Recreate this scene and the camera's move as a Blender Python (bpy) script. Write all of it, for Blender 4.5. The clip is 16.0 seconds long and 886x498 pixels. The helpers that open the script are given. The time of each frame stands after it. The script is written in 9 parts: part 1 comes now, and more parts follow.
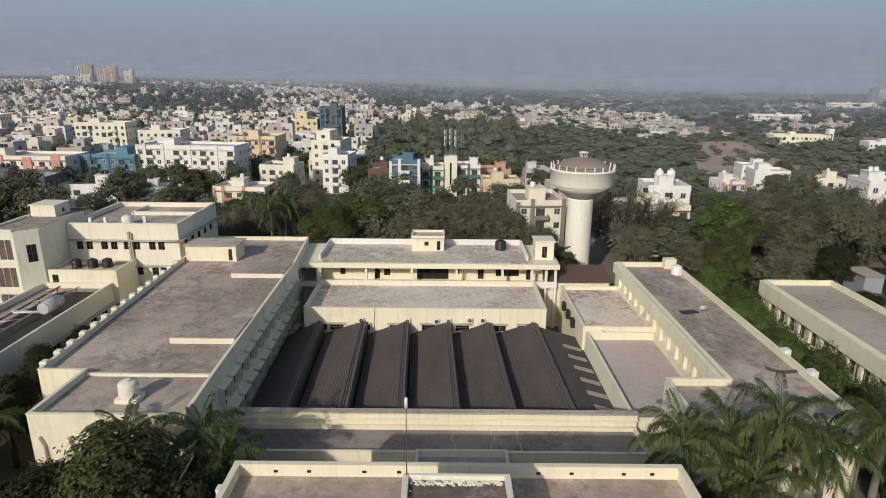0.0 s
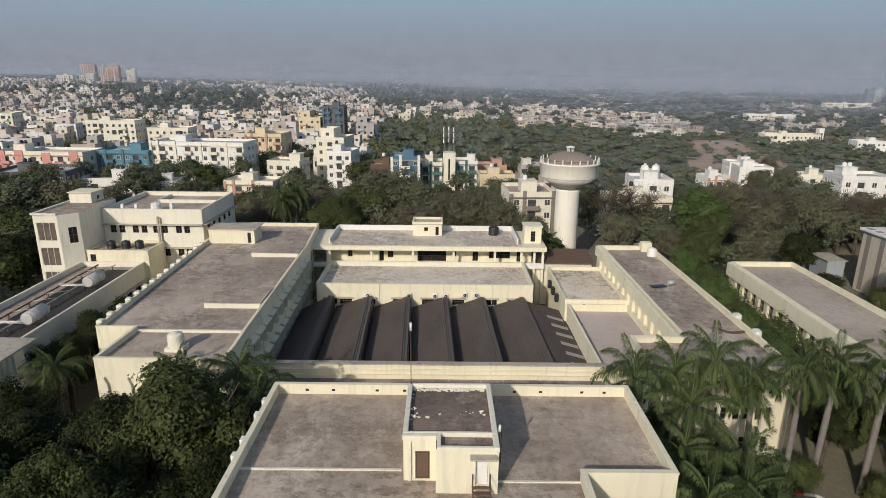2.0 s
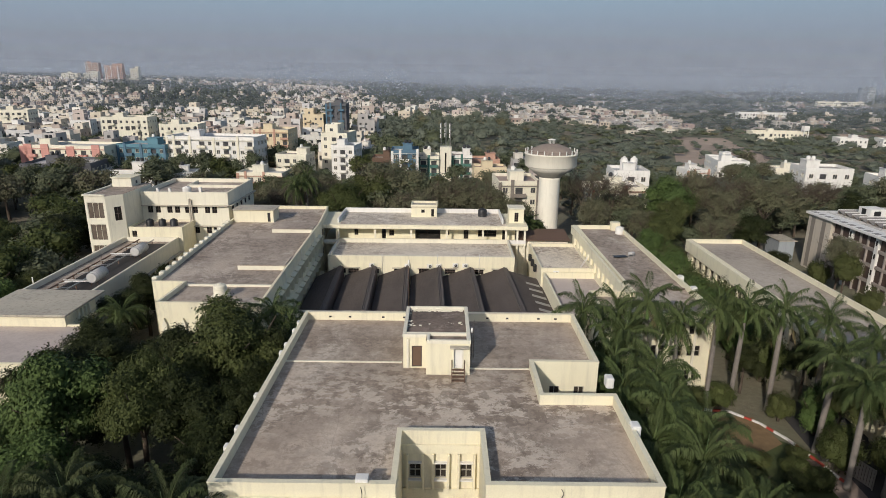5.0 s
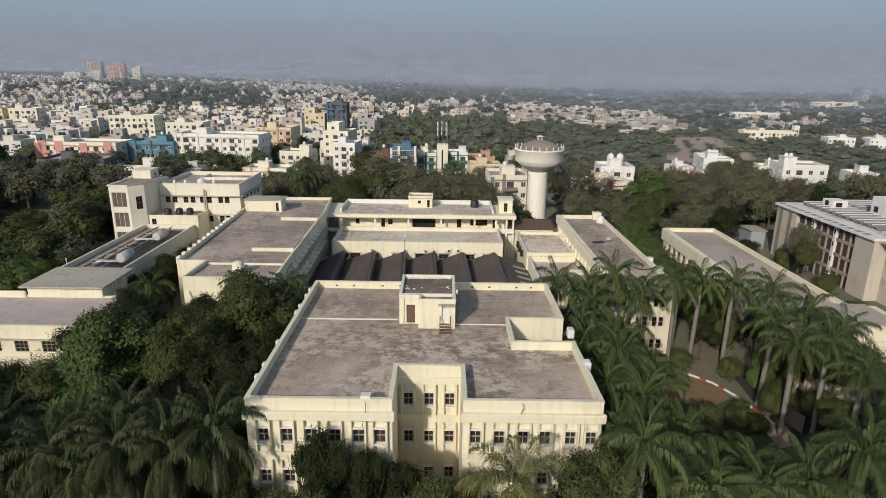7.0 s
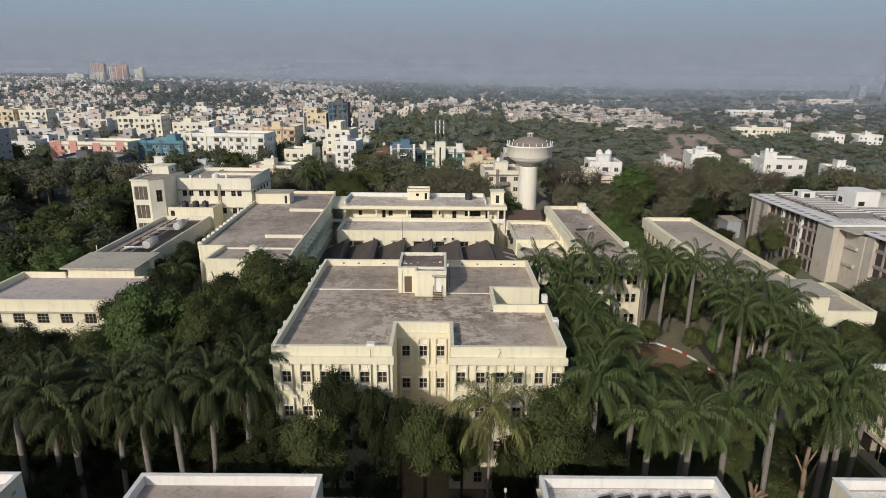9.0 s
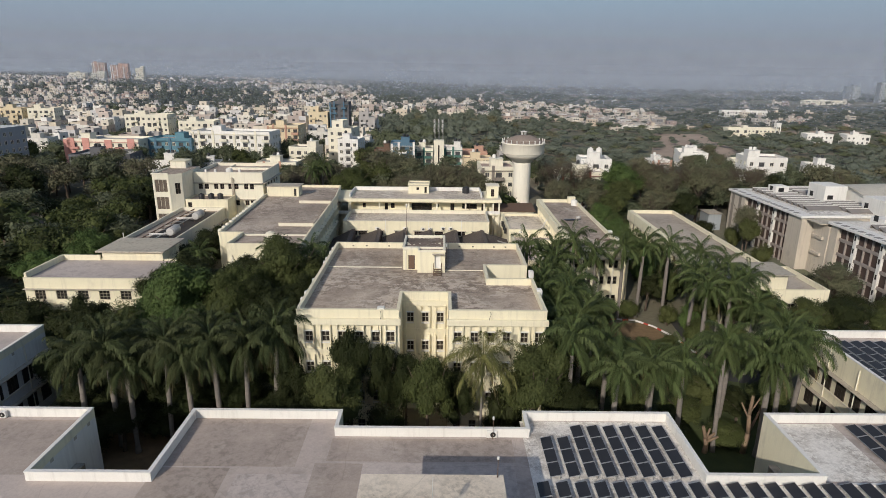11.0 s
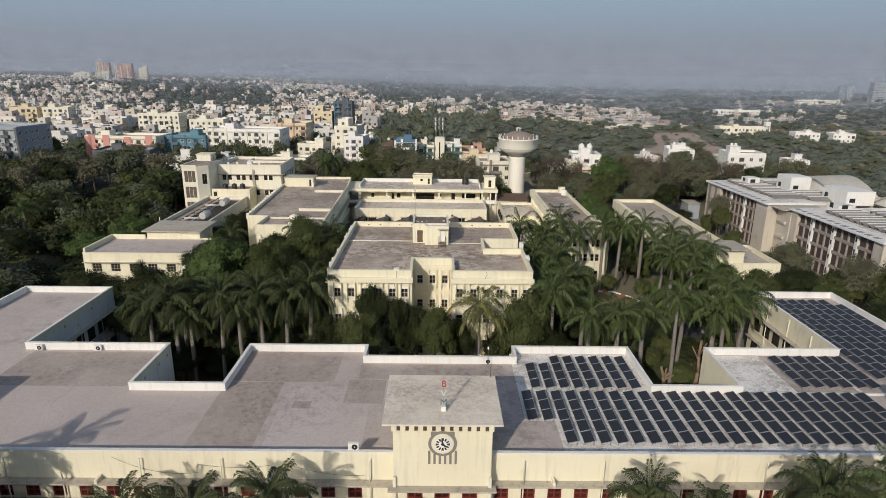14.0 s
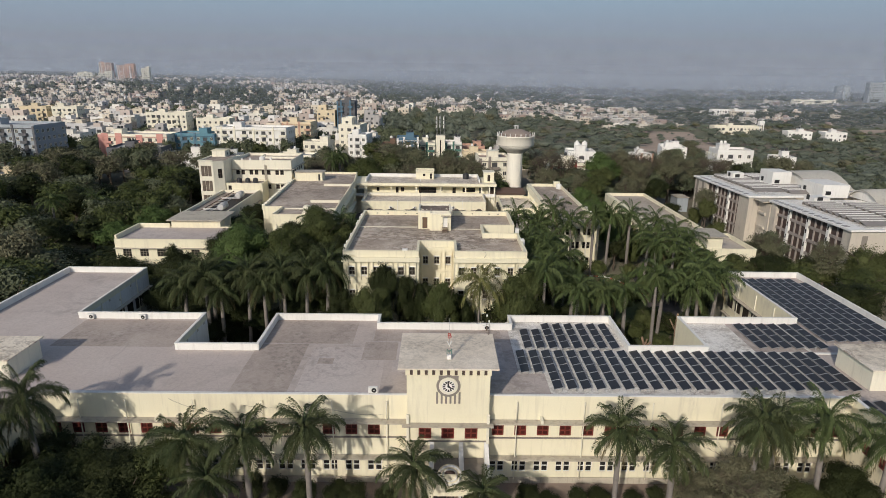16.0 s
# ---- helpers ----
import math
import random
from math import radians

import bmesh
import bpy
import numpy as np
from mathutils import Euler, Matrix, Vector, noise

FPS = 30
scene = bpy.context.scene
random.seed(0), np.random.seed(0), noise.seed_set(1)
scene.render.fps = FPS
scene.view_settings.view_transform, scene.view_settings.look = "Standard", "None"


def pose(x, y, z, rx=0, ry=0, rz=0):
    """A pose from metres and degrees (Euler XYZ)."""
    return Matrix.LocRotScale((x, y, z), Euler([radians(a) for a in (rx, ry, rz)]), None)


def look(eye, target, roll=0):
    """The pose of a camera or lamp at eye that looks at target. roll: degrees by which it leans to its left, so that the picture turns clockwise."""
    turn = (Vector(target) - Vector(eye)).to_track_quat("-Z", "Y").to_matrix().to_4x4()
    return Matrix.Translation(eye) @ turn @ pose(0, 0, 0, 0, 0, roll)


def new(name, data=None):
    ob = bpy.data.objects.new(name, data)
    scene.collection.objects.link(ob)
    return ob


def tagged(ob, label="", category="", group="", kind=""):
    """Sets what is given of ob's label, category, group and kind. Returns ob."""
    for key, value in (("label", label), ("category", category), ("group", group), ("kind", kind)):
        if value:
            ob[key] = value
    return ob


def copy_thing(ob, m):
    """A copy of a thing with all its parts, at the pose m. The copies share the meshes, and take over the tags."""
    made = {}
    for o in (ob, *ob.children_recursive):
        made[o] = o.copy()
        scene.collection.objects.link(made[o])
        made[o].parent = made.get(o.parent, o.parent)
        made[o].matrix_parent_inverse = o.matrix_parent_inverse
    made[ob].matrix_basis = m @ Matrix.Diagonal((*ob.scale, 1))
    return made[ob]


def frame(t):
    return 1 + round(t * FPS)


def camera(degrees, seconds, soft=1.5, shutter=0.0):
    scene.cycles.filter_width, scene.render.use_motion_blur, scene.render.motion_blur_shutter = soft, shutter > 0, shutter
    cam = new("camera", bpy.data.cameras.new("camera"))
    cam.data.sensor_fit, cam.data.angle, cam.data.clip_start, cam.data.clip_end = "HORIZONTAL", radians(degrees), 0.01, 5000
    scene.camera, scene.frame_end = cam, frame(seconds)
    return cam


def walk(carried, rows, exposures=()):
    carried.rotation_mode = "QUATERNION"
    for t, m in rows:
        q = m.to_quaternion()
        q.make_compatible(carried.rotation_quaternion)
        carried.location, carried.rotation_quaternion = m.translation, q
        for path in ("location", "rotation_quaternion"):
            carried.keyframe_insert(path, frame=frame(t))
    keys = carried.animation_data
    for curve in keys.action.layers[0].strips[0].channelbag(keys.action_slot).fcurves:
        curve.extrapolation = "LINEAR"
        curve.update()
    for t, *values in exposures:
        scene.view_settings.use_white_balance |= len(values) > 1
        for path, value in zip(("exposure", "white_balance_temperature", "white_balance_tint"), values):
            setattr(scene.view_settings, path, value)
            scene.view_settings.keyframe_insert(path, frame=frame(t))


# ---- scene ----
cam = camera(72.7, 16.0, 0.85)
PATH = [
    (0, (0.048, 1.037, 39.684), (0.048, 2.958, 39.129), 0.5),
    (0.5, (0.107, -1.546, 39.748), (0.107, 0.375, 39.192), 0.6),
    (1, (0.102, -4.134, 39.859), (0.105, -2.214, 39.301), 0.6),
    (1.5, (0.164, -6.852, 39.882), (0.167, -4.931, 39.324), 0.6),
    (2, (0.313, -9.503, 39.892), (0.315, -7.582, 39.336), 0.6),
    (2.5, (0.408, -12.205, 39.994), (0.41, -10.284, 39.436), 0.7),
    (3, (0.554, -14.86, 40.047), (0.556, -12.94, 39.488), 0.7),
    (3.5, (0.661, -17.534, 40.09), (0.666, -15.614, 39.532), 0.7),
    (4, (0.826, -20.154, 40.16), (0.83, -18.234, 39.601), 0.7),
    (6.5, (2.053, -33.222, 40.641), (2.059, -31.303, 40.079), 0.7),
    (7, (2.284, -35.843, 40.69), (2.291, -33.923, 40.128), 0.8),
    (7.5, (2.556, -38.443, 40.836), (2.562, -36.524, 40.272), 0.8),
    (8, (2.8, -41.096, 40.994), (2.806, -39.177, 40.43), 0.7),
    (8.5, (3.018, -43.836, 41.135), (3.023, -41.917, 40.571), 0.6),
    (9, (3.251, -46.486, 41.268), (3.256, -44.567, 40.704), 0.5),
    (11.5, (2.935, -59.422, 41.946), (2.949, -57.504, 41.38), 0.7),
    (12, (2.806, -61.98, 42.094), (2.821, -60.063, 41.526), 0.7),
    (12.5, (2.697, -64.555, 42.135), (2.712, -62.637, 41.569), 0.7),
    (13, (2.601, -67.112, 42.17), (2.615, -65.194, 41.604), 0.6),
    (13.5, (2.392, -69.675, 42.226), (2.408, -67.757, 41.661), 0.7),
    (14, (2.207, -72.21, 42.28), (2.223, -70.292, 41.714), 0.7),
    (14.5, (2.054, -74.708, 42.389), (2.07, -72.79, 41.823), 0.7),
    (15, (1.928, -77.29, 42.437), (1.944, -75.371, 41.871), 0.7),
    (15.5, (1.706, -79.782, 42.497), (1.723, -77.864, 41.931), 0.7),
    (16, (1.521, -82.242, 42.468), (1.539, -80.324, 41.902), 0.7),
]
walk(cam, [(t, look(e, g, r)) for t, e, g, r in PATH])

# ---- world, sun and distance ----
SUN_FROM = Vector((-math.sin(radians(25)) * math.cos(radians(26)), -math.cos(radians(25)) * math.cos(radians(26)), math.sin(radians(26))))
world = bpy.data.worlds.new("sky")
scene.world = world
world.use_nodes = True
wn, wl = world.node_tree.nodes, world.node_tree.links
sky = wn.new("ShaderNodeTexSky")
sky.sky_type, sky.sun_disc = "NISHITA", False
sky.sun_elevation, sky.sun_rotation = radians(26), radians(205)
sky.dust_density, sky.altitude = 3.0, 500
wl.new(sky.outputs["Color"], wn["Background"].inputs["Color"])
wn["Background"].inputs["Strength"].default_value = 0.108
sun_data = bpy.data.lights.new("sun", "SUN")
sun_data.energy, sun_data.angle, sun_data.color = 2.85, radians(0.6), (1.0, 0.925, 0.82)
sun = new("sun", sun_data)
sun.matrix_world = look(SUN_FROM * 400, (0, 0, 0))
scene.view_settings.exposure = 0.05

# ---- materials ----
def mat(name, build):
    m = bpy.data.materials.new(name)
    m.use_nodes = True
    nt = m.node_tree
    bsdf = nt.nodes["Principled BSDF"]
    build(nt, bsdf)
    return m

def node(nt, kind, **inputs):
    n = nt.nodes.new(kind)
    for k, v in inputs.items():
        n.inputs[k.replace("_", " ")].default_value = v
    return n

def coords(nt, world_space=True):
    if world_space:
        return nt.nodes.new("ShaderNodeNewGeometry").outputs["Position"]
    return nt.nodes.new("ShaderNodeTexCoord").outputs["Object"]

def stretch(nt, vec, s):
    mp = nt.nodes.new("ShaderNodeMapping")
    mp.inputs["Scale"].default_value = s
    nt.links.new(vec, mp.inputs["Vector"])
    return mp.outputs["Vector"]

def noise_fac(nt, vec, scale, detail=4.0, rough=0.55, lo=0.35, hi=0.65):
    n = node(nt, "ShaderNodeTexNoise", Scale=scale, Detail=detail, Roughness=rough)
    nt.links.new(vec, n.inputs["Vector"])
    r = node(nt, "ShaderNodeMapRange", From_Min=lo, From_Max=hi)
    nt.links.new(n.outputs["Fac"], r.inputs["Value"])
    return r.outputs["Result"]

def mix(nt, fac, a, b):
    m = nt.nodes.new("ShaderNodeMix")
    m.data_type = "RGBA"
    for sock, v in ((m.inputs[0], fac), (m.inputs[6], a), (m.inputs[7], b)):
        if isinstance(v, (int, float)):
            sock.default_value = v
        elif isinstance(v, tuple):
            sock.default_value = (*v, 1.0)
        else:
            nt.links.new(v, sock)
    return m.outputs[2]

def times(nt, a, k):
    m = nt.nodes.new("ShaderNodeMath")
    m.operation = "MULTIPLY"
    for sock, v in zip(m.inputs, (a, k)):
        if isinstance(v, (int, float)):
            sock.default_value = v
        else:
            nt.links.new(v, sock)
    return m.outputs[0]

def bump(nt, bsdf, height, strength=0.3, distance=0.02):
    b = node(nt, "ShaderNodeBump", Strength=strength, Distance=distance)
    nt.links.new(height, b.inputs["Height"])
    nt.links.new(b.outputs["Normal"], bsdf.inputs["Normal"])

def plaster(base, dirt, grime, amount=0.45):
    """Painted plaster: base colour, weathered colour and rain streaks."""
    def build(nt, bsdf):
        p = coords(nt)
        broad = noise_fac(nt, p, 0.12, 5, 0.6, 0.42, 0.72)
        streak = noise_fac(nt, stretch(nt, p, (1.6, 1.6, 0.12)), 1.3, 5, 0.6, 0.52, 0.8)
        grain = noise_fac(nt, p, 9.0, 3, 0.6, 0.3, 0.7)
        c = mix(nt, times(nt, broad, amount), base, dirt)
        c = mix(nt, times(nt, streak, amount * 0.9), c, grime)
        stain = noise_fac(nt, stretch(nt, p, (0.7, 0.7, 0.35)), 0.55, 8, 0.75, 0.55, 0.68)
        c = mix(nt, times(nt, stain, amount * 0.75), c, tuple(x * 1.35 for x in grime))
        c = mix(nt, times(nt, grain, 0.16), c, tuple(x * 0.72 for x in dirt))
        nt.links.new(c, bsdf.inputs["Base Color"])
        bsdf.inputs["Roughness"].default_value = 0.85
        bump(nt, bsdf, grain, 0.25, 0.01)
    return build

def slab_roof(base, dark, pale, scale=0.16, wet=0.55, blots=0.45, peel=0.0):
    """Weathered concrete terrace: broad stains, mottled patches, fine cracks; peel: how far an old pale coat has flaked off."""
    def build(nt, bsdf):
        p = coords(nt)
        broad = noise_fac(nt, p, scale * 0.45, 6, 0.62, 0.42, 0.60)
        area = noise_fac(nt, stretch(nt, p, (1.0, 1.3, 1.0)), scale * 0.62, 4, 0.6, 0.45, 0.56)
        mott = noise_fac(nt, p, scale * 7, 8, 0.72, 0.47, 0.60)
        pal = noise_fac(nt, stretch(nt, p, (1.0, 0.6, 1.0)), scale * 0.9, 6, 0.65, 0.52, 0.62)
        grain = noise_fac(nt, p, 3.2, 8, 0.82, 0.44, 0.60)
        v = node(nt, "ShaderNodeTexVoronoi", Scale=0.22)
        v.feature = "DISTANCE_TO_EDGE"
        wob = node(nt, "ShaderNodeTexNoise", Scale=0.5, Detail=4.0)
        nt.links.new(p, wob.inputs["Vector"])
        nt.links.new(mix(nt, 0.25, p, wob.outputs["Color"]), v.inputs["Vector"])
        crack = node(nt, "ShaderNodeMapRange", From_Min=0.0, From_Max=0.008, To_Min=1.0, To_Max=0.0)
        nt.links.new(v.outputs["Distance"], crack.inputs["Value"])
        blot = noise_fac(nt, p, scale * 3.4, 12, 0.84, 0.50, 0.512)
        speck = noise_fac(nt, p, scale * 16, 7, 0.8, 0.50, 0.56)
        c = mix(nt, times(nt, broad, wet), base, dark)
        c = mix(nt, times(nt, pal, 0.75), c, pale)
        c = mix(nt, times(nt, times(nt, blot, area), blots * 1.35), c, tuple(x * 0.9 for x in dark))
        c = mix(nt, times(nt, speck, blots * 0.4), c, tuple(x * 0.8 for x in dark))
        c = mix(nt, times(nt, times(nt, mott, broad), 0.6), c, tuple(x * 0.55 for x in dark))
        if peel:
            sep = nt.nodes.new("ShaderNodeSeparateXYZ")
            nt.links.new(p, sep.inputs[0])
            front = node(nt, "ShaderNodeMapRange", From_Min=25.0, From_Max=17.0, To_Min=0.18, To_Max=1.0)
            nt.links.new(sep.outputs["Y"], front.inputs["Value"])
            where = times(nt, noise_fac(nt, p, 0.065, 3, 0.5, 0.36, 0.52), front.outputs["Result"])
            flake = noise_fac(nt, stretch(nt, p, (0.8, 1.25, 1.0)), 0.55, 9, 0.74, 0.495, 0.525)
            c = mix(nt, times(nt, times(nt, flake, where), peel), c, tuple(x * 0.98 for x in pale))
            holes = noise_fac(nt, stretch(nt, p, (1.1, 0.8, 1.0)), 0.9, 8, 0.72, 0.53, 0.56)
            c = mix(nt, times(nt, times(nt, holes, where), peel * 0.8), c, tuple(x * 0.72 for x in dark))
        c = mix(nt, times(nt, grain, 0.30), c, tuple(x * 0.58 for x in base))
        c = mix(nt, times(nt, crack.outputs["Result"], 0.22), c, tuple(x * 0.45 for x in dark))
        nt.links.new(c, bsdf.inputs["Base Color"])
        bsdf.inputs["Roughness"].default_value = 0.92
        bump(nt, bsdf, grain, 0.3, 0.015)
    return build

def simple(color, rough=0.6, metal=0.0, vary=0.25, scale=3.0, world_space=True):
    def build(nt, bsdf):
        p = coords(nt, world_space)
        n = noise_fac(nt, p, scale, 5, 0.6, 0.3, 0.75)
        c = mix(nt, times(nt, n, vary), color, tuple(x * 0.45 for x in color))
        nt.links.new(c, bsdf.inputs["Base Color"])
        bsdf.inputs["Roughness"].default_value = rough
        bsdf.inputs["Metallic"].default_value = metal
        bump(nt, bsdf, n, 0.15, 0.01)
    return build

def painted(colors, rough=0.85):
    """Wall paint picked per building, with weathering."""
    def build(nt, bsdf):
        p = coords(nt)
        info = nt.nodes.new("ShaderNodeObjectInfo")
        ramp = nt.nodes.new("ShaderNodeValToRGB")
        ramp.color_ramp.interpolation = "CONSTANT"
        el = ramp.color_ramp.elements
        while len(el) < len(colors):
            el.new(0.5)
        for i, col in enumerate(colors):
            el[i].position, el[i].color = i / len(colors), (*col, 1)
        nt.links.new(info.outputs["Random"], ramp.inputs["Fac"])
        broad = noise_fac(nt, p, 0.10, 5, 0.6, 0.42, 0.75)
        streak = noise_fac(nt, stretch(nt, p, (1.2, 1.2, 0.1)), 0.8, 4, 0.6, 0.5, 0.8)
        c = mix(nt, times(nt, broad, 0.35), ramp.outputs["Color"], (0.42, 0.38, 0.32))
        c = mix(nt, times(nt, streak, 0.35), c, (0.25, 0.23, 0.21))
        nt.links.new(c, bsdf.inputs["Base Color"])
        bsdf.inputs["Roughness"].default_value = rough
    return build

def glass(color, rough=0.12):
    def build(nt, bsdf):
        p = coords(nt)
        n = noise_fac(nt, p, 0.9, 3, 0.5, 0.35, 0.65)
        nt.links.new(mix(nt, times(nt, n, 0.6), color, tuple(x * 0.4 for x in color)), bsdf.inputs["Base Color"])
        bsdf.inputs["Roughness"].default_value = rough
        bsdf.inputs["IOR"].default_value = 1.5
        bsdf.inputs["Specular IOR Level"].default_value = 0.3
    return build

def leaf(dark, light, dry=None):
    """Foliage: hue varies by clump, by tree and along the crown."""
    def build(nt, bsdf):
        p = coords(nt)
        geo = nt.nodes.new("ShaderNodeNewGeometry")
        info = nt.nodes.new("ShaderNodeObjectInfo")
        n = noise_fac(nt, p, 0.35, 4, 0.6, 0.35, 0.65)
        c = mix(nt, geo.outputs["Random Per Island"], dark, light)
        c = mix(nt, times(nt, n, 0.35), c, tuple(x * 0.6 for x in dark))
        c = mix(nt, times(nt, info.outputs["Random"], 0.45), c, dry or light)
        nt.links.new(c, bsdf.inputs["Base Color"])
        bsdf.inputs["Roughness"].default_value = 0.6
        bsdf.inputs["Specular IOR Level"].default_value = 0.1
    return build

def ground_build(nt, bsdf):
    p = coords(nt)
    big = noise_fac(nt, p, 0.011, 6, 0.6, 0.40, 0.58)
    mid = noise_fac(nt, p, 0.07, 6, 0.65, 0.38, 0.62)
    fine = noise_fac(nt, p, 1.1, 5, 0.7, 0.3, 0.7)
    c = mix(nt, big, (0.27, 0.22, 0.16), (0.175, 0.185, 0.115))
    c = mix(nt, times(nt, mid, 0.5), c, (0.13, 0.14, 0.088))
    c = mix(nt, times(nt, fine, 0.4), c, (0.07, 0.055, 0.04))
    nt.links.new(c, bsdf.inputs["Base Color"])
    bsdf.inputs["Roughness"].default_value = 0.95
    bump(nt, bsdf, fine, 0.5, 0.1)

def corrugated(base, dark, pale):
    """Aged fibre-cement sheets: ribs down the slope, sheet laps, soot."""
    def build(nt, bsdf):
        p = coords(nt)
        rib = node(nt, "ShaderNodeTexWave", Scale=1.1, Distortion=0.0)
        rib.bands_direction = "Y"
        nt.links.new(p, rib.inputs["Vector"])
        lap = node(nt, "ShaderNodeTexBrick", Scale=1.0)
        lap.inputs["Brick Width"].default_value, lap.inputs["Row Height"].default_value = 3.0, 1.05
        lap.inputs["Mortar Size"].default_value = 0.02
        nt.links.new(p, lap.inputs["Vector"])
        broad = noise_fac(nt, stretch(nt, p, (1.0, 0.35, 1.0)), 0.30, 6, 0.65, 0.4, 0.7)
        grain = noise_fac(nt, p, 4.0, 5, 0.7, 0.3, 0.7)
        c = mix(nt, broad, base, dark)
        c = mix(nt, times(nt, grain, 0.25), c, pale)
        c = mix(nt, times(nt, lap.outputs["Fac"], 0.5), c, tuple(x * 0.4 for x in dark))
        nt.links.new(c, bsdf.inputs["Base Color"])
        bsdf.inputs["Roughness"].default_value = 0.9
        bump(nt, bsdf, rib.outputs["Fac"], 0.5, 0.05)
    return build

CREAM = mat("cream_plaster", plaster((0.80, 0.742, 0.555), (0.64, 0.565, 0.41), (0.36, 0.32, 0.26), 0.42))
CREAM_PALE = mat("pale_cream_plaster", plaster((0.78, 0.735, 0.60), (0.62, 0.57, 0.47), (0.33, 0.30, 0.25), 0.40))
WHITE = mat("white_plaster", plaster((0.78, 0.76, 0.72), (0.62, 0.59, 0.54), (0.34, 0.31, 0.28), 0.38))
STONE = mat("beige_stone_cladding", plaster((0.55, 0.49, 0.41), (0.45, 0.40, 0.335), (0.2, 0.18, 0.16), 0.5))
CHAJJA = mat("stained_concrete", plaster((0.50, 0.45, 0.36), (0.33, 0.29, 0.24), (0.14, 0.12, 0.11), 0.8))
ROOF_A = mat("terrace_concrete", slab_roof((0.51, 0.42, 0.342), (0.24, 0.186, 0.148), (0.62, 0.535, 0.445), 0.16, 0.6, 0.55))
ROOF_MAIN = mat("flaking_terrace_concrete", slab_roof((0.50, 0.405, 0.322), (0.25, 0.192, 0.148), (0.66, 0.565, 0.465), 0.16, 0.6, 0.5, 0.85))
ROOF_B = mat("front_terrace_concrete", slab_roof((0.53, 0.452, 0.41), (0.44, 0.372, 0.33), (0.57, 0.497, 0.455), 0.06, 0.55, 0.10))
ROOF_C = mat("stained_terrace_concrete", slab_roof((0.80, 0.71, 0.58), (0.34, 0.265, 0.205), (0.82, 0.74, 0.62), 0.17, 0.22, 0.6))
TOWER_WASH = mat("lime_washed_tower", plaster((0.85, 0.80, 0.69), (0.72, 0.66, 0.55), (0.42, 0.38, 0.31), 0.3))
ROOF_BROWN = mat("grimy_brown_roof", slab_roof((0.26, 0.195, 0.155), (0.12, 0.092, 0.075), (0.40, 0.33, 0.27), 0.5, 0.6, 0.5))
ROOF_REAR = mat("pale_stained_terrace", slab_roof((0.74, 0.66, 0.55), (0.30, 0.225, 0.17), (0.78, 0.71, 0.61), 0.20, 0.26, 0.42))
ROOF_TAN = mat("tan_terrace_concrete", slab_roof((0.47, 0.40, 0.325), (0.33, 0.272, 0.22), (0.52, 0.45, 0.375), 0.12, 0.5, 0.2))
LIME = mat("lime_washed_terrace", slab_roof((0.84, 0.80, 0.74), (0.42, 0.36, 0.30), (0.86, 0.83, 0.78), 0.35, 0.16, 0.5))
BITUMEN = mat("black_bitumen", simple((0.05, 0.043, 0.038), 0.85, 0, 0.5, 0.8))
ROOF_STRIP = mat("worn_strip_concrete", slab_roof((0.33, 0.28, 0.245), (0.17, 0.145, 0.13), (0.42, 0.37, 0.33), 0.25, 0.7))
SHEET = mat("fibre_cement_sheet", corrugated((0.095, 0.074, 0.063), (0.052, 0.042, 0.036), (0.145, 0.118, 0.10)))
RIDGE = mat("ridge_flashing", simple((0.135, 0.112, 0.098), 0.85))
SKYLIGHT = mat("translucent_sheet", simple((0.36, 0.34, 0.31), 0.5))
GLASS = mat("dark_window_glass", glass((0.030, 0.028, 0.026), 0.2))
BROWN_GLASS_DARK = mat("shadowed_window_glass", glass((0.055, 0.046, 0.038), 0.25))
BROWN_GLASS = mat("dusty_brown_glazing", glass((0.17, 0.135, 0.11), 0.3))
CITY_GLASS = mat("dusty_window_glass", glass((0.085, 0.085, 0.088), 0.3))
GLASS_RED = mat("dark_red_louvre", glass((0.075, 0.018, 0.014), 0.4))
FRAME = mat("weathered_window_frame", simple((0.30, 0.26, 0.20), 0.6))
RED = mat("red_painted_wood", simple((0.185, 0.036, 0.025), 0.55, 0, 0.3))
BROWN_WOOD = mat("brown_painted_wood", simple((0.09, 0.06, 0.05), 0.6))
GREY_PAINT = mat("grey_paint", simple((0.24, 0.21, 0.18), 0.7))
BLACK = mat("black_paint", simple((0.02, 0.02, 0.02), 0.5))
DIAL = mat("white_dial", simple((0.8, 0.78, 0.72), 0.4, 0, 0.1))
TANK_BLACK = mat("black_polyethylene", simple((0.025, 0.025, 0.028), 0.45))
STEEL = mat("galvanised_steel", simple((0.45, 0.44, 0.42), 0.4, 0.6))
ALU = mat("aluminium_jacket", simple((0.55, 0.53, 0.51), 0.55, 0.25))
LOUVRE = mat("dusty_roof_glazing", simple((0.25, 0.225, 0.205), 0.5, 0, 0.3, 0.8))
RUST = mat("rusty_steel", simple((0.16, 0.10, 0.07), 0.8, 0.2))
FRAME_BEIGE = mat("dusty_window_frame", simple((0.40, 0.37, 0.31), 0.8, 0, 0.3, 1.5))
PANEL = mat("solar_cells", simple((0.030, 0.029, 0.031), 0.42, 0.0, 0.5, 1.2))
PANEL_FRAME = mat("panel_frame", simple((0.42, 0.42, 0.42), 0.45, 0.4))
DEAD_WOOD = mat("bare_wood", simple((0.26, 0.18, 0.12), 0.95, 0, 0.5, 2.5))
BARK = mat("bark", simple((0.10, 0.075, 0.055), 0.95, 0, 0.6, 2.0))
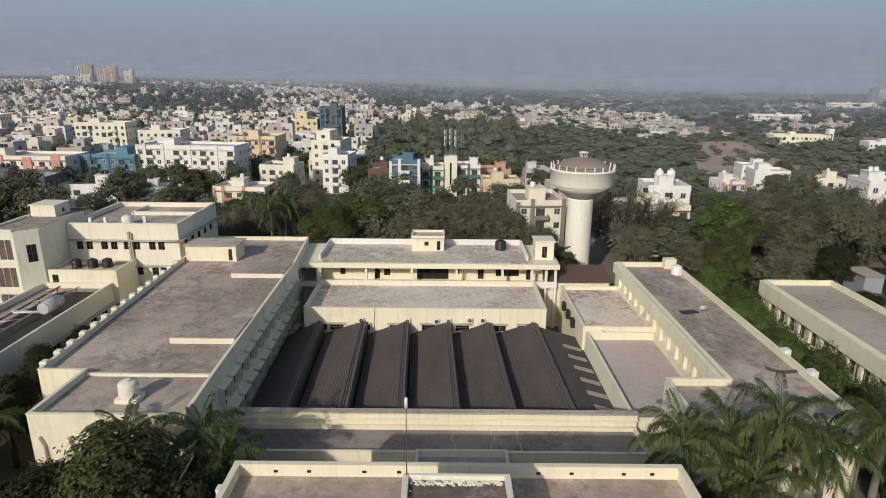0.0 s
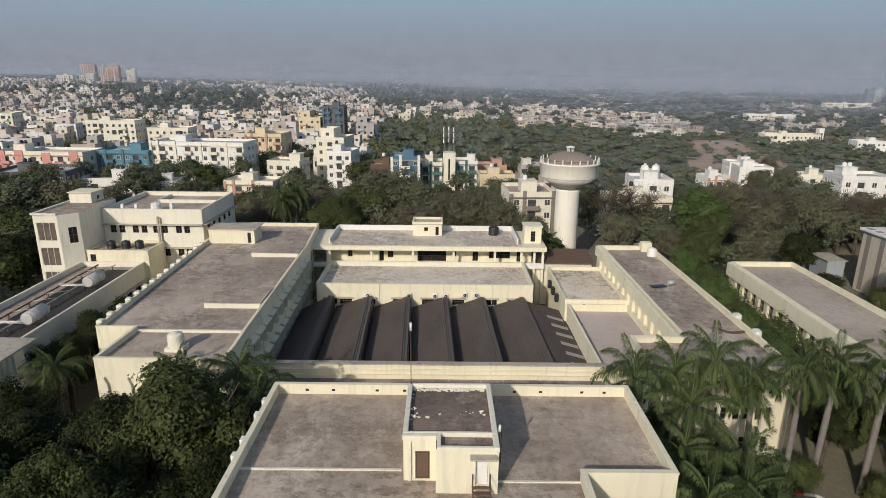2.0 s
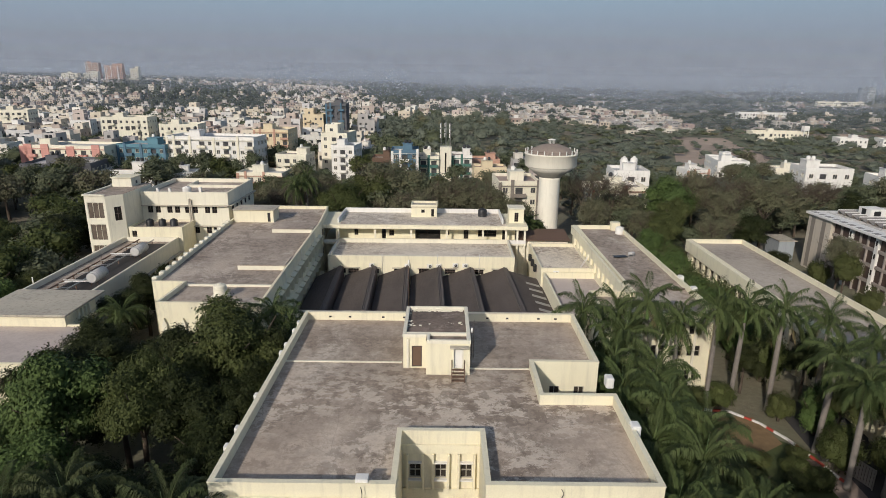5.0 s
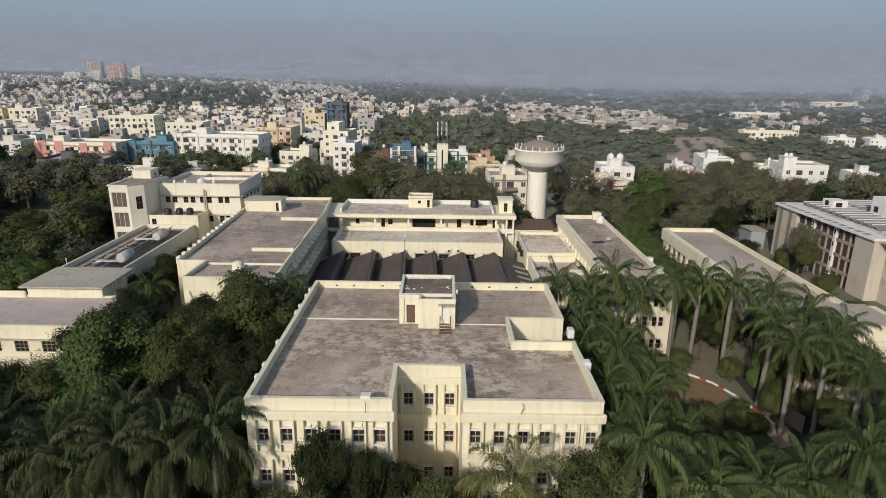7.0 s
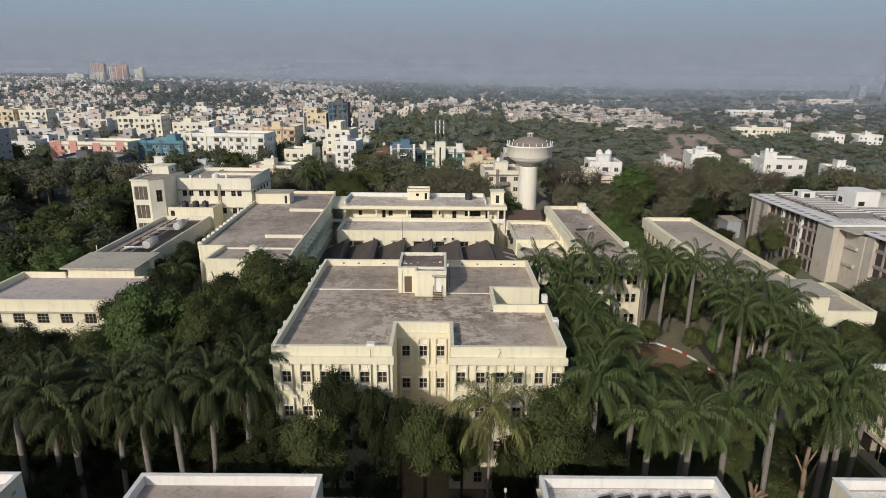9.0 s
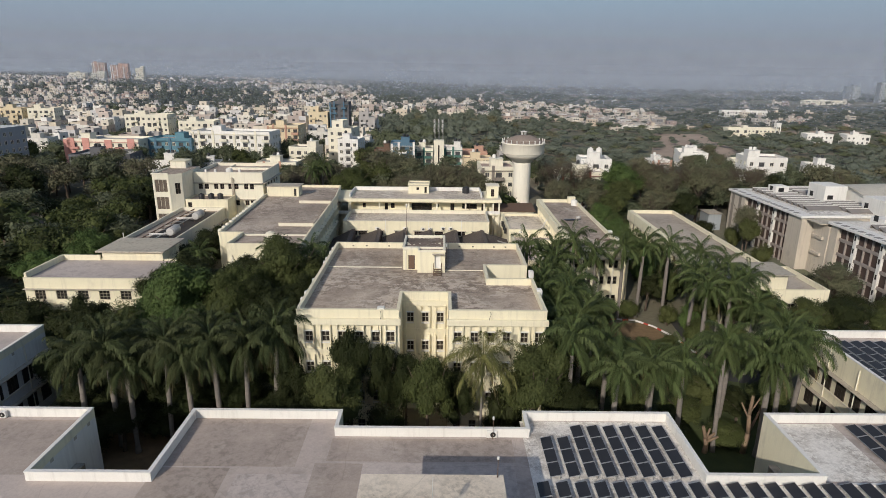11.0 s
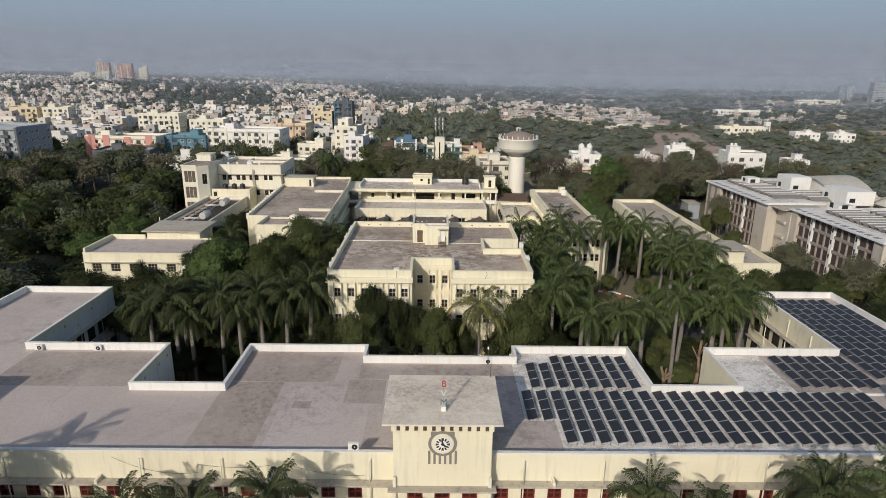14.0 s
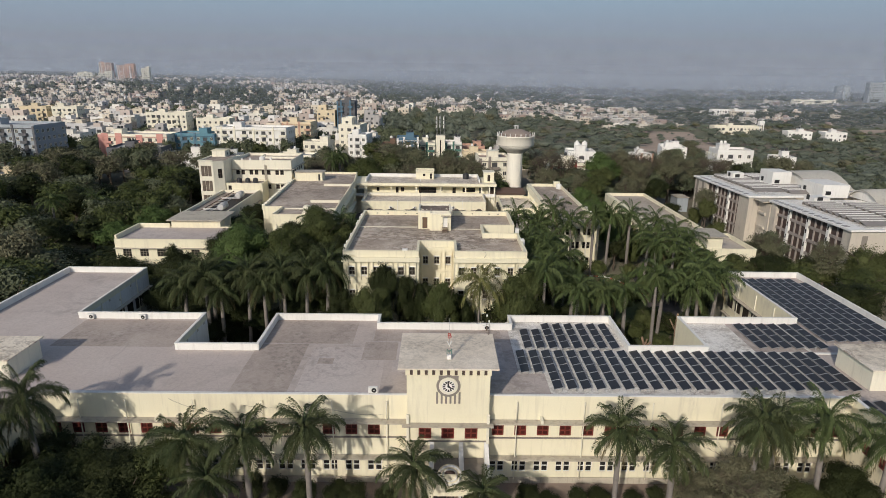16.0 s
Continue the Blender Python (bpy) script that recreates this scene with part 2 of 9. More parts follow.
PALM_BARK = mat("palm_trunk", simple((0.22, 0.195, 0.175), 0.9, 0, 0.6, 2.5))
SHAFT = mat("palm_crownshaft", simple((0.10, 0.16, 0.05), 0.5))
WHITEWASH = mat("whitewash", simple((0.75, 0.73, 0.7), 0.8))
RED_BAND = mat("red_paint", simple((0.42, 0.06, 0.04), 0.7))
FROND = mat("palm_frond", leaf((0.050, 0.072, 0.026), (0.108, 0.142, 0.050), (0.092, 0.108, 0.044)))
FROND_YELLOW = mat("coconut_frond", leaf((0.11, 0.12, 0.040), (0.20, 0.19, 0.070), (0.17, 0.155, 0.06)))
FROND_DULL = mat("dusty_palm_frond", leaf((0.040, 0.054, 0.022), (0.084, 0.102, 0.042), (0.084, 0.086, 0.040)))
FROND_DRY = mat("old_palm_frond", leaf((0.10, 0.085, 0.04), (0.17, 0.14, 0.07), (0.12, 0.10, 0.05)))
LEAF_DARK = mat("dark_leaves", leaf((0.019, 0.026, 0.010), (0.037, 0.046, 0.016), (0.034, 0.036, 0.014)))
LEAF_MID = mat("mid_leaves", leaf((0.048, 0.060, 0.020), (0.088, 0.104, 0.036), (0.080, 0.082, 0.032)))
LEAF_BRIGHT = mat("bright_leaves", leaf((0.050, 0.082, 0.024), (0.100, 0.150, 0.046), (0.085, 0.115, 0.040)))
LEAF_BROWN = mat("dry_leaves", leaf((0.108, 0.112, 0.064), (0.162, 0.160, 0.096), (0.145, 0.128, 0.084)))
LEAF_OLIVE = mat("olive_leaves", leaf((0.082, 0.097, 0.056), (0.128, 0.145, 0.084), (0.118, 0.120, 0.074)))
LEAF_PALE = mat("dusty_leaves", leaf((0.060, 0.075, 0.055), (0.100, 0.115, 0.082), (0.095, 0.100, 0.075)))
# distance haze is put into this leaf colour, so it is lighter and greyer
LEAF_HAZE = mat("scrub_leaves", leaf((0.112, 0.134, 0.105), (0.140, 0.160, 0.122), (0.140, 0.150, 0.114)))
GROUND = mat("dry_ground", ground_build)
LAWN = mat("lawn", simple((0.075, 0.095, 0.03), 0.95, 0, 0.6, 0.6))
EARTH = mat("red_earth", simple((0.25, 0.165, 0.085), 0.95, 0, 0.6, 0.9))
FIELD = mat("dry_field", simple((0.24, 0.19, 0.14), 0.95, 0, 0.4, 0.05))
FIELD_RED = mat("ploughed_field", simple((0.42, 0.325, 0.255), 0.95, 0, 0.45, 0.06))
FIELD_GREEN = mat("scrub_field", simple((0.085, 0.105, 0.065), 0.95, 0, 0.6, 0.08))
ASPHALT = mat("asphalt", simple((0.055, 0.052, 0.052), 0.9, 0, 0.4, 0.8))
PAVING = mat("cement_paving", simple((0.30, 0.232, 0.192), 0.9, 0, 0.5, 0.7))
CITY_WALL = mat("city_plaster", painted([(0.68, 0.64, 0.57), (0.60, 0.53, 0.42), (0.74, 0.72, 0.69), (0.48, 0.40, 0.35), (0.66, 0.60, 0.51),
                                        (0.56, 0.47, 0.42), (0.72, 0.69, 0.63), (0.42, 0.40, 0.39), (0.62, 0.55, 0.45), (0.54, 0.53, 0.53)]))
CITY_ROOF = mat("city_terrace", painted([(0.48, 0.45, 0.42), (0.38, 0.34, 0.31), (0.55, 0.52, 0.48), (0.40, 0.30, 0.25), (0.5, 0.5, 0.5)]))
PINK = mat("pink_paint", plaster((0.60, 0.30, 0.255), (0.50, 0.27, 0.23), (0.25, 0.15, 0.13), 0.3))
BLUE = mat("blue_paint", plaster((0.11, 0.235, 0.29), (0.09, 0.20, 0.25), (0.1, 0.16, 0.2), 0.4))
TEAL = mat("dark_teal_paint", plaster((0.09, 0.17, 0.24), (0.08, 0.14, 0.19), (0.06, 0.08, 0.1), 0.4))
YELLOW = mat("yellow_paint", plaster((0.68, 0.57, 0.39), (0.58, 0.48, 0.33), (0.3, 0.24, 0.18), 0.4))
ORANGE = mat("orange_paint", plaster((0.50, 0.30, 0.22), (0.42, 0.26, 0.2), (0.3, 0.17, 0.13), 0.3))
GREENP = mat("green_paint", plaster((0.07, 0.17, 0.14), (0.06, 0.14, 0.12), (0.05, 0.1, 0.09), 0.3))
GREYBLUE = mat("grey_blue_paint", plaster((0.33, 0.36, 0.39), (0.26, 0.29, 0.31), (0.15, 0.16, 0.17), 0.4))
FUNNEL = mat("pale_raw_concrete", plaster((0.50, 0.47, 0.41), (0.40, 0.37, 0.32), (0.2, 0.18, 0.16), 0.6))
DARKSTONE = mat("dark_grey_paint", plaster((0.12, 0.12, 0.13), (0.10, 0.10, 0.11), (0.05, 0.05, 0.05), 0.4))

# ---- geometry helpers ----
def part(name, bm, material, parent=None, label=""):
    """Links a bmesh as one mesh object under a thing or a part."""
    me = bpy.data.meshes.new(name)
    bm.to_mesh(me)
    bm.free()
    for m in (material if isinstance(material, (list, tuple)) else [material]):
        me.materials.append(m)
    ob = new(name, me)
    if parent is not None:
        ob.parent = parent
    return tagged(ob, label)

def thing(name, label, category, at=(0, 0, 0), turn=0.0, group="", kind=""):
    e = new(name)
    e.empty_display_size = 0.3
    e.matrix_basis = pose(at[0], at[1], at[2], 0, 0, turn)
    return tagged(e, label, category, group, kind)

def share(name, me, parent, m, label=""):
    """One more object on an existing mesh."""
    ob = new(name, me)
    if parent is not None:
        ob.parent = parent
    ob.matrix_basis = m
    return tagged(ob, label)

def box(bm, x0, x1, y0, y1, z0, z1, mi=0):
    vs = [bm.verts.new((x, y, z)) for z in (z0, z1) for y in (y0, y1) for x in (x0, x1)]
    for idx in ((0, 2, 3, 1), (4, 5, 7, 6), (0, 1, 5, 4), (2, 6, 7, 3), (0, 4, 6, 2), (1, 3, 7, 5)):
        f = bm.faces.new([vs[i] for i in idx])
        f.material_index = mi
    return vs

def bevelled(bm, w=0.03):
    bmesh.ops.bevel(bm, geom=bm.edges[:], offset=w, segments=1, affect="EDGES")
    return bm

def boxes(*rows):
    bm = bmesh.new()
    for r in rows:
        box(bm, *r)
    return bm

def tube(bm, a, b, r0, r1=None, n=8, caps=True, mi=0):
    """A tapered round bar from a to b."""
    r1 = r0 if r1 is None else r1
    a, b = Vector(a), Vector(b)
    q = (b - a).to_track_quat("Z", "Y")
    rings = []
    for c, r in ((a, r0), (b, r1)):
        rings.append([bm.verts.new(c + q @ Vector((r * math.cos(2 * math.pi * i / n), r * math.sin(2 * math.pi * i / n), 0))) for i in range(n)])
    for i in range(n):
        j = (i + 1) % n
        f = bm.faces.new((rings[0][i], rings[0][j], rings[1][j], rings[1][i]))
        f.smooth, f.material_index = True, mi
    if caps:
        bm.faces.new(rings[0][::-1]).material_index = mi
        bm.faces.new(rings[1]).material_index = mi

def lathe(bm, profile, n=32, mi=0):
    """Turns a profile of (radius, height) round the z axis."""
    rings = []
    for r, z in profile:
        rings.append([bm.verts.new((r * math.cos(2 * math.pi * i / n), r * math.sin(2 * math.pi * i / n), z)) for i in range(n)])
    for lo, hi in zip(rings, rings[1:]):
        for i in range(n):
            j = (i + 1) % n
            f = bm.faces.new((lo[i], lo[j], hi[j], hi[i]))
            f.smooth, f.material_index = True, mi
    bm.faces.new(rings[-1]).material_index = mi
    bm.faces.new(rings[0][::-1]).material_index = mi

def inset(poly, d):
    """A polygon (counter-clockwise) moved inwards by d."""
    out, n = [], len(poly)
    for i in range(n):
        p, c, q = (Vector(poly[i - 1]), Vector(poly[i]), Vector(poly[(i + 1) % n]))
        a, b = (c - p).normalized(), (q - c).normalized()
        na, nb = Vector((-a.y, a.x)), Vector((-b.y, b.x))
        k = 1 + na.dot(nb)
        out.append(tuple(c + (na + nb) * (d / k)))
    return out

def wall_run(bm, p, q, z0, z1, ops, depth=0.2):
    """One wall face from p to q with real openings (u0, u1, v0, v1) and their reveals."""
    p, q = Vector(p), Vector(q)
    length = (q - p).length
    d = (q - p) / length
    inn = Vector((-d.y, d.x))
    ops = [o for o in ops if o[0] > 0.05 and o[1] < length - 0.05 and o[2] >= z0 and o[3] < z1]
    us = sorted({0.0, length, *[o[0] for o in ops], *[o[1] for o in ops]})
    vs = sorted({z0, z1, *[o[2] for o in ops], *[o[3] for o in ops]})

    def pt(u, v, dep=0.0):
        w = p + d * u + inn * dep
        return bm.verts.new((w.x, w.y, v))
    for v0, v1 in zip(vs, vs[1:]):
        run = None
        for u0, u1 in zip(us, us[1:]):
            cu, cv = (u0 + u1) / 2, (v0 + v1) / 2
            if any(o[0] < cu < o[1] and o[2] < cv < o[3] for o in ops):
                if run is not None:
                    bm.faces.new((pt(run, v0), pt(u0, v0), pt(u0, v1), pt(run, v1)))
                    run = None
            elif run is None:
                run = u0
        if run is not None:
            bm.faces.new((pt(run, v0), pt(length, v0), pt(length, v1), pt(run, v1)))
    for u0, u1, v0, v1 in ops:
        c = ((u0, v0), (u1, v0), (u1, v1), (u0, v1))
        for (ua, va), (ub, vb) in zip(c, c[1:] + c[:1]):
            bm.faces.new((pt(ub, vb), pt(ua, va), pt(ua, va, depth), pt(ub, vb, depth)))

def plate(bm, x0, x1, z0, z1, y0, y1, holes, fill=None):
    """An upright plate with rectangular holes, in one piece; fill: the depth of panes set into them."""
    xs = sorted({x0, x1, *[v for h in holes for v in h[:2]]})
    zs = sorted({z0, z1, *[v for h in holes for v in h[2:]]})
    vs = {}

    def at(x, y, z):
        k = (round(x, 4), round(y, 4), round(z, 4))
        if k not in vs:
            vs[k] = bm.verts.new((x, y, z))
        return vs[k]

    def open_cell(i, j):
        if i < 0 or j < 0 or i >= len(xs) - 1 or j >= len(zs) - 1:
            return None
        cx, cz = (xs[i] + xs[i + 1]) / 2, (zs[j] + zs[j + 1]) / 2
        return any(h[0] < cx < h[1] and h[2] < cz < h[3] for h in holes)
    for i in range(len(xs) - 1):
        for j in range(len(zs) - 1):
            xa, xb, za, zb = xs[i], xs[i + 1], zs[j], zs[j + 1]
            if open_cell(i, j):
                if fill is not None:
                    bm.faces.new((at(xa, fill, za), at(xb, fill, za), at(xb, fill, zb), at(xa, fill, zb))).material_index = 1
                continue
            bm.faces.new((at(xa, y0, za), at(xb, y0, za), at(xb, y0, zb), at(xa, y0, zb)))
            if fill is None:
                bm.faces.new((at(xa, y1, zb), at(xb, y1, zb), at(xb, y1, za), at(xa, y1, za)))
            back = y1 if fill is None else fill
            for (di, dj), (pa, pb) in (((-1, 0), ((xa, zb), (xa, za))), ((1, 0), ((xb, za), (xb, zb))), ((0, -1), ((xa, za), (xb, za))), ((0, 1), ((xb, zb), (xa, zb)))):
                if open_cell(i + di, j + dj) is not False:
                    bm.faces.new((at(pa[0], back, pa[1]), at(pb[0], back, pb[1]), at(pb[0], y0, pb[1]), at(pa[0], y0, pa[1])))

WINDOWS = {}

def window_meshes(w, h, cols, rows, fmat, gmat, style):
    key = (round(w, 2), round(h, 2), cols, rows, fmat.name, gmat.name, style)
    if key not in WINDOWS:
        bm = bmesh.new()
        t = 0.11 if style == "shutter" else 0.055
        holes = []
        for i in range(cols):
            for j in range(rows):
                holes.append((-w / 2 + i * w / cols + (t if i == 0 else t / 2), -w / 2 + (i + 1) * w / cols - (t if i == cols - 1 else t / 2),
                              j * h / rows + (t if j == 0 else t / 2), (j + 1) * h / rows - (t if j == rows - 1 else t / 2)))
        plate(bm, -w / 2, w / 2, 0, h, -0.05, 0.05, holes)
        frame_me = bpy.data.meshes.new("window")
        bm.to_mesh(frame_me)
        bm.free()
        frame_me.materials.append(fmat)
        bm = bmesh.new()
        box(bm, -w / 2 + 0.01, w / 2 - 0.01, 0.052, 0.075, 0.01, h - 0.01)
        pane_me = bpy.data.meshes.new("pane")
        bm.to_mesh(pane_me)
        bm.free()
        pane_me.materials.append(gmat)
        WINDOWS[key] = (frame_me, pane_me)
    return WINDOWS[key]

def windows_in(parent, p, q, ops, style="plain", cols=2, rows=2, fmat=None, gmat=None, depth=0.12):
    """A window unit with its pane for every opening of a wall run."""
    p, q = Vector(p), Vector(q)
    d = (q - p).normalized()
    turn = math.degrees(math.atan2(d.y, d.x))
    inn = Vector((-d.y, d.x))
    for u0, u1, v0, v1 in ops:
        fm, pm = window_meshes(u1 - u0, v1 - v0, cols, rows, fmat or FRAME, gmat or GLASS, style)
        c = p + d * ((u0 + u1) / 2) + inn * depth
        w = share("window", fm, parent, pose(c.x, c.y, v0, 0, 0, turn))
        share("pane", pm, w, Matrix())

def strip(u0, u1, w, v0, v1, pitch):
    """Openings of width w, pitch apart, between u0 and u1."""
    n = max(1, int((u1 - u0) / pitch))
    first = (u0 + u1) / 2 - (n - 1) * pitch / 2
    return [(first + i * pitch - w / 2, first + i * pitch + w / 2, v0, v1) for i in range(n)]

def block(name, label, poly, z0, z_roof, z_top, wall=None, roof=None, openings=None, thick=0.25, cap=None, parapet_mat=None, cols=2, rows=2,
          fmat=None, gmat=None, style="plain", category="building", bare=None):
    """A flat-roofed building: walls with real openings, roof slab, parapet with an inner face, windows."""
    b = thing(name, label, category)
    wall, roof = wall or CREAM, roof or ROOF_A
    openings = openings or {}
    bm = bmesh.new()
    n = len(poly)
    for i in range(n):
        wall_run(bm, poly[i], poly[(i + 1) % n], z0, z_top, openings.get(i, []) + (bare or {}).get(i, []))
    part("wall", bm, wall, b)
    bm = bmesh.new()
    inner = inset(poly, thick)
    vs = [bm.verts.new((x, y, z_roof)) for x, y in inner]
    f = bm.faces.new(vs)
    lower = bmesh.ops.extrude_face_region(bm, geom=[f])
    bmesh.ops.translate(bm, vec=(0, 0, -0.25), verts=[v for v in lower["geom"] if isinstance(v, bmesh.types.BMVert)])
    bmesh.ops.recalc_face_normals(bm, faces=bm.faces[:])
    part("roof", bm, roof, b)
    if z_top > z_roof + 0.02:
        bm = bmesh.new()
        over = 0.04
        outer = inset(poly, -over)
        ring = inset(poly, thick + over)
        for i in range(n):
            j = (i + 1) % n
            # inner face of the parapet
            a, c = inner[i], inner[j]
            bm.faces.new([bm.verts.new((*pt, z)) for pt, z in ((c, z_roof), (a, z_roof), (a, z_top), (c, z_top))])
            # coping
            lo, hi = z_top, z_top + 0.09
            o0, o1, r0, r1 = outer[i], outer[j], ring[i], ring[j]
            for quad in (((o0, hi), (o1, hi), (r1, hi), (r0, hi)), ((o0, lo), (o1, lo), (o1, hi), (o0, hi)),
                         ((r1, lo), (r0, lo), (r0, hi), (r1, hi)), ((o1, lo), (o0, lo), (r0, lo), (r1, lo))):
                bm.faces.new([bm.verts.new((*pt, z)) for pt, z in quad])
        part("parapet", bm, parapet_mat or wall, b)
    for i, ops in openings.items():
        good = [o for o in ops if o[0] > 0.05 and o[1] < (Vector(poly[(i + 1) % n]) - Vector(poly[i])).length - 0.05]
        windows_in(b, poly[i], poly[(i + 1) % n], good, style, cols, rows, fmat, gmat)
    return b

def rect(x0, x1, y0, y1):
    return [(x0, y0), (x1, y0), (x1, y1), (x0, y1)]

def ledge(parent, name, x0, x1, y0, y1, z0, z1, material, bev=0.02):
    return part(name, bevelled(boxes((x0, x1, y0, y1, z0, z1)), bev), material, parent)

# ---- ground and distance ----
def sheet(name, poly, z, material, label, category, thick=0.0):
    bm = bmesh.new()
    f = bm.faces.new([bm.verts.new((x, y, z)) for x, y in poly])
    if thick:
        low = bmesh.ops.extrude_face_region(bm, geom=[f])
        bmesh.ops.translate(bm, vec=(0, 0, -thick), verts=[v for v in low["geom"] if isinstance(v, bmesh.types.BMVert)])
        bmesh.ops.recalc_face_normals(bm, faces=bm.faces[:])
    return tagged(part(name, bm, material), label, category, "", "structure")

def backdrop():
    """Sky haze far behind the town: a glowing ring, plain but for its fade upwards."""
    bm = bmesh.new()
    n, r = 128, 4300.0
    levels = (-220, 0, 130, 340, 730, 1640)
    rings = [[bm.verts.new((r * math.sin(2 * math.pi * i / n), r * math.cos(2 * math.pi * i / n), z)) for i in range(n)] for z in levels]
    for lo, hi in zip(rings, rings[1:]):
        for i in range(n):
            j = (i + 1) % n
            bm.faces.new((lo[i], hi[i], hi[j], lo[j]))

    def build(nt, bsdf):
        p = coords(nt)
        sep = nt.nodes.new("ShaderNodeSeparateXYZ")
        nt.links.new(p, sep.inputs[0])
        r_ = node(nt, "ShaderNodeMapRange", From_Min=-132.0, From_Max=642.0)
        nt.links.new(sep.outputs["Z"], r_.inputs["Value"])
        ramp = nt.nodes.new("ShaderNodeValToRGB")
        el = ramp.color_ramp.elements
        while len(el) < 6:
            el.new(0.5)
        for e, (pos, col) in zip(el, ((0.0, (0.180, 0.200, 0.230)), (0.13, (0.208, 0.228, 0.262)), (0.25, (0.245, 0.268, 0.310)), (0.42, (0.258, 0.292, 0.350)), (0.65, (0.272, 0.338, 0.418)), (1.0, (0.280, 0.405, 0.520)))):
            e.position, e.color = pos, (*col, 1)
        nt.links.new(r_.outputs["Result"], ramp.inputs["Fac"])
        em = nt.nodes.new("ShaderNodeEmission")
        nt.links.new(ramp.outputs["Color"], em.inputs["Color"])
        nt.links.new(em.outputs[0], nt.nodes["Material Output"].inputs["Surface"])
    ob = part("backdrop", bm, mat("hazy_sky", build))
    tagged(ob, "pale grey-blue morning haze along the horizon", "sky", "", "structure")

backdrop()

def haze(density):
    """Distance haze as a sheet colour: blue-grey, dense near the ground, thinning upwards."""
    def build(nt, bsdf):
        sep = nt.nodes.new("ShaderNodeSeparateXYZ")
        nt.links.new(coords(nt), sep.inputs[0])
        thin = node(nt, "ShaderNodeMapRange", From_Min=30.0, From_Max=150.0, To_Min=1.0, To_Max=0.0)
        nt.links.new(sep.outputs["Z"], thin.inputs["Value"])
        veil = node(nt, "ShaderNodeBsdfDiffuse", Color=(0.240, 0.278, 0.348, 1.0))
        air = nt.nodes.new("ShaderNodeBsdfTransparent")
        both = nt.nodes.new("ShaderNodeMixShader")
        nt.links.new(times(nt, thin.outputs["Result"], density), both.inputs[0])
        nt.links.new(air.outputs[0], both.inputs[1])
        nt.links.new(veil.outputs[0], both.inputs[2])
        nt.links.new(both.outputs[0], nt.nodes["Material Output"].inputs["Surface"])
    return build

# upright see-through sheets added across the plain; their colour stands in for haze
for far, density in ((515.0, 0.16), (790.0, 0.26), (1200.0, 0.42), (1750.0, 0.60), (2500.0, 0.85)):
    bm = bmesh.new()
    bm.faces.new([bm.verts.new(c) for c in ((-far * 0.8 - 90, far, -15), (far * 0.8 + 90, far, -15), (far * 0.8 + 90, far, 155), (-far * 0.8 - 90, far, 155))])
    tagged(part("backdrop", bm, mat("dusty_air", haze(density))), "see-through upright sheet coloured as distance haze", "haze", "", "structure")

def ease(t):
    t = min(1.0, max(0.0, t))
    return t * t * (3 - 2 * t)

def hill(x, y):
    """The land rises gently towards the far left and falls a little to the right."""
    r = min(260.0, max(0.0, y - 540.0))
    k = min(1.5, max(0.0, (-x + 0.05 * y) / (0.35 * y + 60)))
    fall = 7.0 * ease((y - 175.0) / 100.0) * ease((x / (y + 50.0) - 0.14) / 0.2)
    return r * 0.045 * k - fall

def ground():
    bm = bmesh.new()
    radii = [60, 120, 160, *range(180, 760, 20), *range(780, 1200, 40), 1250, 1350, 1450, 1600, 1800, 2100, 2500, 3000, 3600, 4400]
    n = 192
    rings = []
    for r in radii:
        row = [(r * math.sin(2 * math.pi * i / n), r * math.cos(2 * math.pi * i / n)) for i in range(n)]
        rings.append([bm.verts.new((x, y, hill(x, y))) for x, y in row])
    mid = bm.verts.new((0, 0, 0))
    for i in range(n):
        bm.faces.new((mid, rings[0][(i + 1) % n], rings[0][i]))
    for lo, hi in zip(rings, rings[1:]):
        for i in range(n):
            j = (i + 1) % n
            bm.faces.new((lo[i], lo[j], hi[j], hi[i]))
    tagged(part("ground", bm, GROUND), "dry brown earth with patches of scrub, reaching the horizon", "ground", "", "structure")

ground()

# ---- campus ground ----
sheet("lawn", [(14, -5), (50, -5), (50, 26), (36, 40), (17, 40), (16, 5)], 0.03, LAWN, "shaded green lawn under the palms", "lawn")
sheet("garden_bed", [(27, 36.5), (33.3, 33.8), (37.2, 32.6), (40.6, 34.6), (39.9, 40.2), (33, 40.4), (28, 39.5)], 0.06, EARTH, "bare red-brown earth of a garden bed", "garden bed")
sheet("road", [(44, 20), (50, 18), (56, 30), (50, 44), (44, 44), (43, 30)], 0.05, ASPHALT, "dark asphalt campus road between palms", "road")
sheet("garden_path", [(41.6, 31.8), (44.6, 31.0), (44.2, 24.6), (41.2, 23.6)], 0.07, PAVING, "pale cement path beside the painted kerb", "path")
sheet("courtyard", [(-46, -5), (-14, -5), (-14, 6), (-46, 6)], 0.03, EARTH, "shaded earth courtyard under palms", "courtyard")
sheet("forecourt", [(-39, -60), (44.5, -60), (44.5, -27.1), (-39, -27.1)], 0.04, PAVING, "worn cement forecourt before the clock building", "pavement")
sheet("road_side", [(66, -60), (76, -60), (82, 20), (74, 110), (66, 110)], 0.03, PAVING, "grey campus road beside the modern block", "road")


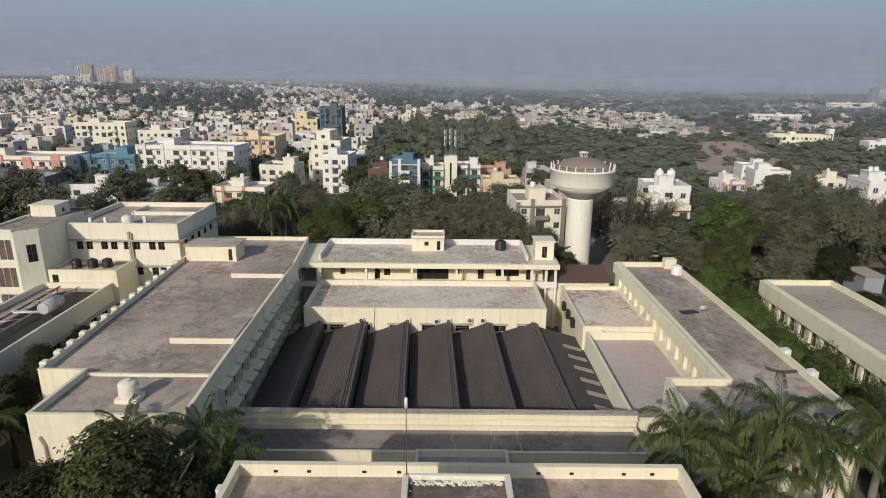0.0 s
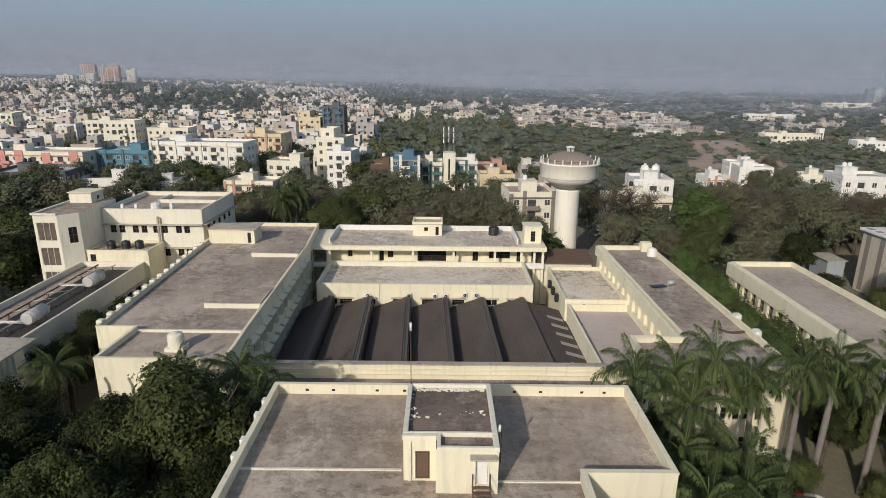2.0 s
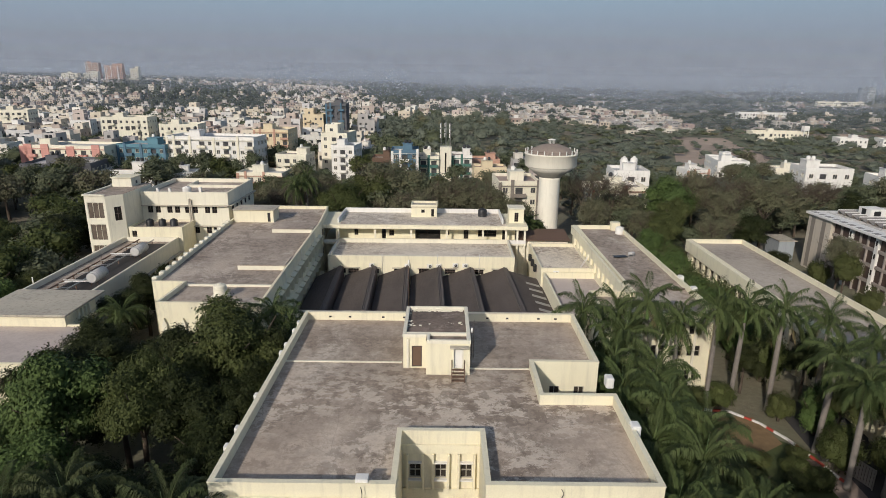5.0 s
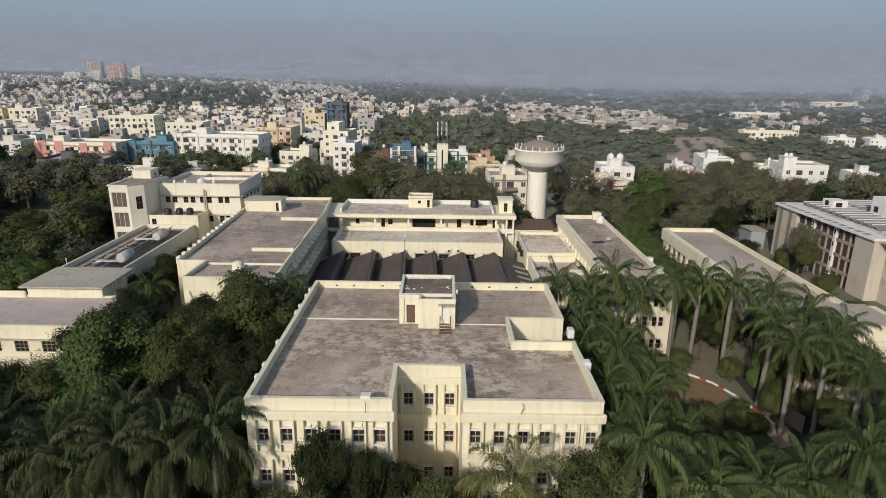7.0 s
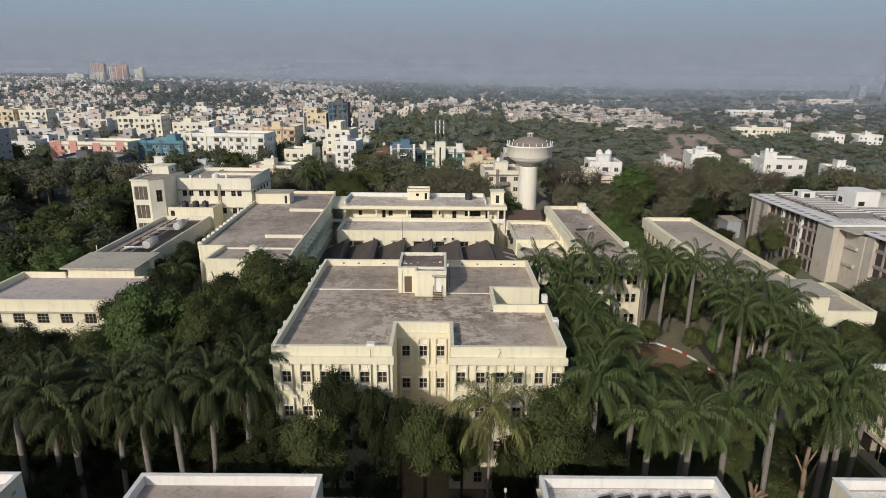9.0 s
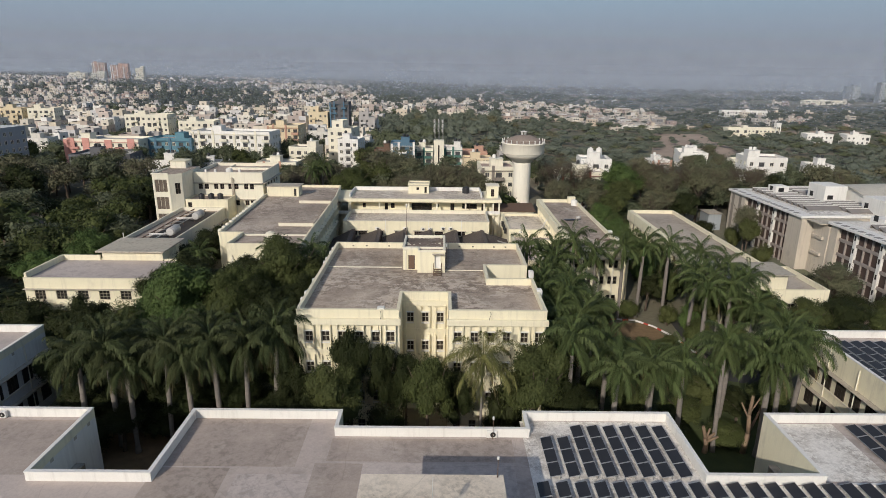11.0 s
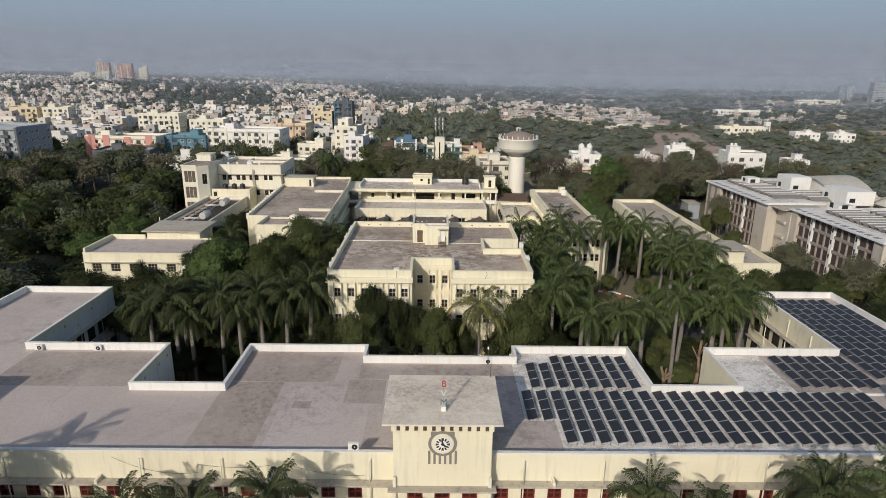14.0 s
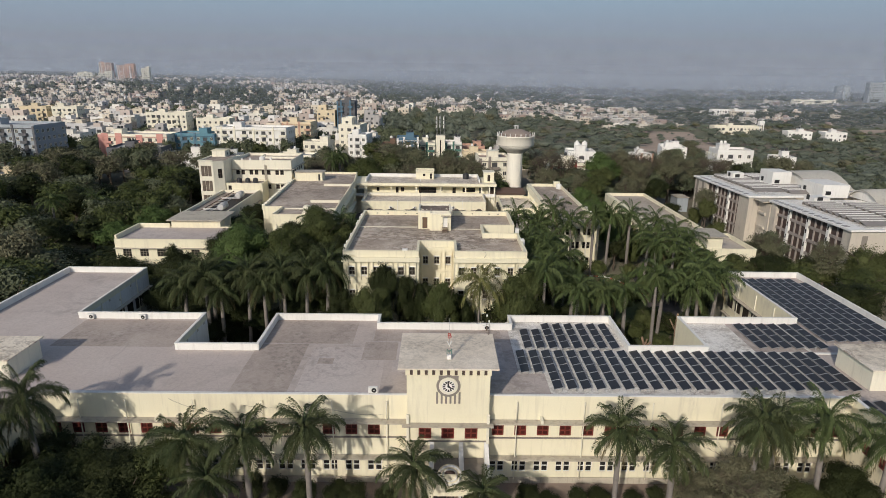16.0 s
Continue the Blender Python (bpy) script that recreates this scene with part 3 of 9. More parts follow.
# ---- main block ----
def main_block():
    poly = [(-13, 6.2), (-1.4, 6.2), (-1.4, 12.0), (4.2, 12.0), (4.2, 6.2), (15.3, 6.2), (15.3, 17.4), (9.5, 17.4), (9.5, 22.9), (15.3, 22.9), (15.3, 34.0), (-13, 34.0)]
    left = [1.3, 3.2, 5.1, 7.0, 8.9, 10.6]
    right = [1.05, 2.95, 4.85, 6.6, 8.65, 10.3]
    op = {0: [], 4: [], 2: [], 8: [], 5: [], 9: [], 11: []}
    for z in (0.7, 4.5, 8.3, 12.1):
        op[0] += [(u - 0.45, u + 0.45, z, z + 1.3) for u in left]
        op[4] += [(u - 0.42, u + 0.42, z, z + 1.3) for u in right]
        op[2] += [(u - 0.42, u + 0.42, z, z + 1.3) for u in (0.95, 2.8, 4.65)]
        op[5] += strip(0.5, 10.5, 1.1, z, z + 1.5, 2.4)
        op[9] += strip(0.5, 10.5, 1.1, z, z + 1.5, 2.4)
        op[11] += strip(1, 27, 1.1, z, z + 1.5, 2.6)
        op[8] += strip(0.6, 5.6, 0.9, z, z + 1.5, 2.2)
    b = block("main_block", "cream plastered four-storey block with flat stained terrace roof", poly, 0, 15.15, 15.95, CREAM, ROOF_MAIN, op, 0.3, cols=2, rows=2, fmat=FRAME_BEIGE, gmat=BROWN_GLASS_DARK)
    # cornice and belt courses on the street face
    for x0, x1 in ((-13.2, -1.2), (4.0, 15.5)):
        ledge(b, "cornice", x0, x1, 5.78, 6.2, 14.25, 15.0, CREAM, 0.05)
        for z in (10.85, 7.05, 3.25):
            ledge(b, "belt_course", x0 + 0.2, x1 - 0.2, 6.02, 6.2, z, z + 0.42, CREAM)
    ledge(b, "belt_course", -1.4, 4.2, 11.86, 12.0, 10.85, 11.27, CREAM)
    ledge(b, "cornice", -1.4, 4.2, 11.8, 12.0, 14.25, 14.95, CREAM)
    bm = bevelled(boxes((-0.08, 0.08, -0.32, 0.0, 0, 2.96)), 0.015)
    fin_me = bpy.data.meshes.new("fin")
    bm.to_mesh(fin_me)
    bm.free()
    fin_me.materials.append(CREAM)
    bm = bevelled(boxes((-0.48, 0.48, -0.28, 0.0, 0, 0.1)), 0.015)
    lintel_me = bpy.data.meshes.new("lintel")
    bm.to_mesh(lintel_me)
    bm.free()
    lintel_me.materials.append(WHITE)
    sites = [(-13 + u, 6.2) for u in left] + [(4.2 + u, 6.2) for u in right] + [(-1.4 + u, 12.0) for u in (0.95, 2.8, 4.65)]
    for z in (11.28, 7.48, 3.68):
        for x, y in sites:
            share("fin", fin_me, b, pose(x - 0.56, y, z))
            share("fin", fin_me, b, pose(x + 0.56, y, z))
            share("lintel", lintel_me, b, pose(x, y, z + 2.16))
            share("lintel", lintel_me, b, pose(x, y, z + 0.70))
    # low kerbs on the roof and rain spouts along the long edge
    part("roof_kerb", boxes((-12.7, -2.2, 24.0, 24.16, 15.14, 15.26)), CREAM_PALE, b)
    part("roof_kerb", boxes((3.9, 9.4, 22.95, 23.1, 15.14, 15.24)), CREAM_PALE, b)
    for k, y in enumerate((10.2, 12.4, 17.0, 24.6, 26.4, 29.6, 31.6)):
        bm = bmesh.new()
        box(bm, -13.45, -12.98, y, y + 0.5, 15.3, 15.75)
        tube(bm, (-13.4, y + 0.25, 15.3), (-13.4, y + 0.25, 14.2), 0.12)
        part("rain_spout", bm, WHITE, b)
    for x in (-10.4, -8.3, -4.8, -2.6, 6.2, 8.3, 11.6, 13.4):
        part("drain_hole", boxes((x - 0.13, x + 0.13, 33.66, 33.72, 15.45, 15.62)), BLACK, b)
    for y in (12.8, 19.9):
        bm = bevelled(boxes((15.1, 15.75, y - 0.45, y + 0.45, 15.3, 16.25)), 0.08)
        part("roof_vent", bm, WHITE, b)
    part("vent_box", bevelled(boxes((-3.9, -3.1, 6.25, 6.9, 15.96, 16.25)), 0.03), WHITE, b)
    for x0, z0, x1, z1 in ((-3.5, 16.0, -3.7, 13.2), (8.8, 16.0, 8.9, 14.6)):
        bm = bmesh.new()
        pts = [Vector((x0 + (x1 - x0) * i / 8 + 0.12 * math.sin(i * 0.9), 5.86, z0 + (z1 - z0) * i / 8)) for i in range(9)]
        for pa, pb in zip(pts, pts[1:]):
            tube(bm, pa, pb, 0.025, 0.025, 5, False)
        part("cable", bm, BLACK, b)
    return b


main_block()


def stair_head():
    s = thing("rooftop_stair_room", "cream rooftop stair room with two doors and a rimmed flat roof", "rooftop room")
    bm = bmesh.new()
    poly = [(-2.0, 23.1), (0.05, 23.1), (0.05, 21.9), (3.85, 21.9), (3.85, 29.7), (-2.0, 29.7)]
    ops = {0: [(0.75, 1.65, 15.25, 17.3)], 2: [(2.35, 3.2, 15.75, 17.7)]}
    n = len(poly)
    for i in range(n):
        wall_run(bm, poly[i], poly[(i + 1) % n], 15.15, 18.3, ops.get(i, []))
    part("wall", bm, CREAM, s)
    bm = bmesh.new()
    f = bm.faces.new([bm.verts.new((x, y, 18.1)) for x, y in inset(poly, 0.2)])
    part("roof", bm, ROOF_BROWN, s)
    bm = bmesh.new()
    for x0, x1, y0, y1 in ((-2.05, -1.72, 23.4, 29.75), (3.57, 3.9, 23.4, 29.75), (-1.72, 3.57, 29.5, 29.75), (-1.72, 3.57, 23.4, 23.62),
                           (-2.05, 0.1, 23.05, 23.4), (0.1, 0.35, 21.85, 23.4), (3.55, 3.9, 21.85, 23.4), (0.35, 3.55, 21.85, 22.1)):
        box(bm, x0, x1, y0, y1, 18.1, 18.42)
    part("roof_rim", bevelled(bm, 0.03), CREAM_PALE, s)
    d = part("door", boxes((-1.25, -0.35, 23.2, 23.26, 15.25, 17.3)), BROWN_WOOD, s, "closed dark brown door")
    part("panel", boxes((-1.15, -0.45, 23.17, 23.2, 15.4, 17.15)), RUST, d)
    part("door", boxes((2.42, 3.2, 22.04, 22.08, 15.75, 17.7)), WHITE, s, "open white door leaf")
    part("door_jamb", boxes((2.36, 2.46, 21.8, 21.9, 15.75, 17.75), (3.2, 3.3, 21.8, 21.9, 15.75, 17.75)), CREAM_PALE, s)
    ledge(s, "sunshade", 2.1, 3.7, 21.3, 21.9, 17.85, 17.95, CHAJJA)
    ledge(s, "niche_ledge", -1.7, -1.5, 22.95, 23.1, 15.2, 18.0, CREAM_PALE)
    bm = bmesh.new()
    for i in range(4):
        box(bm, 2.3, 3.35, 20.6 + i * 0.32, 20.9 + i * 0.32, 15.2 + i * 0.17, 15.25 + i * 0.17)
    for x in (2.28, 3.35):
        tube(bm, (x, 20.5, 15.15), (x, 20.5, 16.0), 0.03)
        tube(bm, (x, 21.8, 15.7), (x, 21.8, 16.6), 0.03)
        tube(bm, (x, 20.5, 16.0), (x, 21.8, 16.6), 0.03)
        tube(bm, (x, 20.5, 15.2), (x, 21.8, 15.75), 0.04)
    part("steps", bm, RUST, s, "short brown steel steps with rails")


stair_head()


def rubble(spots, z, seed, label):
    """Broken plaster and grit left on a roof, in drifts (x0, x1, y0, y1, pieces)."""
    rng = np.random.default_rng(seed)
    bm = bmesh.new()
    for x0, x1, y0, y1, n in spots:
        for i in range(n):
            r = rng.uniform(0.03, 0.12)
            m = pose(rng.uniform(x0, x1), rng.uniform(y0, y1), z + r * 0.2, rng.uniform(-25, 25), rng.uniform(-25, 25), rng.uniform(0, 180))
            made_ = bmesh.ops.create_cube(bm, size=1.0, matrix=m @ Matrix.Diagonal((r * 2.2, r * 1.3, r * 0.8, 1)))
            for v in made_["verts"]:
                v.co += Vector(rng.uniform(-0.25, 0.25, 3)) * r
    tagged(part("rubble", bm, CREAM_PALE), label, "rubble", "", "stuff")


rubble(((-1.6, 3.5, 29.1, 29.45, 120), (-1.6, 0.6, 25.6, 26.2, 7), (0.4, 3.4, 26.0, 26.5, 7), (-1.7, -1.4, 24.0, 29.0, 9)), 18.11, 3, "broken plaster lying along the stair room roof rim")


def mast(x, y, z, h, label, top=True):
    m = thing("antenna_mast", label, "mast", (x, y, z))
    bm = bmesh.new()
    tube(bm, (0, 0, -0.05), (0, 0, h), 0.035, 0.02, 6)
    part("pole", bm, RUST, m)
    if top:
        bm = bmesh.new()
        tube(bm, (0, 0, h * 0.93), (0, 0, h * 1.06), 0.09, 0.09, 8)
        part("cap", bm, WHITE, m)
    return m


mast(-1.85, 29.55, 18.42, 4.5, "thin rusty roof mast with a white tip")
mast(4.05, 23.8, 15.15, 3.4, "thin metal pole with a lamp beside the stair room")
mast(4.3, 25.0, 15.15, 3.9, "thin metal pole beside the stair room", False)


# ---- sawtooth hall, strip roof and link ----
def sawtooth():
    h = thing("sawtooth_hall", "workshop hall with a sawtooth roof of dark fibre-cement sheets", "building")
    ridges = [-16.95, -10.8, -4.85, 1.0, 6.9, 13.15]
    y0, y1, zr, zv = 53.4, 79.75, 6.15, 4.35
    starts = [(-21.4, 3.9)] + [(x + 1.0, zv) for x in ridges[:-1]]

    def skew(y):
        return 0.4 - 0.9 * (y - y0) / (y1 - y0)

    def run(points, n=8, k=0):
        """A strip of cross-section points (x, z) laid along the hall."""
        bm = bmesh.new()
        rows_ = []
        for i in range(n + 1):
            ya = y0 + (y1 - y0) * i / n
            sag = 0.02 * ((i * 7 + k * 3) % 4)
            rows_.append([bm.verts.new((x + skew(ya), ya, z + sag)) for x, z in points])
        for ra, rb in zip(rows_, rows_[1:]):
            for q in range(len(points)):
                w_ = (q + 1) % len(points)
                bm.faces.new((ra[q], ra[w_], rb[w_], rb[q]))
        bm.faces.new(rows_[0][::-1])
        bm.faces.new(rows_[-1])
        return bm
    for k, (xr, (xs, zs)) in enumerate(zip(ridges, starts)):
        part("roof_slope", run(((xs, zs), (xr, zr), (xr, zr - 0.08), (xs, zs - 0.08)), 8, k), SHEET, h)
        part("ridge_cap", run(((xr, zr - 0.1), (xr + 0.66, zr - 0.16), (xr + 0.66, zr + 0.02), (xr, zr + 0.06)), 8, k), RIDGE, h)
        for dx in (-0.1, 0.16):
            part("ridge_roll", run(((xr + dx, zr), (xr + dx + 0.09, zr), (xr + dx + 0.09, zr + 0.16), (xr + dx, zr + 0.16)), 8, k), RIDGE, h)
        part("monitor_face", run(((xr + 0.7, zv - 0.4), (xr + 0.82, zv - 0.4), (xr + 0.82, zr - 0.14), (xr + 0.7, zr - 0.14))), BROWN_WOOD, h)
        part("gable_end", run(((xs, 2.0), (xr + 0.7, 2.0), (xr, zr - 0.1), (xs, zs - 0.1)), 1), BROWN_WOOD, h)
    part("roof_slope", run(((14.0, zr - 0.5), (19.5, 4.1), (19.5, 4.02), (14.0, zr - 0.58))), SHEET, h)
    for i in range(7):
        y = 56.0 + i * 3.1
        bm = bmesh.new()
        xa, xb = 16.6 + skew(y), 19.0 + skew(y)
        za, zb = 4.98, 4.3
        lo = [bm.verts.new(c) for c in ((xa, y, za), (xb, y, zb), (xb, y + 0.95, zb), (xa, y + 0.95, za))]
        hi = [bm.verts.new((v.co.x, v.co.y, v.co.z + 0.05)) for v in lo]
        bm.faces.new(hi)
        for a in range(4):
            bm.faces.new((lo[a], lo[(a + 1) % 4], hi[(a + 1) % 4], hi[a]))
        part("skylight_sheet", bm, SKYLIGHT, h, "pale translucent sheet")
    # gable wall behind and the broad parapet in front
    part("front_parapet", bevelled(boxes((-21.2, 19.2, 52.9, 53.4, 0.0, 8.0)), 0.04), CREAM, h)
    part("coping", bevelled(boxes((-21.3, 19.3, 52.75, 53.6, 8.0, 8.14)), 0.03), CHAJJA, h)
    part("string_course", bevelled(boxes((-21.25, 19.25, 52.72, 52.9, 7.35, 7.5)), 0.02), CREAM_PALE, h)


sawtooth()
strip_block = block("strip_roof_block", "low service block with a dark stained roof", rect(-21.0, 19.0, 48.4, 52.85), 0, 6.35, 6.75, CREAM, ROOF_STRIP,
      {0: strip(1, 39, 1.2, 3.0, 4.6, 3.2)}, 0.22)
for x, bend in ((1.2, 0.18), (4.9, -0.22), (7.4, 0.12)):          # pale mortar seams across the strip
    bm = bmesh.new()
    for k in range(6):
        a = x + bend * math.sin(k * 1.3)
        box(bm, a - 0.07, a + 0.07, 48.75 + k * 0.63, 48.75 + (k + 1) * 0.63, 6.34, 6.375 + 0.002 * (k % 2))
    part("mortar_seam", bm, CHAJJA, strip_block)
block("link_block", "low connecting passage with a grey terrace", rect(-2.2, 6.0, 34.05, 48.3), 0, 6.5, 7.1, CREAM_PALE, ROOF_B, {}, 0.2)


# ---- rear hall and verandah block ----
def rear_block():
    poly = rect(-19.5, 14.7, 80.0, 92.0)
    op = {0: [(u - 0.95, u + 0.95, 4.75, 5.75) for u in (2.2, 4.6, 8.3, 13.0, 17.6, 22.4, 27.6, 31.2)]}
    b = block("rear_hall", "cream single-storey hall with a parapet terrace before the verandah", poly, 0, 7.35, 8.1, CREAM, ROOF_REAR, op, 0.3, cols=4, rows=2, fmat=BROWN_WOOD, parapet_mat=CREAM_PALE)
    for u in (2.2, 4.6, 8.3, 13.0, 17.6, 22.4, 27.6, 31.2):
        ledge(b, "sunshade", -19.5 + u - 1.2, -19.5 + u + 1.2, 79.4, 80.0, 5.85, 5.95, CHAJJA)
    for x in (-9.6, 0.5, 8.2):
        bm = bmesh.new()
        tube(bm, (x, 79.9, 4.8), (x, 79.9, 8.6), 0.05)
        part("downpipe", bm, WHITE, b)
    v = thing("verandah_block", "cream two-storey block with an open columned verandah", "building")
    part("floor_slab", bevelled(boxes((-23.2, 18.4, 92.1, 103.0, 6.9, 7.25)), 0.03), CREAM_PALE, v)
    part("lower_wall", boxes((-23.0, 18.2, 94.4, 103.0, 0, 6.9)), CREAM, v)
    ops = [(3.0, 3.8, 8.0, 9.2), (8.7, 9.5, 7.3, 9.3), (10.2, 11.2, 7.9, 9.2), (15.6, 20.8, 7.3, 9.3), (22.0, 22.6, 8.2, 9.2), (25.6, 26.6, 7.4, 9.3), (28.6, 32.4, 7.9, 9.3), (33.6, 34.4, 7.3, 9.3)]
    bm = bmesh.new()
    wall_run(bm, (-19.8, 95.2), (16.2, 95.2), 7.25, 10.2, ops)
    part("back_wall", bm, CREAM, v)
    windows_in(v, (-19.8, 95.2), (16.2, 95.2), ops, "plain", 2, 2, BROWN_WOOD)
    part("side_wall", boxes((-20.2, -19.8, 92.6, 103, 7.25, 10.2)), CREAM, v)
    part("side_wall", boxes((16.2, 16.5, 95.2, 103, 7.25, 10.2)), CREAM, v)
    for x in (-22.9, -19.6, -12.2, -4.9, 2.3, 9.6, 14.3, 16.6, 18.1):
        part("column", bevelled(boxes((x - 0.2, x + 0.2, 92.3, 92.7, 7.25, 10.2)), 0.03), CREAM_PALE, v)
        part("lower_column", bevelled(boxes((x - 0.2, x + 0.2, 92.3, 92.7, 0, 6.9)), 0.03), CREAM_PALE, v)
    for xa, xb, zt in ((-23.1, -4.9, 7.75), (-3.5, 2.3, 8.0), (9.6, 18.3, 8.0)):
        part("railing_wall", boxes((xa, xb, 92.15, 92.3, 7.25, zt)), WHITE, v)
    part("roof_slab", bevelled(boxes((-23.4, 18.6, 91.7, 103.3, 10.2, 11.0)), 0.04), CREAM, v)
    part("roof", boxes((-19.2, 14.4, 92.2, 102.9, 11.0, 11.05)), ROOF_REAR, v, "pale stained terrace concrete")
    part("parapet", bevelled(boxes((-19.9, -19.6, 93.5, 103.2, 11.0, 11.9), (-19.6, 13.8, 102.9, 103.2, 11.0, 12.0), (13.5, 13.8, 93.5, 102.9, 11.0, 12.0)), 0.03), WHITE, v)
    s = thing("rooftop_stair_room", "small cream rooftop stair room with a dark hatch", "rooftop room")
    bm = bmesh.new()
    wall_run(bm, (-5.2, 98.8), (0.2, 98.8), 11.05, 13.4, [(2.1, 2.8, 12.0, 12.7), (4.2, 4.8, 11.2, 12.8)])
    part("wall", bm, CREAM, s)
    part("wall", boxes((-5.2, -5.0, 99.0, 102.6, 11.05, 13.4), (0.0, 0.2, 99.0, 102.6, 11.05, 13.4), (-5.2, 0.2, 102.6, 102.8, 11.05, 13.4)), CREAM, s)
    windows_in(s, (-5.2, 98.8), (0.2, 98.8), [(2.1, 2.8, 12.0, 12.7), (4.2, 4.8, 11.2, 12.8)], "plain", 1, 1, BROWN_WOOD)
    part("roof", bevelled(boxes((-5.3, 0.3, 98.6, 102.9, 13.2, 13.35)), 0.02), CHAJJA, s)
    part("rim", bevelled(boxes((-5.3, 0.3, 98.6, 98.85, 13.35, 13.75), (-5.3, 0.3, 102.65, 102.9, 13.35, 13.75), (-5.3, -5.05, 98.85, 102.65, 13.35, 13.75), (0.05, 0.3, 98.85, 102.65, 13.35, 13.75)), 0.02), CREAM, s)
    t = thing("lift_tower", "slim cream rooftop tower with a barred opening", "rooftop room")
    bm = bmesh.new()
    wall_run(bm, (15.0, 94.6), (18.0, 94.6), 11.0, 13.9, [(1.1, 1.9, 11.3, 13.2)])
    part("wall", bm, CREAM, t)
    part("wall", boxes((15.0, 15.2, 94.8, 97.6, 11.0, 13.9), (17.8, 18.0, 94.8, 97.6, 11.0, 13.9), (15.0, 18.0, 97.6, 97.8, 11.0, 13.9)), CREAM, t)
    windows_in(t, (15.0, 94.6), (18.0, 94.6), [(1.1, 1.9, 11.3, 13.2)], "plain", 2, 4, BROWN_WOOD)
    part("cap", bevelled(boxes((14.8, 18.2, 94.4, 98.0, 13.9, 14.15)), 0.03), CREAM_PALE, t)


rear_block()


def water_tank(x, y, z, r=0.65, h=1.3, material=None, label="black ribbed plastic water tank"):
    t = thing("water_tank", label, "water tank", (x, y, z))
    bm = bmesh.new()
    prof = [(r * 0.96, 0)]
    for i in range(5):
        za = h * 0.78 * i / 5
        prof += [(r, za + 0.03), (r, za + h * 0.12), (r * 0.95, za + h * 0.14)]
    prof += [(r, h * 0.8), (r * 0.8, h * 0.92), (r * 0.32, h * 0.98)]
    lathe(bm, prof, 18)
    part("body", bm, material or TANK_BLACK, t)
    bm = bmesh.new()
    tube(bm, (0, 0, h * 0.97), (0, 0, h * 1.05), r * 0.35, r * 0.3, 14)
    part("lid", bm, material or TANK_BLACK, t)
    return t


tank = water_tank(9.9, 100.2, 11.05, 0.95, 1.7)
tagged(tank, group="rooftop tanks")


def ac_unit(x, y, z, turn=0.0, w=0.95):
    a = thing("air_conditioner", "white outdoor air-conditioner unit with round fan grille", "air conditioner", (x, y, z), turn, "outdoor air conditioners")
    part("casing", bevelled(boxes((-w / 2, w / 2, 0, 0.35, 0, 0.68)), 0.03), WHITE, a)
    bm = bmesh.new()
    tube(bm, (0.12, 0.01, 0.34), (0.12, -0.03, 0.34), 0.27, 0.25, 16)
    g = part("fan_grille", bm, BLACK, a)
    bm = bmesh.new()
    tube(bm, (0.12, -0.03, 0.34), (0.12, -0.05, 0.34), 0.07, 0.05, 8)
    part("hub", bm, WHITE, g)
    part("bracket", boxes((-w / 2 + 0.08, -w / 2 + 0.13, 0.05, 0.4, -0.1, 0), (w / 2 - 0.13, w / 2 - 0.08, 0.05, 0.4, -0.1, 0)), RUST, a)
    return a


ac = ac_unit(-11.5, 79.55, 6.05)
for x, z in ((-5.0, 6.05), (-0.9, 6.0), (0.8, 6.0), (3.8, 6.2), (5.6, 6.2)):
    copy_thing(ac, pose(x, 79.55, z))


for y, z in ((15.6, 13.9), (18.3, 14.2), (11.0, 13.8)):
    copy_thing(ac, pose(-13.75, y, z, 0, 0, -90))


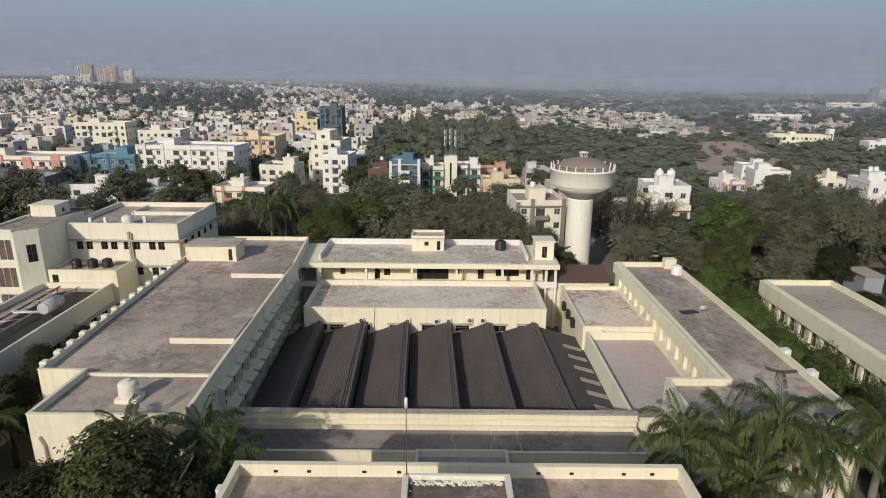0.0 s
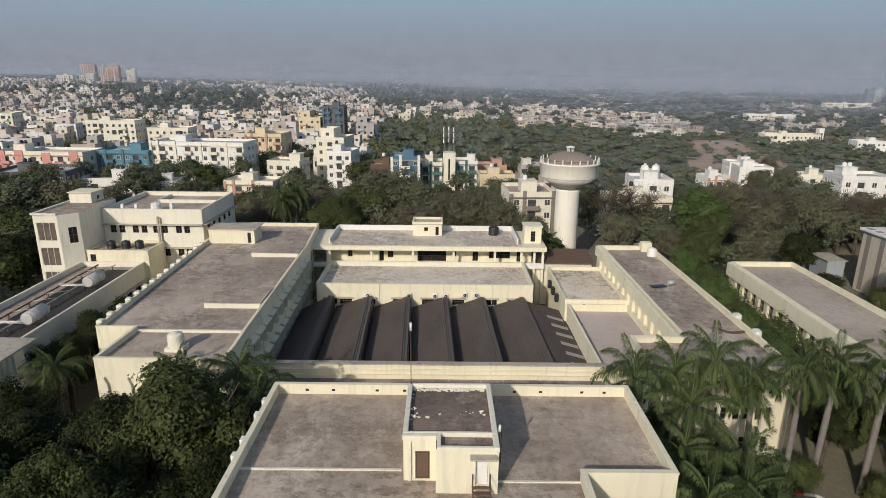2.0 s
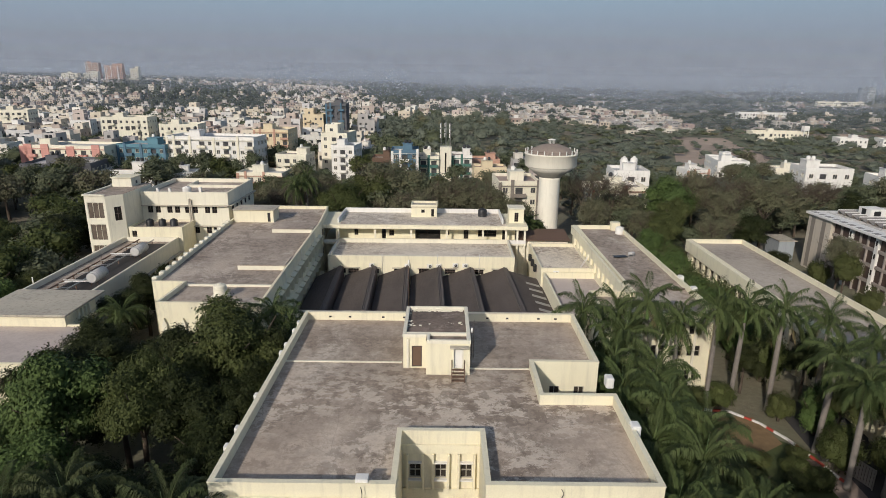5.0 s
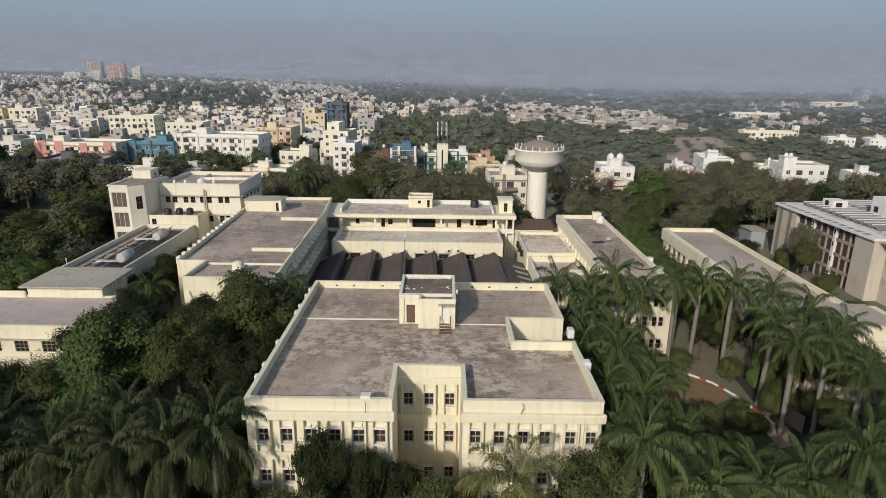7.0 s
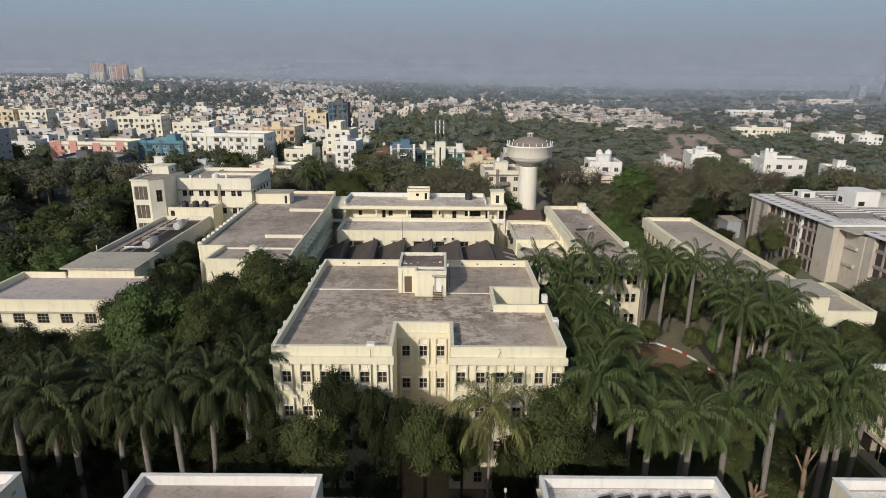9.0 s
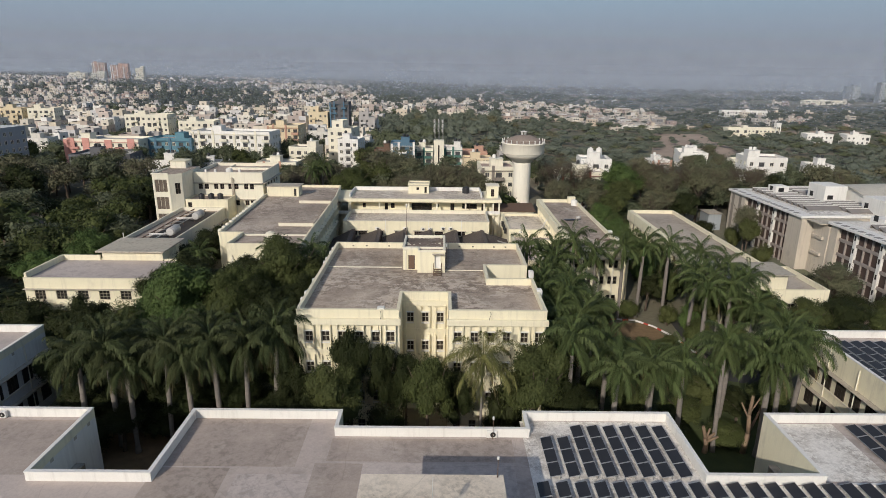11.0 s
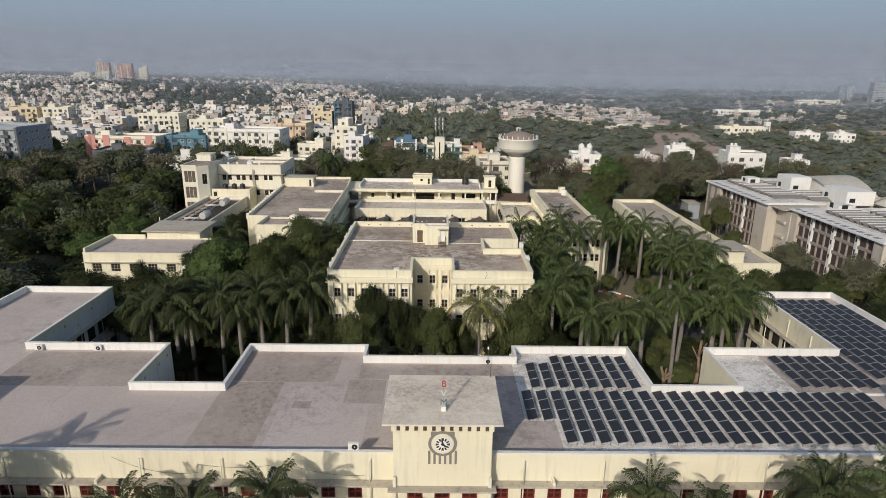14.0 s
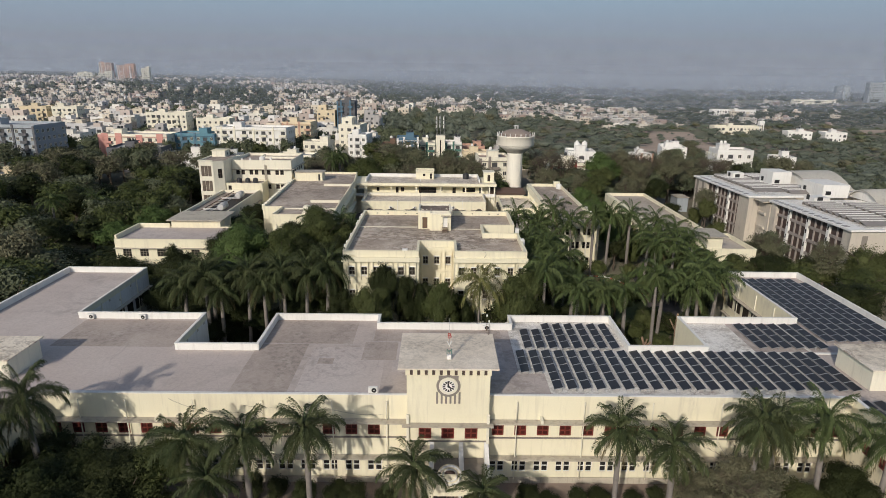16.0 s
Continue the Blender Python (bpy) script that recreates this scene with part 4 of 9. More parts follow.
# ---- left wing ----
def left_wing():
    poly = [(-34.5, 45.2), (-21.3, 45.2), (-21.6, 53.0), (-22.3, 88.0), (-23.4, 102.5), (-40.2, 102.5), (-40.0, 89.6), (-38.6, 53.0), (-34.2, 53.0)]
    op = {1: [], 2: [], 3: [], 0: strip(0.4, 6.5, 1.0, 4.9, 6.3, 1.6)}
    for z in (1.0, 4.7, 8.4):
        op[1] += strip(0.6, 7.4, 1.6, z, z + 1.8, 2.7)
        op[2] += strip(0.6, 34.4, 1.7, z, z + 1.8, 2.8)
        op[3] += strip(0.6, 14, 1.6, z, z + 1.8, 2.8)
    b = block("left_wing", "long cream three-storey wing with a stained flat terrace", poly, 0, 11.75, 12.3, CREAM, ROOF_A, op, 0.25)
    # sloping hoods over the court windows, cooling units below some of them
    me = bpy.data.meshes.new("window_hood")
    bm = bmesh.new()
    for q in (-1.08, 1.0):
        box(bm, q, q + 0.08, -0.62, 0.0, -1.9, 0.0)
    ring_ = [[bm.verts.new((x, y, z)) for y, z in ((0, 0.22), (-0.7, 0.0), (-0.7, -0.08), (0, 0.1))] for x in (-1.12, 1.12)]
    for q in range(4):
        bm.faces.new((ring_[0][q], ring_[1][q], ring_[1][(q + 1) % 4], ring_[0][(q + 1) % 4]))
    bm.faces.new(ring_[0][::-1])
    bm.faces.new(ring_[1])
    bm.to_mesh(me)
    bm.free()
    me.materials.append(CREAM)
    for k, z in enumerate((10.3, 6.6, 2.9)):
        for i in range(12):
            y = 54.2 + i * 2.8
            x = -21.6 - (y - 53) * 0.02
            share("window_hood", me, b, pose(x, y, z, 0, 0, 90))
            if k < 2 and (i * 5 + k * 3) % 7 in (0, 2, 5):
                copy_thing(ac, pose(x, y + 0.5, z - 2.75, 0, 0, 90))
    for y in (58.4, 69.6, 80.8):
        bm = bmesh.new()
        tube(bm, (-21.45 - (y - 53) * 0.02, y, 1.0), (-21.45 - (y - 53) * 0.02, y, 12.2), 0.07)
        part("downpipe", bm, CREAM_PALE, b)
    # brackets along the outer parapet
    me = bpy.data.meshes.new("parapet_bracket")
    bm = bevelled(boxes((-0.45, 0.3, -0.4, 0.4, -1.0, 0.28)), 0.1)
    bm.to_mesh(me)
    bm.free()
    me.materials.append(CREAM_PALE)
    for i in range(15):
        y = 54.4 + i * 2.35
        share("parapet_bracket", me, b, pose(-38.65 - (y - 53) * 0.038, y, 12.3))
    # raised light-well covers on the terrace
    part("roof_upstand", bevelled(boxes((-29.2, -22.2, 60.2, 65.8, 11.74, 12.45)), 0.04), CREAM_PALE, b)
    part("roof_cover", boxes((-29.3, -22.1, 60.1, 65.9, 12.45, 12.53)), ROOF_A, b)
    part("roof_upstand", bevelled(boxes((-30.0, -22.6, 82.0, 87.0, 11.74, 12.45)), 0.04), CREAM_PALE, b)
    part("roof_cover", boxes((-30.1, -22.5, 81.9, 87.1, 12.45, 12.53)), ROOF_A, b)
    part("roof_step", boxes((-33.9, -21.9, 52.85, 53.1, 11.74, 12.05)), CREAM_PALE, b)
    part("lower_sill", bevelled(boxes((-34.4, -28.5, 44.6, 45.2, 6.6, 6.85)), 0.03), CREAM_PALE, b)
    for x in (-33.6, -31.2, -28.8, -26.4, -24.0):
        bm = bmesh.new()
        vs = [bm.verts.new(c) for c in ((x - 0.3, 45.2, 6.9), (x + 0.3, 45.2, 6.9), (x + 0.3, 45.2, 9.4), (x, 45.2, 10.3), (x - 0.3, 45.2, 9.4))]
        lo = [bm.verts.new((v.co.x, 44.85, v.co.z)) for v in vs]
        bm.faces.new(lo)
        for q in range(5):
            bm.faces.new((vs[q], vs[(q + 1) % 5], lo[(q + 1) % 5], lo[q]))
        part("pointed_fin", bm, CREAM_PALE, b)
    s = thing("terrace_stair_room", "cream terrace stair room with a dark doorway", "rooftop room")
    bm = bmesh.new()
    wall_run(bm, (-39.6, 89.8), (-31.8, 89.8), 11.75, 14.2, [(6.6, 7.2, 11.85, 13.7)])
    wall_run(bm, (-31.8, 89.8), (-31.8, 93.8), 11.75, 14.2, [])
    wall_run(bm, (-31.8, 93.8), (-39.6, 93.8), 11.75, 14.2, [])
    wall_run(bm, (-39.6, 93.8), (-39.6, 89.8), 11.75, 14.2, [])
    part("wall", bm, CREAM, s)
    part("door", boxes((-33.0, -32.4, 90.0, 90.05, 11.8, 13.7)), BLACK, s)
    part("roof", bevelled(boxes((-39.8, -31.4, 89.5, 94.1, 14.2, 14.35)), 0.03), CHAJJA, s)
    t = water_tank(-27.6, 48.6, 12.2, 0.85, 1.5, CREAM_PALE, "cream cylindrical roof water tank on a plinth")
    part("plinth", bevelled(boxes((-28.6, -26.6, 47.8, 49.4, 11.74, 12.2)), 0.03), CREAM_PALE, b)
    tagged(t, group="rooftop tanks")


left_wing()


# ---- rear left block with the glazed stair ----
def rear_left_block():
    op = {0: [], 1: []}
    for z in (1.6, 5.2, 9.2, 13.3):
        op[0] += [(u - 0.5, u + 0.5, z, z + 1.35) for u in (1.6, 3.1, 5.4, 6.9, 8.9, 10.4, 12.8, 14.2)]
        op[1] += strip(0.5, 15, 1.2, z, z + 1.35, 2.6)
    b = block("rear_left_block", "cream four-storey block with small paired windows and a flat terrace", rect(-57.7, -40.7, 90.5, 106.5), 0, 16.7, 17.4, CREAM_PALE, ROOF_A, op, 0.3, fmat=BROWN_WOOD)
    for z in (14.75, 10.65):
        part("belt_course", bevelled(boxes((-57.6, -40.6, 89.8, 90.5, z, z + 0.16)), 0.02), CHAJJA, b)
        part("belt_course", bevelled(boxes((-40.7, -40.0, 90.5, 106.4, z, z + 0.16)), 0.02), CHAJJA, b)
    part("duct", boxes((-48.4, -48.1, 90.1, 90.5, 7.0, 16.2), (-48.0, -47.8, 90.1, 90.5, 7.0, 16.0)), CHAJJA, b)
    part("roof_kerb", boxes((-52, -41.5, 99.5, 99.8, 16.7, 17.3), (-52.2, -51.9, 99.5, 105, 16.7, 17.3)), CREAM_PALE, b)
    for x, y in ((-55.6, 93.4), (-53.3, 93.6), (-47.6, 94.6)):
        part("roof_stub", bevelled(boxes((x - 0.25, x + 0.25, y - 0.25, y + 0.25, 16.7, 17.7)), 0.03), WHITE, b)
    tagged(water_tank(-49.7, 93.3, 16.7, 0.85, 1.4, WHITE, "white cylindrical roof water tank"), group="rooftop tanks")
    s = thing("glazed_stair_tower", "cream stair tower with tall glazed bays", "building")
    poly = [(-63.9, 82.2), (-60.1, 82.2), (-57.8, 84.2), (-57.8, 95.5), (-63.9, 95.5)]
    ops = {0: [], 1: [(1.3, 2.5, 13.4, 16.0)]}
    for z in (1.9, 5.9, 9.9, 14.0):
        ops[0] += [(0.45, 3.35, z, z + 3.0)]
    bm = bmesh.new()
    for i in range(5):
        wall_run(bm, poly[i], poly[(i + 1) % 5], 0, 18.2, ops.get(i, []))
    part("wall", bm, CREAM_PALE, s)
    windows_in(s, poly[0], poly[1], ops[0], "plain", 3, 1, CREAM_PALE, BROWN_GLASS)
    windows_in(s, poly[1], poly[2], ops[1], "plain", 2, 2, BROWN_WOOD, GLASS)
    bm = bmesh.new()
    bm.faces.new([bm.verts.new((x, y, 18.2)) for x, y in poly])
    part("roof", bm, ROOF_A, s)
    part("roof_edge", boxes((-64.1, -63.7, 82.0, 95.6, 18.2, 18.5), (-63.7, -60.1, 82.0, 82.3, 18.2, 18.5)), CREAM_PALE, s)
    h = thing("stair_hut", "cream stair hut rising over the terrace", "rooftop room")
    part("wall", bevelled(boxes((-63.5, -59.7, 91.5, 95.3, 16.9, 19.9)), 0.04), CREAM_PALE, h)
    part("roof", bevelled(boxes((-63.7, -59.5, 91.3, 95.5, 19.9, 20.05)), 0.03), CREAM, h)
    part("window", boxes((-59.72, -59.66, 93.2, 93.8, 18.6, 19.2)), BLACK, h)
    lo = block("tank_block", "low cream annex carrying black water tanks", [(-57.6, 84.4), (-47.6, 84.4), (-47.6, 90.4), (-57.6, 90.4)], 0, 11.6, 11.85, CREAM, ROOF_A, {0: [(0.5, 1.4, 9.3, 11.2)]}, 0.2, fmat=BROWN_WOOD)
    for i, x in enumerate((-54.6, -52.3, -50.2)):
        tagged(water_tank(x, 86.6 + 0.2 * i, 11.6, 0.7, 1.35), group="rooftop tanks")


rear_left_block()


# ---- low left wing with solar water heaters ----
def low_left_wing():
    op = {1: strip(1, 33, 1.5, 5.4, 6.9, 2.8) + strip(1, 33, 1.5, 1.6, 3.1, 2.8)}
    b = block("low_left_wing", "low cream wing with a narrow service terrace", rect(-58.6, -48.4, 50.5, 84.3), 0, 9.2, 9.95, CREAM_PALE, ROOF_A, op, 0.25)
    part("chajja", bevelled(boxes((-48.4, -47.7, 50.6, 84.2, 7.2, 7.32)), 0.02), CHAJJA, b)
    part("chajja", bevelled(boxes((-48.4, -47.7, 50.6, 84.2, 3.4, 3.52)), 0.02), CHAJJA, b)
    part("dark_roof_strip", boxes((-55.2, -49.0, 51.2, 82.5, 9.2, 9.24)), BITUMEN, b)
    for k, (x, y) in enumerate(((-50.3, 60.2), (-50.6, 73.8))):
        t = thing("solar_water_heater", "pale metal solar water heater drum on a steel stand", "water heater", (x, y, 9.24), 90, "solar water heaters")
        bm = bmesh.new()
        tube(bm, (-1.7, 0, 1.5), (-1.6, 0, 1.5), 0.66, 0.82, 24)
        tube(bm, (-1.6, 0, 1.5), (1.6, 0, 1.5), 0.82, 0.82, 24)
        tube(bm, (1.6, 0, 1.5), (1.7, 0, 1.5), 0.82, 0.66, 24)
        d = part("drum", bm, ALU, t)
        for q in (-1.0, 0.0, 1.0):
            bm = bmesh.new()
            tube(bm, (q - 0.05, 0, 1.5), (q + 0.05, 0, 1.5), 0.845, 0.845, 24)
            part("strap", bm, STEEL, d)
        for sx in (-1.1, 1.1):
            for sy in (-0.6, 0.6):
                bm = bmesh.new()
                tube(bm, (sx, sy, 0), (sx, sy * 0.5, 0.9), 0.05)
                part("leg", bm, RUST, t)
        for dz in (0.75, 1.05):
            bm = bmesh.new()
            tube(bm, (-0.65 - dz * 0.6, 0.5, dz), (-0.65 - dz * 0.6, 4.4, dz), 0.07)
            part("pipe", bm, WHITEWASH, t, "white painted feed pipe")
    for k, x in enumerate((-55.1, -52.4)):
        r_ = thing("pipe_rack", "long steel rail on short stands across the terrace", "pipe rack", (x, 0, 9.24), 0, "pipe racks")
        bm = bmesh.new()
        box(bm, -0.09, 0.09, 53.2, 82.8, 0.62, 0.78)
        part("rail", bm, STEEL if k else RUST, r_)
        for y in range(54, 83, 4):
            part("stand", boxes((-0.06, 0.06, y - 0.06, y + 0.06, 0.0, 0.62)), RUST, r_)
    for y in (55.5, 58.2, 62.8, 66.5, 69.4, 76.8, 79.6):
        bm = bmesh.new()
        tube(bm, (-55.1, y, 9.98), (-52.4, y + 1.4, 9.98), 0.06)
        tagged(part("cross_pipe", bm, STEEL), "thin steel pipe laid across the terrace rails", "pipe")
    mast(-53.6, 67.5, 9.24, 2.4, "short steel pole among the roof pipes", False)
    mast(-61.5, 62.0, 0.05, 9.0, "slim lamp pole beside the low wing")
    # near left block
    op = {0: [], 1: []}
    for z in (1.6, 6.2):
        op[0] += strip(0.6, 21, 1.7, z, z + 1.5, 3.4)
    n = block("near_left_block", "cream two-storey block with barred windows and a grey terrace", rect(-62.8, -41.5, 33.4, 44.0), 0, 9.55, 9.72, CREAM, ROOF_B, op, 0.25, cols=3, rows=3)
    part("chajja", bevelled(boxes((-62.9, -41.4, 32.9, 33.4, 7.9, 8.02)), 0.02), CHAJJA, n)
    part("string_course", bevelled(boxes((-62.9, -41.4, 33.25, 33.4, 5.4, 5.55)), 0.02), CREAM, n)
    part("side_parapet", bevelled(boxes((-62.79, -62.4, 33.7, 43.7, 9.5, 10.5)), 0.03), CREAM, n)
    part("side_parapet", bevelled(boxes((-62.39, -56.0, 43.5, 43.8, 9.5, 10.5)), 0.03), CREAM, n)
    h = thing("terrace_hut", "cream terrace hut with a wide overhanging slab", "rooftop room")
    part("wall", bevelled(boxes((-55.7, -45.2, 43.6, 50.3, 9.56, 11.1)), 0.03), CREAM, h)
    part("slab", bevelled(boxes((-56.5, -44.7, 43.0, 52.0, 11.1, 11.35)), 0.03), CHAJJA, h)
    part("base", boxes((-55.7, -45.2, 44.1, 50.3, 0, 9.5)), CREAM, h)
    part("fin", boxes(*[(-45.2, -44.9, 46 + i * 0.8, 46.2 + i * 0.8, 5.5, 10.8) for i in range(4)]), CREAM_PALE, h)


low_left_wing()


# ---- right side: courts, wing, long building ----
def right_side():
    b = block("low_terrace_block", "low cream block with a walled grey terrace", rect(18.9, 28.2, 75.4, 91.6), 0, 7.0, 7.55, CREAM, ROOF_C, {0: [(0.8, 1.6, 4.4, 5.6)]}, 0.25)
    for i in range(3):
        bm = bmesh.new()
        box(bm, 18.3, 18.8, 80 + i * 3.2, 81 + i * 3.2, 5.4, 6.6)
        part("louvre_box", bm, BLACK, b)
    a = block("low_terrace_block", "low cream block with a sunken grey terrace", rect(19.2, 28.4, 54.0, 75.2), 0, 5.9, 6.9, CREAM, ROOF_B, {}, 0.25)
    copy_thing(ac, pose(21.5, 75.0, 6.5))
    # wing with pilastered clerestory
    poly = [(22.4, 47.6), (37.6, 47.6), (37.6, 94.4), (28.2, 94.4), (28.7, 55.4), (22.4, 55.4)]
    op = {3: strip(0.8, 38.4, 1.6, 7.3, 9.1, 2.6), 0: [], 1: []}
    for z in (1.0, 4.6, 7.7):
        op[0] += strip(0.5, 14.8, 1.7, z, z + 1.5, 2.4)
        op[1] += strip(0.8, 46, 1.2, z, z + 1.6, 3.0)
    w = block("right_wing", "long cream wing with pilastered windows and a stained flat terrace", poly, 0, 10.05, 10.75, CREAM, ROOF_A, op, 0.3)
    part("inner_parapet", bevelled(boxes((22.5, 28.9, 55.1, 55.4, 10.05, 10.8), (28.5, 28.95, 55.4, 94.2, 10.75, 10.86)), 0.03), CREAM, w)
    part("fascia", bevelled(boxes((27.75, 28.22, 55.5, 94.3, 9.15, 10.8)), 0.03), CREAM, w)
    for i in range(14):
        y = 57.2 + i * 2.6
        x = 28.7 - (y - 55.4) * 0.0128
        part("pilaster", bevelled(boxes((x - 0.45, x, y - 0.3, y + 0.3, 6.8, 9.14)), 0.04), CREAM, w)
    part("chajja", bevelled(boxes((22.2, 37.8, 47.1, 47.6, 9.5, 9.65)), 0.02), CREAM_PALE, w)
    for u in range(7):
        part("pilaster", bevelled(boxes((22.6 + u * 2.4, 22.9 + u * 2.4, 47.3, 47.6, 0, 9.4)), 0.03), CREAM_PALE, w)
    tagged(water_tank(36.6, 90.6, 10.05, 0.8, 1.5, WHITE, "white cylindrical roof water tank by the parapet"), group="rooftop tanks")
    part("parapet_box", bevelled(boxes((35.6, 37.4, 93.0, 94.3, 10.05, 11.7)), 0.03), CREAM, w)
    h = thing("solar_water_heater", "small solar water heater with collector lying on the terrace", "water heater", (38.0 - 4.5, 74.5, 10.05), 12, "solar water heaters")
    bm = bmesh.new()
    box(bm, -2.6, -0.3, -0.6, 0.4, 0.3, 0.36)
    part("collector_plate", bm, PANEL, h)
    bm = bmesh.new()
    tube(bm, (0.2, 0, 0.7), (1.2, 0, 0.7), 0.3, 0.3, 12)
    for s in (0.3, 1.1):
        tube(bm, (s, 0, 0), (s, 0, 0.7), 0.04)
    part("drum", bm, ALU, h)
    bm = bmesh.new()
    for sx in (-2.5, -0.4):
        tube(bm, (sx, 0, 0), (sx, 0, 0.32), 0.04)
    part("leg", bm, RUST, h)
    d = thing("loose_sheet", "curled dark roofing sheet lying on the terrace", "roofing sheet", (35.6, 58.2, 10.07), -14)
    bm = bmesh.new()
    for i in range(5):
        x0, x1 = -1.5 + i * 0.6, -0.9 + i * 0.6
        z0, z1 = 0.10 * abs(i - 2.5) ** 1.3, 0.10 * abs(i - 1.5) ** 1.3
        vs = [bm.verts.new(c) for c in ((x0, -0.35, z0), (x1, -0.35, z1), (x1, 0.35, z1), (x0, 0.35, z0))]
        lo = [bm.verts.new((v.co.x, v.co.y, v.co.z - 0.04)) for v in vs]
        bm.faces.new(vs)
        bm.faces.new(lo[::-1])
        for a_ in range(4):
            bm.faces.new((lo[a_], lo[(a_ + 1) % 4], vs[(a_ + 1) % 4], vs[a_]))
    part("sheet_body", bm, RUST, d)
    for y in (61.0, 56.0):
        bm = bmesh.new()
        box(bm, 37.4, 38.1, y, y + 0.9, 10.3, 11.2)
        tube(bm, (37.8, y - 0.05, 10.8), (37.8, y - 0.1, 10.8), 0.3, 0.25, 12)
        part("wall_vent", bm, WHITE, w)
    # ladder against the clerestory
    l = thing("ladder", "pale bamboo ladder leaning against the clerestory wall", "ladder", (27.0, 78.0, 7.0))
    bm = bmesh.new()
    for dy in (-0.25, 0.25):
        tube(bm, (-0.6, dy, 0), (1.3, dy, 3.4), 0.04)
    for i in range(9):
        t = (i + 0.5) / 9
        tube(bm, (-0.6 + 1.9 * t, -0.25, 3.4 * t), (-0.6 + 1.9 * t, 0.25, 3.4 * t), 0.025)
    part("ladder_frame", bm, WHITEWASH, l)
    # long building
    poly = [(51.4, 34.0), (66.0, 34.0), (66.0, 46.5), (62.4, 46.5), (62.2, 92.2), (51.4, 92.2)]
    op = {5: strip(1, 57, 1.8, 4.0, 6.2, 2.7) + strip(1, 57, 1.3, 1.0, 2.7, 2.7), 0: strip(0.5, 14, 1.2, 4.8, 6.4, 3.0)}
    r = block("long_building", "long low cream building with an arcade and grey terrace", poly, 0, 7.9, 8.65, CREAM, ROOF_TAN, op, 0.3)
    part("fascia", bevelled(boxes((50.75, 51.395, 34.0, 92.2, 6.3, 8.66)), 0.03), CREAM, r)
    for i in range(21):
        y = 35.2 + i * 2.7
        part("pilaster", bevelled(boxes((51.0, 51.4, y - 0.3, y + 0.3, 0, 6.29)), 0.03), CREAM, r)
    h = thing("terrace_hut", "cream terrace hut with an overhanging grey slab", "rooftop room")
    part("wall", bevelled(boxes((53.4, 59.0, 34.2, 39.6, 7.9, 11.2)), 0.03), CREAM, h)
    part("slab", bevelled(boxes((52.6, 59.8, 33.4, 40.4, 11.2, 11.4)), 0.03), CHAJJA, h)
    sh = thing("tin_shed", "rusty tin-roofed shed between the blocks", "shed")
    part("wall", boxes((17.0, 27.0, 93.0, 99.0, 0, 7.6)), CREAM_PALE, sh)
    bm = bmesh.new()
    vs = [bm.verts.new(c) for c in ((16.6, 92.4, 8.0), (27.4, 92.4, 8.0), (27.4, 99.4, 8.7), (16.6, 99.4, 8.7))]
    bm.faces.new(vs)
    low = bmesh.ops.extrude_face_region(bm, geom=bm.faces[:])
    bmesh.ops.translate(bm, vec=(0, 0, -0.12), verts=[v for v in low["geom"] if isinstance(v, bmesh.types.BMVert)])
    part("roof", bm, RUST, sh)


right_side()


# ---- water tower ----
DOME = mat("stained_dome", plaster((0.30, 0.24, 0.20), (0.21, 0.17, 0.14), (0.12, 0.10, 0.09), 0.6))


def water_tower():
    t = thing("water_tower", "white concrete water tower with a funnel bowl and domed lid", "water tower", (26.7, 116.3, 0))
    bm = bmesh.new()
    lathe(bm, [(2.8, 0), (2.55, 1.0), (2.45, 16.6), (2.55, 17.1)], 40)
    part("shaft", bm, TOWER_WASH, t)
    bm = bmesh.new()
    lathe(bm, [(2.55, 17.1), (2.9, 17.4), (4.2, 18.4), (5.95, 19.75)], 40)
    part("funnel", bm, FUNNEL, t, "bare grey concrete funnel")
    bm = bmesh.new()
    lathe(bm, [(5.95, 19.75), (6.05, 19.9), (6.05, 22.4), (6.25, 22.5), (6.25, 22.7), (5.8, 22.75)], 48)
    part("bowl", bm, TOWER_WASH, t)
    bm = bmesh.new()
    lathe(bm, [(5.6, 22.65), (5.1, 23.2), (3.9, 23.95), (2.3, 24.6), (0.8, 24.85)], 40)
    part("dome", bm, DOME, t, "brown-stained concrete dome")
    for i in range(6):
        a = i * math.pi / 3
        bm = bmesh.new()
        tube(bm, (0.65 * math.cos(a), 0.65 * math.sin(a), 24.7), (0.65 * math.cos(a), 0.65 * math.sin(a), 25.7), 0.09)
        part("lantern_post", bm, WHITE, t)
    bm = bmesh.new()
    lathe(bm, [(0.95, 25.7), (0.95, 25.82), (0.3, 26.0)], 16)
    part("lantern_cap", bm, WHITE, t)
    me = bpy.data.meshes.new("rail_post")
    bm = boxes((-0.1, 0.1, -0.1, 0.1, 0, 1.0))
    bm.to_mesh(me)
    bm.free()
    me.materials.append(WHITE)
    for i in range(22):
        a = 2 * math.pi * i / 22
        share("rail_post", me, t, pose(6.0 * math.cos(a), 6.0 * math.sin(a), 22.7, 0, 0, math.degrees(a)))
    bm = bmesh.new()
    for i in range(44):
        a, c = 2 * math.pi * i / 44, 2 * math.pi * (i + 1) / 44
        tube(bm, (6.0 * math.cos(a), 6.0 * math.sin(a), 23.4), (6.0 * math.cos(c), 6.0 * math.sin(c), 23.4), 0.04, 0.04, 5, False)
    part("rail", bm, RUST, t)


water_tower()


